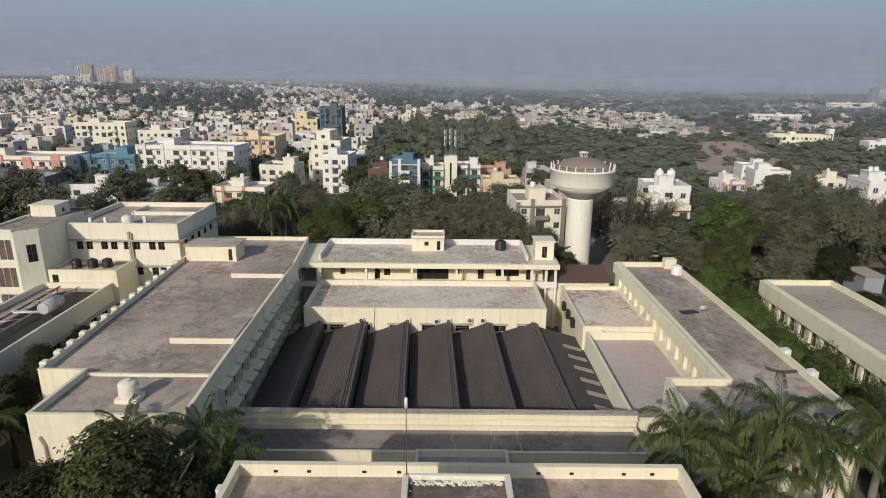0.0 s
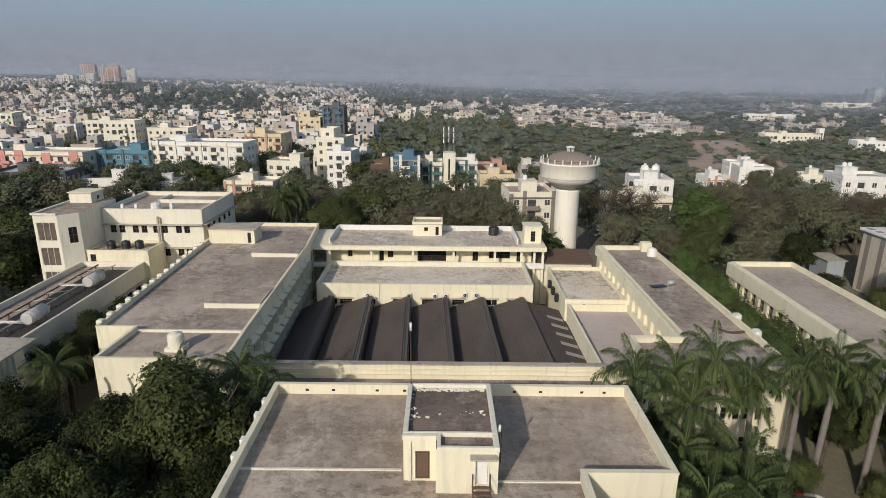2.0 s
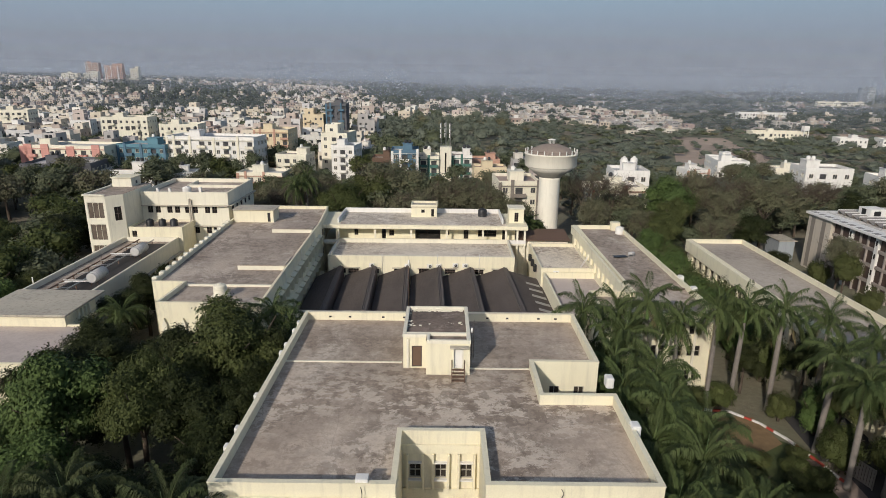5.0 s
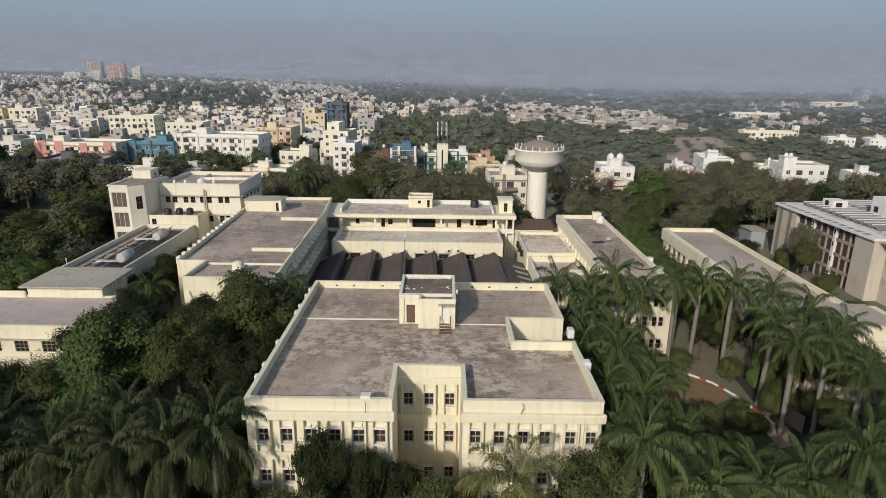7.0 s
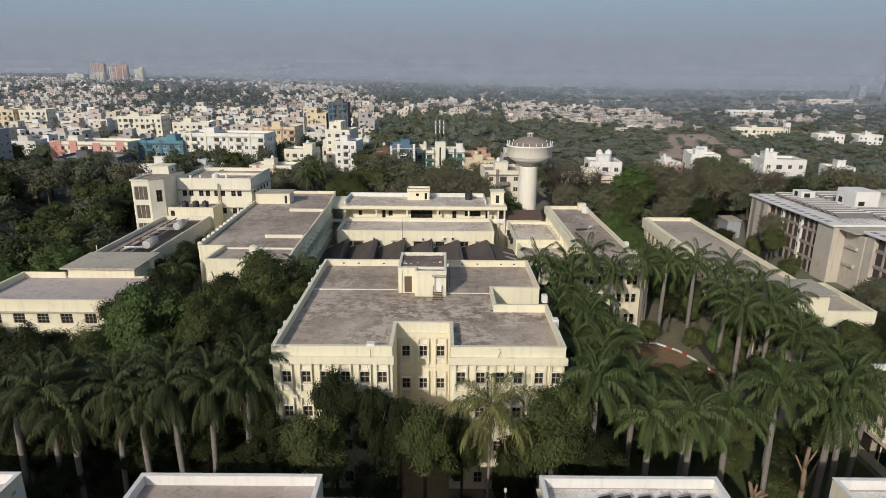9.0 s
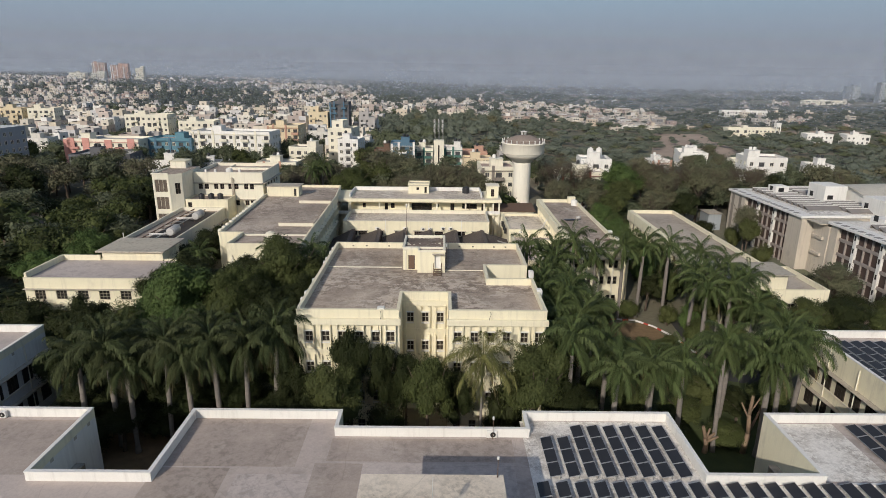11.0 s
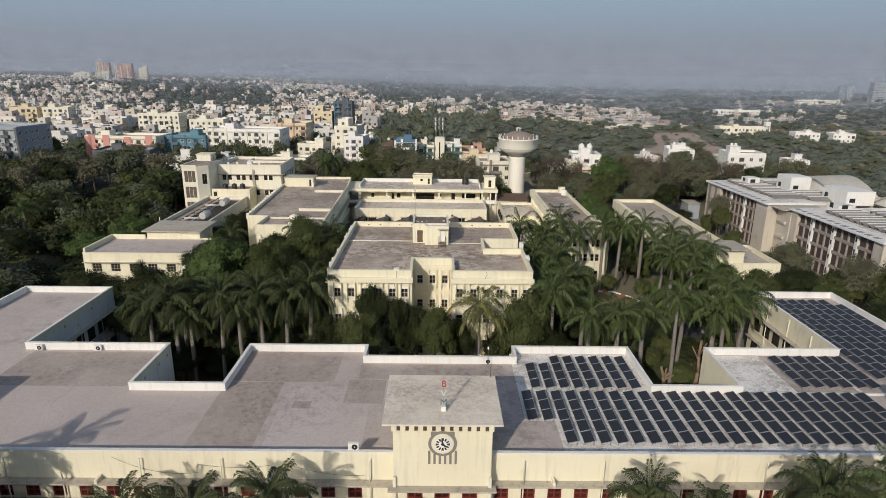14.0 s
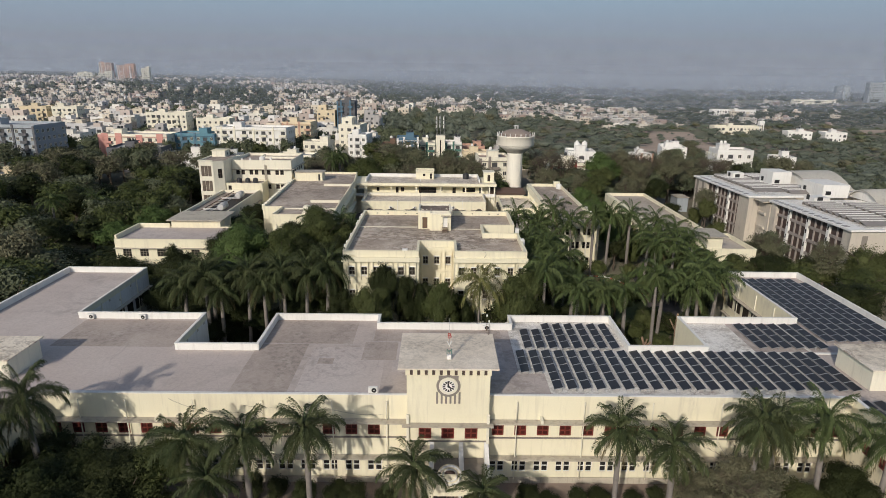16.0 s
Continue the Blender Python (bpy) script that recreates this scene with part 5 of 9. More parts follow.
# ---- clock building ----
PATCH_A = mat("old_waterproof_coat", slab_roof((0.45, 0.375, 0.325), (0.34, 0.28, 0.24), (0.49, 0.42, 0.37), 0.22, 0.5, 0.2))
PATCH_B = mat("pale_waterproof_coat", slab_roof((0.565, 0.49, 0.45), (0.46, 0.395, 0.36), (0.59, 0.52, 0.48), 0.15, 0.4, 0.1))


def clock_building():
    poly = [(-60, -50), (-39.4, -50), (-39.4, -27), (44.9, -27), (44.9, -50), (62.6, -50), (62.6, 14.2), (50.8, 14.2), (50.8, -5.6), (34.6, -5.6), (34.6, -14.8), (25.3, -14.8),
            (25.3, -5.6), (11.2, -5.6), (11.2, -8.4), (-6.1, -8.4), (-6.1, -5.6), (-20.4, -5.6), (-20.4, -15.0), (-30.0, -15.0), (-30.0, -5.6), (-47.0, -5.6), (-47.0, 13.7), (-60, 13.7)]
    pitch = 2.37
    up = [1.25 + i * pitch for i in range(15)] + [47.43 + i * pitch for i in range(16)]
    op = {2: [], 1: [], 3: []}
    op[2] += [(u - 0.62, u + 0.62, 5.75, 6.95) for u in up]
    op[3] += strip(0.8, 22, 1.2, 5.75, 6.95, 2.37)
    op[1] += strip(0.8, 22, 1.2, 5.75, 6.95, 2.37)
    low = [(u + s - 0.34, u + s + 0.34, 1.35, 2.75) for u in up for s in (-0.42, 0.42)]
    b = block("clock_building", "long cream two-storey institute building with white-rimmed flat roof", poly, 0, 9.6, 10.42, CREAM, ROOF_B, op, 0.28, cols=2, rows=2, fmat=RED, gmat=GLASS_RED, style="shutter", parapet_mat=WHITE, bare={2: low})
    windows_in(b, (-39.4, -27.0), (44.9, -27.0), low, "plain", 1, 2, WHITE)
    for x0, x1 in ((-39.4, -1.5), (7.0, 44.9)):
        part("chajja", bevelled(boxes((x0, x1, -27.95, -27.0, 7.55, 7.68)), 0.02), CHAJJA, b)
        part("upper_string", bevelled(boxes((x0, x1, -27.18, -27.0, 5.45, 5.58)), 0.02), GREY_PAINT, b)
        part("chajja", bevelled(boxes((x0, x1, -27.95, -27.06, 3.25, 3.38)), 0.02), CHAJJA, b)
        part("plinth", bevelled(boxes((x0, x1, -27.25, -27.06, 0.0, 0.7)), 0.03), CHAJJA, b)
    me = bpy.data.meshes.new("downpipe")
    bm = bmesh.new()
    tube(bm, (0, 0, 0.6), (0, 0, 7.5), 0.06)
    tube(bm, (0, 0, 7.7), (0, 0, 9.9), 0.06)
    bm.to_mesh(me)
    bm.free()
    me.materials.append(CREAM_PALE)
    for x in (-35.2, -30.4, -23.5, -16.5, -9.2, -3.6, 9.9, 16.9, 24.0, 31.2, 38.4):
        share("downpipe", me, b, pose(x, -27.32, 0))
    for x in (-27.2, -12.4, 12.5, 20.4, 33.5):
        part("chajja_bracket", boxes((x - 0.12, x + 0.12, -27.9, -27.0, 7.68, 8.1)), CREAM_PALE, b)
    for xa, xb, za, zb, sag in ((-26.0, -18.5, 9.9, 8.4, 0.7), (-18.5, -12.0, 9.2, 9.2, 0.3), (-10.8, -4.0, 9.3, 8.2, 0.4)):
        bm = bmesh.new()
        pts = [Vector((xa + (xb - xa) * i / 12, -27.12, za + (zb - za) * i / 12 - sag * 4 * (i / 12) * (1 - i / 12))) for i in range(13)]
        for pa, pb in zip(pts, pts[1:]):
            tube(bm, pa, pb, 0.012, 0.012, 5, False)
        part("cable", bm, BLACK, b)
    # courtyard sides: a long ledge over a row of windows, downpipes, and the walls of the sunken bays
    for xa, sgn, y0, y1 in ((-47.0, 1, -5.2, 13.4), (50.8, -1, -5.2, 13.9)):
        def out(d0, d1, ya, yb, za, zb, xa=xa, sgn=sgn):
            lo, hi = sorted((xa + sgn * d0, xa + sgn * d1))
            return boxes((lo, hi, ya, yb, za, zb))
        part("chajja", bevelled(out(0.0, 0.75, y0, y1, 7.3, 7.42), 0.02), CHAJJA, b)
        part("chajja", bevelled(out(0.0, 0.6, y0, y1, 3.5, 3.62), 0.02), CHAJJA, b)
        part("belt_course", out(0.0, 0.1, y0, y1, 4.75, 4.9), CREAM_PALE, b)
        for i in range(7):
            y = y0 + 0.7 + i * 2.6
            for z in (5.0, 1.2):
                w = part("window", out(0.0, 0.06, y, y + 1.7, z, z + 1.9), BROWN_WOOD, b)
                for q in (0.08, 0.6, 1.12):
                    part("pane", out(0.06, 0.075, y + q, y + q + 0.48, z + 0.1, z + 1.8), BROWN_GLASS_DARK, w)
        for y in (y0 + 4.3, y0 + 9.5, y0 + 14.7):
            part("downpipe", bevelled(out(0.02, 0.16, y, y + 0.14, 0.2, 9.9), 0.03), CREAM_PALE, b)
    part("whitewash", boxes((-46.998, -46.985, -5.58, 13.68, 0.0, 9.55)), WHITE, b)
    part("whitewash", boxes((-29.998, -29.985, -14.98, -5.62, 0.0, 9.55)), WHITE, b)
    for y, z in ((-14.2, 9.1), (-12.6, 9.3), (-9.2, 9.2), (-7.0, 9.25), (-3.6, 9.1), (1.2, 9.2), (4.0, 8.2), (7.5, 9.2)):
        x = -29.98 if y < -5.8 else -46.98
        part("drip_stain", boxes((x, x + 0.006, y, y + 0.45, z, z + 0.35)), CHAJJA, b)
    for xa, sgn, y in ((-30.0, 1, -10.6), (34.6, -1, -10.2)):
        lo, hi = sorted((xa + sgn * 0.02, xa + sgn * 0.85))
        part("window_hood", bevelled(boxes((lo, hi, y - 1.1, y + 1.1, 7.0, 7.12), (lo, hi, y - 1.1, y - 1.0, 5.2, 7.0), (lo, hi, y + 1.0, y + 1.1, 5.2, 7.0)), 0.01), CHAJJA, b)
        lo, hi = sorted((xa + sgn * 0.01, xa + sgn * 0.06))
        part("window", boxes((lo, hi, y - 0.9, y + 0.9, 5.3, 6.9)), BROWN_WOOD, b)
    part("roof_kerb", boxes((36.9, 62.0, -15.2, -14.9, 9.59, 9.75), (47.8, 48.1, -14.8, -6, 9.59, 9.72)), WHITE, b)
    for x0, x1, y0, y1 in ((10.9, 25.0, -20.6, -6.0), (13.8, 44.4, -26.5, -20.61), (25.01, 44.4, -20.6, -15.2), (35.0, 41.0, -14.6, -6.1)):
        part("roof_coating", boxes((x0, x1, y0, y1, 9.6, 9.608)), LIME, b)
    for x0, x1, y0, y1, z in ((-6.5, 9.8, -12.4, -9.0, 9.606), (-20.2, -9.0, -13.2, -5.95, 9.606), (-20.6, -14.4, -26.5, -13.4, 9.606), (-3.6, 9.6, -20.4, -12.6, 9.604), (-46.0, -31.0, -14.5, -6.4, 9.605), (-13.6, -4.6, -26.4, -14.2, 9.603), (-7.4, -3.3, -17.6, -12.7, 9.607), (-12.4, -10.6, -18.6, -17.2, 9.609)):
        part("waterproof_patch", boxes((x0, x1, y0, y1, 9.6, z)), PATCH_A if z > 9.6045 else PATCH_B, b)
    return b


clock_building()


def clock_tower():
    t = thing("clock_tower", "square cream clock tower with an oversailing concrete slab", "tower")
    part("body", bevelled(boxes((-1.45, 6.95, -28.2, -20.9, 7.7, 13.35)), 0.04), CREAM, t)
    ops = [(u - 0.66, u + 0.66, 6.1, 7.35) for u in (1.85, 4.2, 6.6)]
    bm = bmesh.new()
    wall_run(bm, (-1.45, -28.2), (6.95, -28.2), 0.02, 7.7, ops)
    wall_run(bm, (6.95, -28.2), (6.95, -27.0), 0.02, 7.7, [])
    wall_run(bm, (-1.45, -27.0), (-1.45, -28.2), 0.02, 7.7, [])
    part("lower_wall", bm, CREAM, t)
    windows_in(t, (-1.45, -28.2), (6.95, -28.2), ops, "shutter", 2, 2, RED, GLASS_RED)
    for x in (-1.5, 6.7):
        part("corner_pier", bevelled(boxes((x, x + 0.3, -28.45, -28.18, 0.0, 9.0)), 0.03), CREAM_PALE, t)
    part("chajja", bevelled(boxes((-1.9, 7.4, -29.0, -28.2, 7.85, 8.0)), 0.03), CHAJJA, t)
    part("sill_band", bevelled(boxes((-1.5, 7.0, -28.36, -28.2, 5.8, 5.93)), 0.02), GREY_PAINT, t)
    part("roof_slab", bevelled(boxes((-2.3, 7.75, -28.95, -20.5, 14.3, 14.46)), 0.03), mat("slab_concrete", slab_roof((0.80, 0.70, 0.575), (0.54, 0.455, 0.36), (0.83, 0.74, 0.62), 0.3, 0.4, 0.2)), t, "pale weathered concrete slab")
    # frieze under the slab: dark brown stands in for shade between small piers
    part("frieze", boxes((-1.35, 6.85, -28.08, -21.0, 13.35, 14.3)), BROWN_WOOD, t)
    for i in range(12):
        x = -1.35 + i * 0.745
        part("frieze_pier", bevelled(boxes((x - 0.22, x + 0.22, -28.22, -28.0, 13.35, 14.3)), 0.01), CREAM, t)
    # grey keyhole ornament round the clock
    bm = bmesh.new()
    box(bm, 1.75, 3.75, -28.215, -28.19, 12.8, 13.35)
    tube(bm, (2.75, -28.19, 12.2), (2.75, -28.225, 12.2), 1.22, 1.22, 40)
    part("ornament_panel", bm, GREY_PAINT, t)
    for i in range(6):
        x = 1.62 + i * 0.45
        part("ornament_bar", bevelled(boxes((x - 0.1, x + 0.1, -28.24, -28.18, 10.2, 11.2 + 0.3 * abs(i - 2.5) / 2.5)), 0.01), GREY_PAINT, t)
    bm = bmesh.new()
    tube(bm, (2.75, -28.22, 12.2), (2.75, -28.30, 12.2), 0.98, 0.92, 40)
    part("clock_surround", bm, CREAM_PALE, t)
    bm = bmesh.new()
    tube(bm, (2.75, -28.28, 12.2), (2.75, -28.325, 12.2), 0.66, 0.66, 40)
    c = part("clock_face", bm, DIAL, t, "white round dial with black bars")
    bm = bmesh.new()
    for i in range(12):
        a = i * math.pi / 6
        d, s = Vector((math.sin(a), 0, math.cos(a))), Vector((math.cos(a), 0, -math.sin(a)))
        pc = Vector((2.75, -28.335, 12.2))
        w = 0.09 if i % 3 else 0.115
        vs = [bm.verts.new(pc + d * r + s * k) for r, k in ((0.34, -w * 0.6), (0.34, w * 0.6), (0.6, w), (0.6, -w))]
        bm.faces.new(vs)
    part("hour_bar", bm, BLACK, c)
    for ang, ln, wd in ((-8, 0.54, 0.11), (128, 0.42, 0.13)):
        a = radians(ang)
        d, s = Vector((math.sin(a), 0, math.cos(a))), Vector((math.cos(a), 0, -math.sin(a)))
        bm = bmesh.new()
        pc = Vector((2.75, -28.35, 12.2))
        lo = [bm.verts.new(pc + d * r + s * k) for r, k in ((-0.1, -wd), (-0.1, wd), (ln, wd * 0.4), (ln, -wd * 0.4))]
        bm.faces.new(lo)
        part("clock_hand", bm, BLACK, c)
    # entrance porch below
    p = thing("entrance_porch", "cream entrance porch with a curved gable and round window", "porch")
    for x in (0.9, 3.9, 6.5):                 # curved cheek walls falling from the tower
        bm = bmesh.new()
        n = 10
        ring_ = []
        for i in range(n + 1):
            t_ = i / n
            y, z = -28.25 - 4.75 * t_, 4.35 + 1.5 * (1 - t_) ** 2.6
            ring_.append([bm.verts.new(c) for c in ((x, y, 0.02), (x + 0.45, y, 0.02), (x + 0.45, y, z), (x, y, z))])
        for ra, rb in zip(ring_, ring_[1:]):
            for q in range(4):
                bm.faces.new((ra[q], rb[q], rb[(q + 1) % 4], ra[(q + 1) % 4]))
        bm.faces.new(ring_[0])
        bm.faces.new(ring_[-1][::-1])
        part("cheek_wall", bm, WHITE, p)
    part("roof", bevelled(boxes((1.35, 6.5, -33.0, -28.25, 3.6, 3.9)), 0.03), GREY_PAINT, p)
    bm = bmesh.new()
    box(bm, 0.05, 1.3, -33.4, -33.0, 0.02, 4.9)
    box(bm, 4.7, 6.0, -33.4, -33.0, 0.02, 4.9)
    box(bm, 1.3, 4.7, -33.4, -33.0, 3.2, 5.3)
    part("front_wall", bevelled(bm, 0.04), CREAM, p)
    bm = bmesh.new()
    tube(bm, (2.9, -33.35, 5.4), (2.9, -33.05, 5.4), 1.22, 1.22, 32)
    g = part("gable", bm, CREAM, p)
    for rad, wd in ((1.05, 0.11), (0.68, 0.08)):
        bm = bmesh.new()
        for i in range(24):
            a, c2 = 2 * math.pi * i / 24, 2 * math.pi * (i + 1) / 24
            tube(bm, (2.9 + rad * math.cos(a), -33.4, 5.6 + rad * math.sin(a)), (2.9 + rad * math.cos(c2), -33.4, 5.6 + rad * math.sin(c2)), wd, wd, 6, False)
        part("ring_moulding", bm, WHITE, g)
    part("gable_opening", boxes((2.4, 3.4, -33.37, -33.35, 5.7, 6.1)), BROWN_WOOD, g)
    for i in range(4):
        part("gate_bar", boxes((1.6 + i * 0.8, 1.75 + i * 0.8, -33.3, -33.15, 0.02, 3.2)), BLACK, p)
    # sign letters on a pole
    s = thing("letter_sign", "three coloured letters B V M stacked on a thin roof pole", "sign", (2.8, -26.7, 14.46))
    bm = bmesh.new()
    tube(bm, (0, 0.06, -0.02), (0, 0.06, 4.4), 0.035, 0.02, 6)
    part("pole", bm, STEEL, s)
    part("foot_block", bevelled(boxes((-0.22, 0.22, -0.2, 0.2, -0.02, 0.45)), 0.03), WHITE, s)
    for ch, z, m in (("B", 2.25, RED_BAND), ("V", 1.35, WHITE), ("M", 0.5, GREENP)):
        cu = bpy.data.curves.new("letter", "FONT")
        cu.body, cu.size, cu.extrude, cu.align_x = ch, 0.82, 0.03, "CENTER"
        cu.materials.append(m)
        o = new("letter", cu)
        o.parent = s
        o.matrix_basis = pose(0, 0, z, 90, 0, 0)
    w = copy_thing(ac, pose(-5.0, -26.9, 10.55))
    for x, y, h in ((8.1, -9.0, 2.2), (7.3, -20.8, 1.6)):
        m = mast(x, y, 9.6 if y > -15 else 14.46, h, "thin bare steel roof pole")


clock_tower()

for x, y in ((-45.5, -5.85), (-38.5, -5.85)):
    copy_thing(ac, pose(x, y - 0.45, 9.68, 0, 0, 0))
copy_thing(ac, pose(8.0, -8.95, 9.7))


def roof_box(x0, x1, y0, y1, z0, z1, label):
    b = thing("stair_hut", label, "rooftop room")
    part("wall", bevelled(boxes((x0, x1, y0, y1, z0, z1)), 0.03), CREAM_PALE, b)
    part("roof", bevelled(boxes((x0 - 0.35, x1 + 0.35, y0 - 0.35, y1 + 0.35, z1, z1 + 0.16)), 0.03), ROOF_C, b)
    return b


roof_box(48.7, 57.0, -24.0, -18.0, 9.6, 12.1, "cream roof hut with a flat concrete slab beside the solar panels")
roof_box(-53.5, -44.9, -23.0, -17.5, 9.6, 12.0, "cream roof hut with a flat concrete slab on the front terrace")


# ---- solar panels ----
def solar_panels():
    bm = bmesh.new()
    box(bm, -0.47, 0.47, -0.865, 0.865, 0, 0.035)
    for f in bm.faces:
        f.material_index = 0
    n0 = len(bm.faces)
    for x0, x1, y0, y1 in ((-0.5, -0.47, -0.905, 0.905), (0.47, 0.5, -0.905, 0.905), (-0.47, 0.47, -0.905, -0.865), (-0.47, 0.47, 0.865, 0.905)):
        box(bm, x0, x1, y0, y1, -0.01, 0.045)
    bm.faces.ensure_lookup_table()
    for f in bm.faces[n0:]:
        f.material_index = 1
    panel_me = bpy.data.meshes.new("panel")
    bm.to_mesh(panel_me)
    bm.free()
    panel_me.materials.append(PANEL)
    panel_me.materials.append(PANEL_FRAME)
    px, py = 1.54, 1.86
    rows = [(11.6 + i * px, -23.74 if i > 1 else -20.02, 5 if i > 1 else 3) for i in range(24)]            # main field
    rows += [(12.86 + i * px, -13.78, 4 if i > 1 else 3) for i in range(8)]            # rear field beside the step
    rows += [(42.2 + i * px, -13.3, 4) for i in range(6)]            # middle field
    rows += [(51.9 + i * px, -11.2, 13 if i < 6 else 12) for i in range(7)]   # right wing
    rows += [(46.0 + i * px, -31.4, 3) for i in range(4)]
    for x, y, n in rows:
        a = thing("solar_array", "row of dark blue solar panels on low steel rails", "solar panels", (x, y, 9.61), 0, "solar arrays")
        bm = bmesh.new()
        ln = n * py
        for sx, top in ((-0.4, 0.24), (0.4, 0.42)):
            tube(bm, (sx, -0.8, top), (sx, ln - 1.0, top), 0.035, 0.035, 4)
            for k in range(n + 1):
                yy = -0.75 + k * (ln - 0.3) / n
                tube(bm, (sx, yy, 0), (sx, yy, top), 0.03, 0.03, 4)
        part("rack", bm, STEEL, a)
        for k in range(n):
            share("panel", panel_me, a, pose(0, k * py, 0.37, 0, -13, 0))


solar_panels()


# ---- modern block ----
def modern_block():
    o = thing("modern_block", "modern four-storey beige block with recessed dark bays and white roof edge", "building", (81.7, 103.3, 0), -88.2)
    # local x runs along the long face, local y into the block
    depth, top = 34.0, 12.4

    def volume(x0, x1, y0, walls, fins):
        part("core", boxes((x0 + 0.2, x1 - 0.2, y0 + 0.9, depth - 0.2, 0, top - 0.7)), GREY_PAINT, o, "dark recessed facade behind the bays")
        for a, b_ in walls:
            part("stone_wall", bevelled(boxes((a, b_, y0, y0 + 0.9, 0, top - 0.6)), 0.05), STONE, o)
        part("side_wall", bevelled(boxes((x1 - 0.2, x1, y0 + 0.9, depth - 0.2, 0, top - 0.6)), 0.04), STONE, o)
        lo, hi = walls[0][1], walls[-1][0]
        for z in (3.0, 6.1, 9.2):
            part("floor_band", bevelled(boxes((lo, hi, y0 + 0.5, y0 + 0.9, z - 0.32, z + 0.32)), 0.03), BAND, o)
        edges = [lo, *[e for x in fins for e in (x, x + 0.9)], hi]
        for xa, xb in zip(edges[::2], edges[1::2]):
            n = max(1, round((xb - xa) / 2.3))
            for i in range(n):
                a, c = xa + (xb - xa) * i / n, xa + (xb - xa) * (i + 1) / n
                if i:
                    part("mullion", bevelled(boxes((a - 0.16, a + 0.16, y0 + 0.46, y0 + 0.9, 0, top - 0.7)), 0.02), BAND, o)
                for z0, z1 in ((0.3, 2.6), (3.35, 5.7), (6.45, 8.8), (9.55, 11.6)):
                    part("screen", boxes((a + 0.2, c - 0.2, y0 + 0.78, y0 + 0.86, z0, z1)), mat_screen, o, "brown timber screen")
        for x in fins:
            f = part("white_fin", bevelled(boxes((x, x + 0.9, y0 + 0.35, y0 + 0.9, 0, top - 0.7)), 0.03), WHITE, o)
            for z in (1.4, 4.5, 7.6, 10.2):
                part("fin_window", boxes((x + 0.25, x + 0.65, y0 + 0.32, y0 + 0.35, z, z + 1.0)), BLACK, f)
        part("roof_slab", bevelled(boxes((x0 - 0.4, x1 + 0.5, y0 - 0.6, depth, top - 0.5, top)), 0.05), WHITE, o, "broad white roof slab")
        part("roof_surface", boxes((x0 + 0.5, x1 - 0.5, y0 + 2.8, depth - 0.5, top, top + 0.05)), LIME, o)
        n = int((x1 - x0) / 2.3)
        for i in range(n):
            x = x0 + 0.6 + i * 2.3
            part("roof_opening", boxes((x, x + 1.3, y0 - 0.2, y0 + 1.0, top, top + 0.03)), LOUVRE, o)

    volume(0, 31.8, 0, ((0, 7.6), (26.6, 31.8)), (12.6, 19.8))
    volume(37.4, 66.7, 2.8, ((37.4, 39.6), (64.0, 66.7)), (44.0, 51.2, 58.4))
    for xs in (1.1, 4.7):
        part("dark_slot", boxes((xs, xs + 1.2, -0.04, 0.0, 0.4, top - 1.0)), GREY_PAINT, o)
    part("link_wall", boxes((31.9, 37.3, 2.6, depth - 1, 0, top - 1.2)), STONE, o)
    for z in (4.4, 8.0):
        part("link_balcony", bevelled(boxes((32.9, 36.0, 2.1, 2.6, z, z + 0.7)), 0.05), STONE, o)
    part("link_roof", bevelled(boxes((32.4, 36.8, 0.8, 12, top - 0.9, top - 0.62)), 0.05), CHAJJA, o)
    part("end_wall", bevelled(boxes((66.55, 66.9, 2.6, depth - 0.2, 0, top - 0.65)), 0.05), STONE, o)
    for y in (5.0,):
        part("end_slot", boxes((66.9, 66.95, y, y + 1.2, 2.0, top - 1.4)), GREY_PAINT, o)
    part("end_window", boxes((66.9, 66.95, 14, 26, 8.9, 9.7)), BLACK, o)
    for x0, y0, cols in ((3.0, 4.2, 11), (19.5, 12.0, 5), (43.0, 7.0, 10), (1.0, 13.5, 4), (44.0, 16.5, 9)):
        for i in range(cols):
            x = x0 + i * 2.2
            bm = bmesh.new()
            box(bm, 0, 1.9, 0, 8.0, 0, 0.12)
            ob = part("roof_louvre", bm, LOUVRE, o)
            ob.matrix_basis = pose(x, y0, top + 0.72, 0, 20, 0)
            part("louvre_strip", boxes((-0.28, -0.01, 0, 8.0, 0.0, 0.16)), WHITE, ob)
            part("louvre_upstand", boxes((x - 0.2, x - 0.08, y0, y0 + 8.0, top + 0.05, top + 0.7)), GREY_PAINT, o)
    for x0, x1, y0, y1, z1 in ((11.5, 18.0, 13.5, 19.0, 16.4), (26.0, 35.0, 17.0, 24.0, 15.8), (5.0, 8.5, 7.0, 10.5, 14.6), (60, 64, 24, 28, 15.0), (38.5, 42.5, 10.0, 14.0, 14.0)):
        r = part("plant_room", bevelled(boxes((x0, x1, y0, y1, top, z1)), 0.05), WHITE, o, "white rooftop plant room")
        part("plant_window", boxes((x0 + 1, x0 + 2.2, y0 - 0.04, y0, top + 0.8, top + 2.0)), BLACK, r)
        part("plant_window", boxes((x1, x1 + 0.04, y0 + 0.8, y0 + 2.2, top + 0.8, top + 1.8)), BLACK, r)
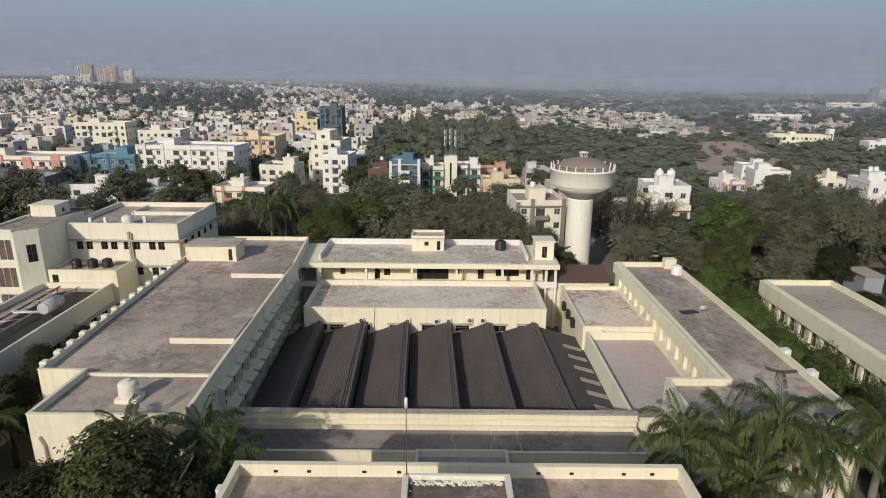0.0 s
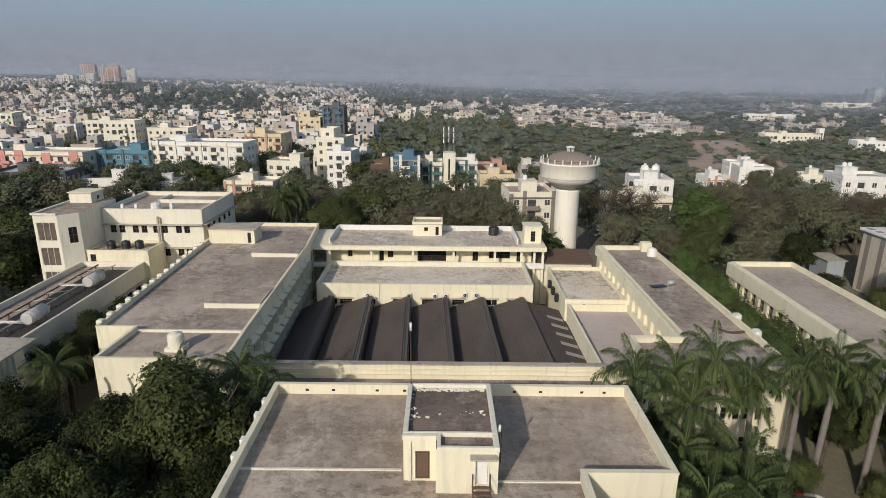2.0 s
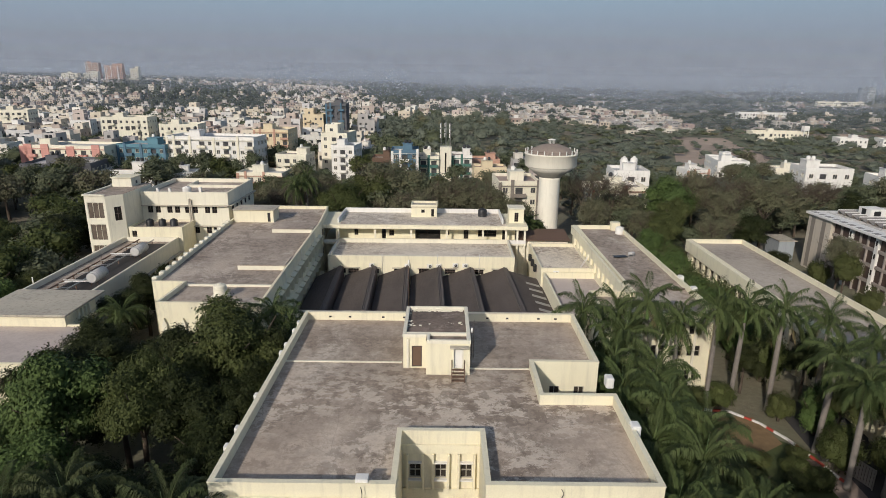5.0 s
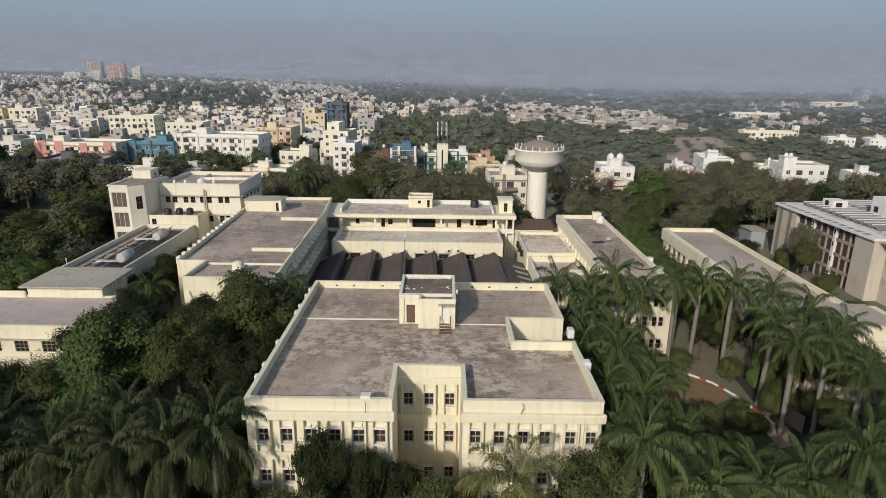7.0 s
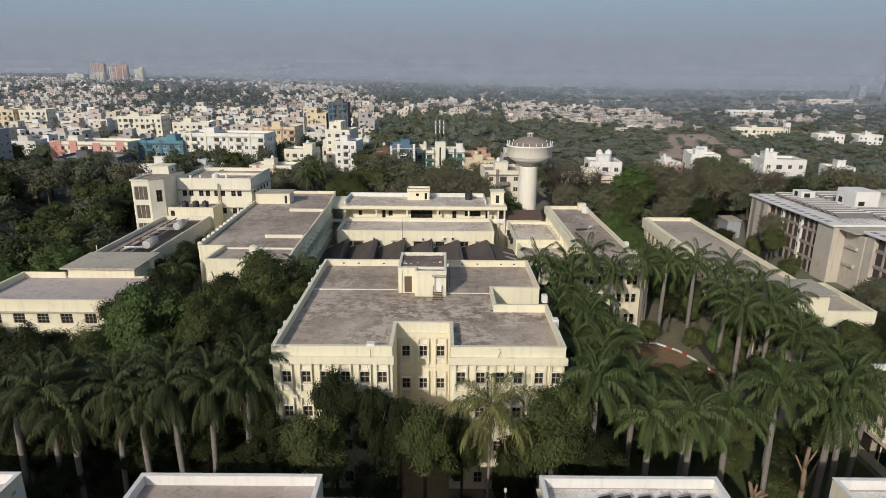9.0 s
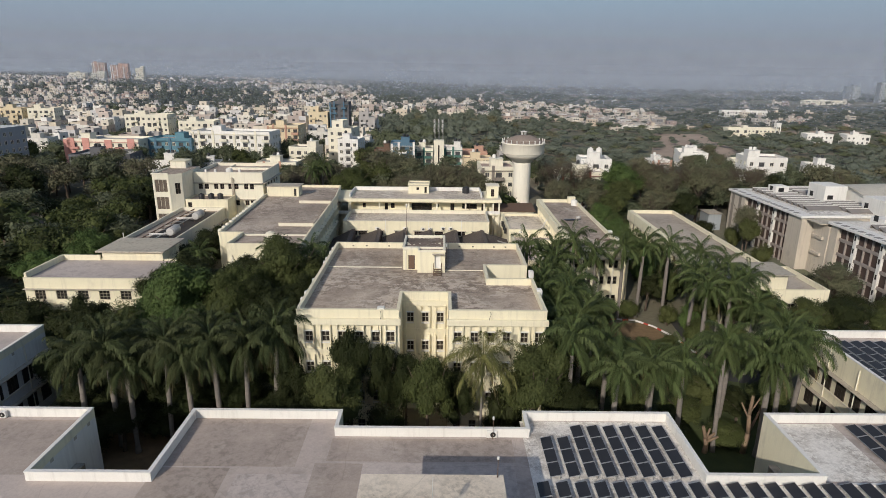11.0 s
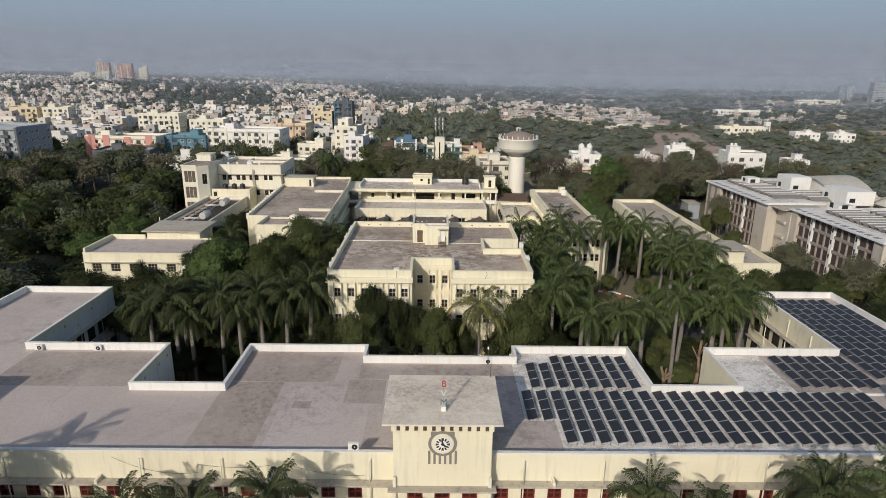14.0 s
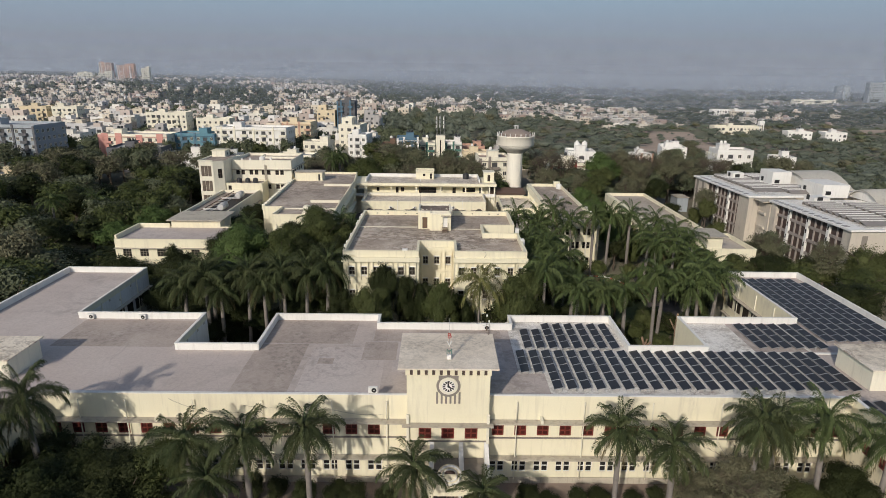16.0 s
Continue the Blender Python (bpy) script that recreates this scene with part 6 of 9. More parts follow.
    for x0, x1, y0, y1, h in ((5, 27, 20, 31, 3.4), (33, 44, 25, 33, 2.4), (46, 60, 26, 33, 2.8)):
        bm = bmesh.new()
        n = 18
        rows_ = []
        for i in range(n + 1):
            t = i / n
            x, z = x0 + (x1 - x0) * t, top + 0.5 + h * math.sin(math.pi * t)
            rows_.append([bm.verts.new(c) for c in ((x, y0, z), (x, y1, z + 0.3), (x, y1, z - 0.05), (x, y0, z - 0.35))])
        for ra, rb in zip(rows_, rows_[1:]):
            for q in range(4):
                bm.faces.new((ra[q], ra[(q + 1) % 4], rb[(q + 1) % 4], rb[q]))
        bm.faces.new(rows_[0][::-1])
        bm.faces.new(rows_[-1])
        part("vault_roof", bm, FUNNEL, o, "grey curved vault roof")
        bm = bmesh.new()
        arc = [(x0 + (x1 - x0) * i / n, top + 0.2 + h * math.sin(math.pi * i / n)) for i in range(n + 1)]
        fr = [bm.verts.new((x, y0 + 0.5, z)) for x, z in arc]
        bk = [bm.verts.new((x, y0 + 0.8, z)) for x, z in arc]
        bm.faces.new(fr)
        bm.faces.new(bk[::-1])
        for i in range(n + 1):
            j = (i + 1) % (n + 1)
            bm.faces.new((fr[i], bk[i], bk[j], fr[j]))
        part("vault_gable", bm, WHITE, o)
        part("vault_wall", boxes((x0 + 1, x1 - 1, y0 + 0.8, y1 - 0.8, top - 0.3, top + 0.7)), GREY_PAINT, o)


BAND = mat("mauve_grey_plaster", plaster((0.33, 0.285, 0.255), (0.27, 0.235, 0.21), (0.14, 0.12, 0.11), 0.4))
mat_screen = mat("brown_timber_screen", simple((0.085, 0.055, 0.045), 0.7, 0, 0.4, 1.5))
modern_block()


# ---- kerbs, fence and garden edges ----
def kerb_row():
    pts = [(29.5, 41.5), (33.5, 41.7), (37.5, 41.2), (40.0, 38.6), (41.6, 35.2), (42.6, 31.2), (43.4, 27.4)]
    k = thing("garden_kerb", "red and white painted garden kerb with short posts", "kerb")
    for i, (a, b) in enumerate(zip(pts, pts[1:])):
        va, vb = Vector(a), Vector(b)
        n = max(2, int((vb - va).length / 0.9))
        for j in range(n):
            p0, p1 = va + (vb - va) * (j / n), va + (vb - va) * ((j + 0.92) / n)
            d = (p1 - p0)
            bm = bmesh.new()
            box(bm, 0, d.length, -0.1, 0.1, 0.0, 0.26)
            ob = part("kerb_stone", bm, RED_BAND if (i * 3 + j) % 5 in (0, 3) else WHITEWASH, k)
            ob.matrix_basis = pose(p0.x, p0.y, 0.04, 0, 0, math.degrees(math.atan2(d.y, d.x)))
    g = thing("metal_gate", "pale blue-grey sliding metal gate by the road", "gate", (45.4, 26.6, 0.05), 108)
    part("gate_frame", bevelled(boxes((0, 5.2, -0.05, 0.05, 0.15, 0.3), (0, 5.2, -0.05, 0.05, 2.2, 2.35), (0, 0.12, -0.05, 0.05, 0, 2.4), (5.08, 5.2, -0.05, 0.05, 0, 2.4)), 0.01), STEEL, g)
    for i in range(16):
        part("slat", boxes((0.18 + i * 0.305, 0.42 + i * 0.305, -0.03, 0.03, 0.3, 2.2)), STEEL, g)


kerb_row()


def parked_car(x, y, turn, paint, label):
    c = thing("car", label, "car", (x, y, 0.06), turn, "parked cars")
    side = [(-2.0, 0.32), (-2.0, 0.78), (-1.85, 0.9), (-1.0, 0.96), (1.15, 0.96), (1.95, 0.84), (2.05, 0.6), (2.02, 0.32)]
    top = [(-1.9, 0.9), (-1.35, 1.42), (0.45, 1.46), (1.2, 0.95)]
    for name, prof, hw, m in (("body", side, 0.84, paint), ("cabin", top, 0.72, GLASS)):
        bm = bmesh.new()
        l_, r_ = ([bm.verts.new((px, sgn * hw, pz)) for px, pz in prof] for sgn in (-1, 1))
        bm.faces.new(l_)
        bm.faces.new(r_[::-1])
        for i in range(len(prof)):
            j = (i + 1) % len(prof)
            bm.faces.new((l_[j], l_[i], r_[i], r_[j]))
        part(name, bevelled(bm, 0.05), m, c)
    part("roof_panel", bevelled(boxes((-1.3, 0.42, -0.7, 0.7, 1.43, 1.49)), 0.02), paint, c)
    for wx in (-1.25, 1.3):
        for wy in (-0.85, 0.85):
            bm = bmesh.new()
            tube(bm, (wx, wy - 0.1, 0.3), (wx, wy + 0.1, 0.3), 0.3, 0.3, 14)
            w = part("wheel", bm, BLACK, c)
            bm = bmesh.new()
            tube(bm, (wx, wy - 0.12, 0.3), (wx, wy + 0.12, 0.3), 0.16, 0.16, 10)
            part("rim", bm, STEEL, w)
    for sy in (-0.6, 0.6):
        part("headlight", boxes((1.98, 2.06, sy - 0.16, sy + 0.16, 0.62, 0.76)), DIAL, c)
    return c


parked_car(48.6, 133.0, 20, WHITEWASH, "small white car parked beside the campus trees")
parked_car(73.6, 112.0, 65, WHITEWASH, "white hatchback parked by the modern block")
parked_car(70.4, 117.0, 70, STEEL, "silver car parked by the modern block")
parked_car(75.6, 107.4, 60, STEEL, "grey car parked beside the shed")
shed = thing("lean_to_shed", "plain grey lean-to shed beside the modern block", "shed")
part("wall", bevelled(boxes((78.0, 81.6, 106.4, 112.0, 0, 4.6)), 0.04), GREYBLUE, shed)
part("roof", bevelled(boxes((77.7, 81.9, 106.1, 112.3, 4.6, 4.75)), 0.03), CHAJJA, shed)

# ---- trees ----
RNG = np.random.default_rng(7)


def mesh_from(name, verts, faces, materials, mi=None):
    me = bpy.data.meshes.new(name)
    me.from_pydata(verts, [], faces)
    for m in materials:
        me.materials.append(m)
    if mi is not None:
        me.polygons.foreach_set("material_index", mi)
    me.update()
    return me


ICO = bmesh.new()
bmesh.ops.create_icosphere(ICO, subdivisions=2, radius=1.0)
ICO_V = np.array([v.co[:] for v in ICO.verts])
ICO_F = [[v.index for v in f.verts] for f in ICO.faces]
ICO.free()
ICO = bmesh.new()
bmesh.ops.create_icosphere(ICO, subdivisions=1, radius=1.0)
ICO1_V = np.array([v.co[:] for v in ICO.verts])
ICO1_F = [[v.index for v in f.verts] for f in ICO.faces]
ICO.free()


def leaf_cloud(rng, lobes, count, size, droop=0.0, core=0.78, loose=0.34):
    """Sprays of small leaves over several lobes (x, y, z, rx, rz) with a ragged core: vertices and faces."""
    L = np.array(lobes, float)
    area = L[:, 3] * (L[:, 3] + L[:, 4])
    sprays = max(1, count // 7)
    at = rng.choice(len(L), sprays, p=area / area.sum())
    d = rng.normal(size=(sprays, 3))
    d[:, 2] = np.where(d[:, 2] < -0.55, -d[:, 2], d[:, 2])
    d /= np.linalg.norm(d, axis=1)[:, None]
    rad = np.stack([L[at, 3], L[at, 3], L[at, 4]], 1)
    lump = np.array([noise.noise(Vector(v)) + 0.6 * noise.noise(Vector(v) * 2.3) for v in (d * 2.6 + at[:, None] * 3.1)])
    k = 0.74 + 0.30 * rng.uniform(0, 1, sprays) ** 0.8 + 0.34 * lump
    centre = L[at, :3] + d * rad * k[:, None]
    pick = np.repeat(np.arange(sprays), 7)
    count = len(pick)
    pos = centre[pick] + rng.normal(size=(count, 3)) * (size * 1.9) * (1.0, 1.0, 0.55)
    nrm = d[pick] + (0, 0, 0.35) + rng.normal(size=(count, 3)) * loose
    nrm /= np.linalg.norm(nrm, axis=1)[:, None]
    t = np.cross(nrm, rng.normal(size=(count, 3)))
    t /= np.linalg.norm(t, axis=1)[:, None] + 1e-6
    b = np.cross(nrm, t)
    s = (size * rng.uniform(0.6, 1.35, count))[:, None]
    leaf_ = np.stack([pos - t * s, pos + t * s * 0.3 - b * s * 0.55, pos + t * s * 1.1, pos + t * s * 0.3 + b * s * 0.55], 1)
    leaf_[:, :, 2] -= droop * rng.uniform(0, 1, (count, 1))
    verts = leaf_.reshape(-1, 3).tolist()
    faces = np.arange(count * 4).reshape(-1, 4).tolist()
    if core:
        for l in L:
            base = len(verts)
            bump_ = np.array([0.22 * noise.noise(Vector(v) * 2.2 + Vector(l[:3])) for v in ICO_V])
            vv = l[:3] + ICO_V * np.array([l[3], l[3], l[4]]) * (core + bump_)[:, None]
            verts += vv.tolist()
            faces += [[i + base for i in f] for f in ICO_F]
    return verts, faces


def trunk_bm(rng, h, r, crown_r, limbs=5, twigs=0):
    bm = bmesh.new()
    lean = Vector((rng.uniform(-0.3, 0.3), rng.uniform(-0.3, 0.3), h * 0.45))
    tube(bm, (0, 0, -0.1), lean * 0.5, r, r * 0.8, 8)
    tube(bm, lean * 0.5, lean, r * 0.8, r * 0.62, 8)
    for i in range(limbs):
        a = 2 * math.pi * i / limbs + rng.uniform(-0.4, 0.4)
        mid = lean + Vector((math.cos(a) * crown_r * 0.35, math.sin(a) * crown_r * 0.35, h * rng.uniform(0.14, 0.24)))
        end = lean + Vector((math.cos(a) * crown_r * 0.75, math.sin(a) * crown_r * 0.75, h * rng.uniform(0.28, 0.46)))
        tube(bm, lean * 0.95, mid, r * 0.42, r * 0.28, 6)
        tube(bm, mid, end, r * 0.28, r * 0.08, 6)
        for k in range(twigs):
            t = rng.uniform(0.1, 1.0)
            p = mid.lerp(end, t)
            q = p + Vector((rng.normal() * crown_r * 0.26, rng.normal() * crown_r * 0.26, h * rng.uniform(0.04, 0.2)))
            tube(bm, p, q, r * 0.12, r * 0.03, 4, False)
            for m in range(3):
                e = p.lerp(q, rng.uniform(0.4, 1.0))
                tube(bm, e, e + Vector((rng.normal() * crown_r * 0.14, rng.normal() * crown_r * 0.14, h * rng.uniform(0.0, 0.10))), r * 0.05, r * 0.02, 3, False)
    return bm


def bush_lobes(rng, h, r, n):
    lobes = [(0, 0, h * 0.45, r * 0.75, h * 0.46)]
    for i in range(n):
        a = 2 * math.pi * i / n + rng.uniform(-0.3, 0.3)
        rr = r * rng.uniform(0.36, 0.52)
        lobes.append((math.cos(a) * r * 0.52, math.sin(a) * r * 0.52, h * rng.uniform(0.26, 0.66), rr, h * rng.uniform(0.2, 0.32)))
    return lobes


def tree_lobes(rng, h, r, n, flat=0.75):
    """Clumps of foliage of unequal size, some standing out at the rim."""
    lobes = [(0, 0, h * 0.68, r * 0.62, r * 0.55 * flat + 0.6)]
    for i in range(n):
        a = 2 * math.pi * i / n + rng.uniform(-0.4, 0.4)
        q = rng.uniform(0.40, 0.72)
        rr = r * rng.uniform(0.26, 0.46)
        lobes.append((math.cos(a) * r * q, math.sin(a) * r * q, h * rng.uniform(0.46, 0.80), rr, rr * rng.uniform(0.65, 0.95)))
    for i in range(max(2, n // 2)):
        a, q, rr = rng.uniform(0, 6.28), rng.uniform(0.1, 0.5), r * rng.uniform(0.2, 0.34)
        lobes.append((math.cos(a) * r * q, math.sin(a) * r * q, h * rng.uniform(0.82, 0.97) - rr * 0.4, rr, rr * 0.8))
    return lobes


TREES = {}


def tree_template(kind, seed, h, r, lobes, leaves, size, material, label, core=0.78, bushy=False, twigs=0):
    rng = np.random.default_rng(seed)
    t = thing("tree", label, "tree")
    part("trunk", trunk_bm(rng, h, 0.22 + r * 0.035, r, 5 if not twigs else 8, twigs), BARK, t)
    v, f = leaf_cloud(rng, (bush_lobes if bushy else tree_lobes)(rng, h, r, lobes), leaves, size, 0.0, core)
    me = mesh_from("crown", v, f, [material])
    share("crown", me, t, Matrix())
    TREES.setdefault(kind, []).append((t, h, r))
    return t


def dig_out(t):
    """Takes a template's own first copy out of the scene."""
    for o in (*t.children_recursive, t):
        bpy.data.objects.remove(o)


NEAR_DARK = "dense dark green tree with a heavy rounded crown"
for s in range(4):
    tree_template("dark", 10 + s, 10.0, 4.2, 9, 19000, 0.115, LEAF_DARK, NEAR_DARK, 0.70)
for s in range(3):
    tree_template("mid", 20 + s, 9.5, 4.0, 9, 19000, 0.110, LEAF_MID, "leafy green tree with a lumpy crown", 0.70)
for s in range(2):
    tree_template("bright", 30 + s, 9.0, 4.0, 10, 16000, 0.13, LEAF_BRIGHT, "bright green leafy tree", 0.66)
for s in range(3):
    tree_template("brown", 40 + s, 13.0, 6.0, 13, 15000, 0.15, LEAF_BROWN, "half-bare tree with thin brownish foliage", 0, False, 16)
for s in range(2):
    tree_template("bare", 45 + s, 13.0, 6.0, 9, 1500, 0.14, LEAF_BROWN, "almost leafless tree with grey twigs", 0, False, 26)
for s in range(3):
    tree_template("far_dark", 50 + s, 11.0, 5.0, 8, 2600, 0.30, LEAF_DARK, "dark green tree in the grove", 0.66)
for s in range(3):
    tree_template("far_mid", 60 + s, 11.0, 5.0, 8, 2600, 0.30, LEAF_MID, "green tree in the grove", 0.66)
for s in range(2):
    tree_template("far_brown", 70 + s, 11.0, 5.2, 10, 2800, 0.28, LEAF_BROWN, "dry brownish tree in the grove", 0, False, 5)
for s in range(3):
    tree_template("far_olive", 75 + s, 11.0, 5.0, 9, 2600, 0.28, LEAF_OLIVE, "dusty olive-green tree in the belt", 0.5)

for s in range(2):
    tree_template("bush", 90 + s, 6.0, 3.4, 8, 9500, 0.115, LEAF_DARK, "dense dark green shrub reaching to the ground", 0.72, True)
for s in range(2):
    tree_template("far_bush", 120 + s, 8.0, 5.2, 8, 2200, 0.32, LEAF_DARK if s else LEAF_MID, "tangled dark undergrowth in the grove", 0.72, True)
for s in range(2):
    tree_template("green_bush", 94 + s, 6.0, 3.4, 8, 9500, 0.12, LEAF_BRIGHT, "bright green shrub reaching to the ground", 0.72, True)
for s in range(2):
    tree_template("mid_bush", 97 + s, 6.0, 3.4, 8, 9500, 0.115, LEAF_MID, "leafy green shrub reaching to the ground", 0.72, True)

PLANTED = []


def plant(kind, x, y, top, r, group="campus trees", z=0.0):
    t, h0, r0 = TREES[kind][int(RNG.integers(len(TREES[kind])))]
    m = pose(x, y, z, 0, 0, float(RNG.uniform(0, 360))) @ Matrix.Diagonal((r / r0, r / r0, top / h0, 1))
    c = copy_thing(t, m)
    tagged(c, group=group)
    PLANTED.append((x, y, r))
    return c


LOOSE = {}


def scatter(kind, x, y, top, r, name, label):
    """A tree that joins a wood whose stems nobody could count."""
    t, h0, r0 = TREES[kind][int(RNG.integers(len(TREES[kind])))]
    m = np.array(pose(x, y, 0.0, 0, 0, float(RNG.uniform(0, 360))) @ Matrix.Diagonal((r / r0, r / r0, top / h0, 1)))
    for o in t.children:
        me = o.data
        key = (name, label, me.materials[0].name)
        vs, fs, n = LOOSE.setdefault(key, ([], [], [0]))
        co = np.empty(len(me.vertices) * 3)
        me.vertices.foreach_get("co", co)
        vs.append(co.reshape(-1, 3) @ m[:3, :3].T + m[:3, 3])
        fs.extend([[i + n[0] for i in p.vertices] for p in me.polygons])
        n[0] += len(me.vertices)


def settle():
    for (name, label, material), (vs, fs, n) in LOOSE.items():
        me = mesh_from(name, np.concatenate(vs).tolist(), fs, [bpy.data.materials[material]])
        tagged(new(name, me), label, "trees", "", "stuff")


# before the main block
for row in (("mid", -7.8, 0.4, 12.2, 3.1), ("dark", -11.6, 0.8, 8.2, 2.6), ("dark", -6.8, 4.0, 14.4, 2.4), ("dark", -3.2, 4.2, 13.4, 2.1), ("bush", -2.8, 0.8, 7.6, 2.6), ("mid", 1.95, 0.8, 13.8, 2.9), ("dark", -0.6, 4.0, 12.2, 2.1),
            ("dark", 5.4, 3.6, 10.2, 2.3), ("mid", 13.4, 1.0, 14.2, 3.9), ("bush", 10.4, 2.8, 9.0, 2.4), ("dark", 17.8, 1.4, 9.6, 2.8), ("dark", -14.2, 0.4, 8.8, 2.8), ("bush", 5.4, -1.0, 4.6, 2.4), ("mid_bush", -4.8, -1.6, 5.4, 2.4), ("bush", -8.8, -2.0, 5.0, 2.8), ("bush", 16.0, -2.2, 5.6, 3.0), ("dark", -12.6, 3.2, 11.2, 2.2)):
    plant(*row)
# left garden, between the wing and the near block
for row in (("bright", -35.6, 25.0, 15.4, 5.0), ("bright", -33.0, 19.0, 10.6, 4.2), ("mid", -27.2, 25.0, 14.6, 4.0), ("dark", -31.2, 29.0, 11.6, 4.0), ("mid", -21.9, 36.0, 16.8, 6.2),
            ("dark", -27.4, 36.0, 13.6, 4.4), ("dark", -39.6, 30.5, 13.0, 4.4), ("dark", -38.8, 39.5, 12.2, 4.2), ("dark", -15.6, 31.0, 12.4, 3.2), ("dark", -16.2, 24.5, 12.2, 3.2), ("dark", -15.8, 16.5, 11.2, 3.0), ("dark", -30.0, 9.5, 8.6, 3.8), ("dark", -20.4, 6.4, 7.6, 3.2), ("dark", -37.4, 5.2, 7.2, 3.4), ("dark", -26.0, 5.0, 6.6, 3.2), ("dark", -32.4, 2.4, 5.4, 2.8), ("dark", -43.8, 11.0, 8.4, 3.6), ("dark", -42.4, 16.0, 13.4, 3.6), ("dark", -17.2, 37.5, 13.0, 4.0), ("dark", -22.5, 26.5, 12.8, 4.4), ("dark", -18.8, 21.0, 11.8, 4.0), ("dark", -17.6, 29.5, 12.0, 3.8),
            ("dark", -36.5, 36.5, 11.8, 4.4), ("dark", -31.5, 41.5, 10.6, 4.0), ("dark", -28.5, 15.0, 10.5, 4.4), ("dark", -22.0, 13.0, 11.0, 4.2), ("dark", -36.2, 12.5, 9.6, 4.4),
            ("dark", -42.2, 17.5, 9.2, 4.2), ("mid", -17.4, 11.2, 9.8, 3.4), ("dark", -44.4, 62.0, 10.4, 3.4), ("dark", -44.4, 70.0, 9.6, 3.2), ("dark", -44.2, 55.0, 10.8, 3.6), ("dark", -43.6, 78.0, 7.5, 3.0)):
    plant(*row)
# grove beyond the left blocks
for row in (("bright", -67.0, 58.0, 10.8, 4.6), ("bright", -72.0, 50.0, 8.8, 4.4), ("mid", -64.5, 66.0, 9.2, 3.8), ("dark", -78.0, 60.0, 11.2, 5.0), ("mid", -86.0, 88.0, 11.5, 5.2),
            ("dark", -92.0, 70.0, 12.5, 5.6), ("dark", -72.0, 74.0, 10.8, 4.8), ("dark", -76.0, 92.0, 12.2, 5.2), ("dark", -84.0, 46.0, 11.0, 5.0)):
    plant(*row)
for i in range(70):
    x, y = float(RNG.uniform(-175, -72)), float(RNG.uniform(28, 190))
    if x > -95 and y < 100 and RNG.random() < 0.5:
        continue
    scatter(("far_olive", "far_mid", "far_dark", "far_brown")[int(RNG.integers(4))], x, y, float(RNG.uniform(9, 14)), float(RNG.uniform(4.5, 7)), "grove", "dense dark grove of mixed trees")
for i in range(44):
    scatter(("far_olive", "far_mid")[int(RNG.integers(2))], float(RNG.uniform(-135, -66)), float(RNG.uniform(-22, 36)), float(RNG.uniform(8, 12)), float(RNG.uniform(5, 7)), "grove", "dense dark grove of mixed trees")
for i in range(60):
    x, y = float(RNG.uniform(-140, -66)), float(RNG.uniform(-18, 125))
    if 22 < y < 90 and x > -70:
        continue
    scatter("far_bush", x, y, float(RNG.uniform(5, 8.5)), float(RNG.uniform(4.5, 6.5)), "undergrowth", "tangled dark undergrowth below the grove")
for i in range(16):
    scatter(("far_bush", "far_mid", "far_olive", "far_mid")[i % 4], float(RNG.uniform(-84, -68)), float(RNG.uniform(52, 118)), float(RNG.uniform(9, 13)), float(RNG.uniform(4.5, 6)), "grove", "dense dark grove of mixed trees")
# belt behind the rear block
for row in (("brown", -12.0, 130.0, 18.6, 10.5), ("far_olive", -14.5, 127.0, 17.4, 7.6), ("far_olive", -7.0, 128.0, 17.0, 7.2), ("far_olive", 5.5, 122.0, 14.6, 5.6), ("far_olive", 12.5, 121.0, 13.8, 5.2), ("mid", -22.5, 117.0, 15.6, 6.6), ("brown", -27.0, 123.0, 14.5, 6.5), ("brown", -4.5, 114.0, 14.2, 6.2), ("brown", 3.6, 118.0, 16.4, 6.4),
            ("brown", 11.8, 116.0, 15.0, 5.8), ("brown", 18.6, 113.0, 12.2, 4.6), ("bare", -35.5, 117.0, 13.8, 6.4), ("bare", -41.0, 113.0, 12.0, 5.4), ("mid", -17.0, 125.0, 16.2, 6.8), ("dark", -31.0, 110.5, 10.2, 4.4),
            ("brown", -42.5, 124.0, 13.0, 5.5), ("mid", -38.0, 112.0, 10.5, 4.0), ("brown", 8.0, 126.0, 15.2, 6.0), ("mid", 22.0, 105.0, 9.8, 3.4), ("dark", 20.5, 116.5, 9.0, 3.2)):
    plant(*row)
# right of the water tower and behind the right wings
for row in (("brown", 35.5, 108.0, 13.6, 4.0), ("bare", 37.0, 121.0, 18.0, 6.4), ("bare", 45.0, 128.0, 15.0, 5.6), ("bright", 57.0, 118.0, 17.0, 6.8), ("mid", 53.0, 108.0, 13.6, 4.8), ("brown", 66.5, 112.0, 15.6, 5.4), ("bare", 70.5, 118.0, 17.4, 6.2), ("brown", 63.0, 120.0, 18.2, 5.2),
            ("brown", 77.5, 114.0, 17.8, 6.0), ("brown", 60.5, 101.5, 11.2, 4.4), ("mid", 48.5, 100.0, 11.0, 4.2), ("bright", 44.2, 96.0, 9.4, 3.6), ("dark", 70.0, 104.0, 11.4, 4.4),
            ("brown", 88.0, 124.0, 14.8, 6.6), ("bare", 98.0, 128.0, 15.0, 6.2), ("mid", 84.0, 134.0, 13.0, 5.4), ("dark", 106.0, 122.0, 13.0, 5.8), ("brown", 48.6, 112.0, 10.2, 4.0), ("bright", 44.0, 88.5, 7.2, 2.8)):
    plant(*row)
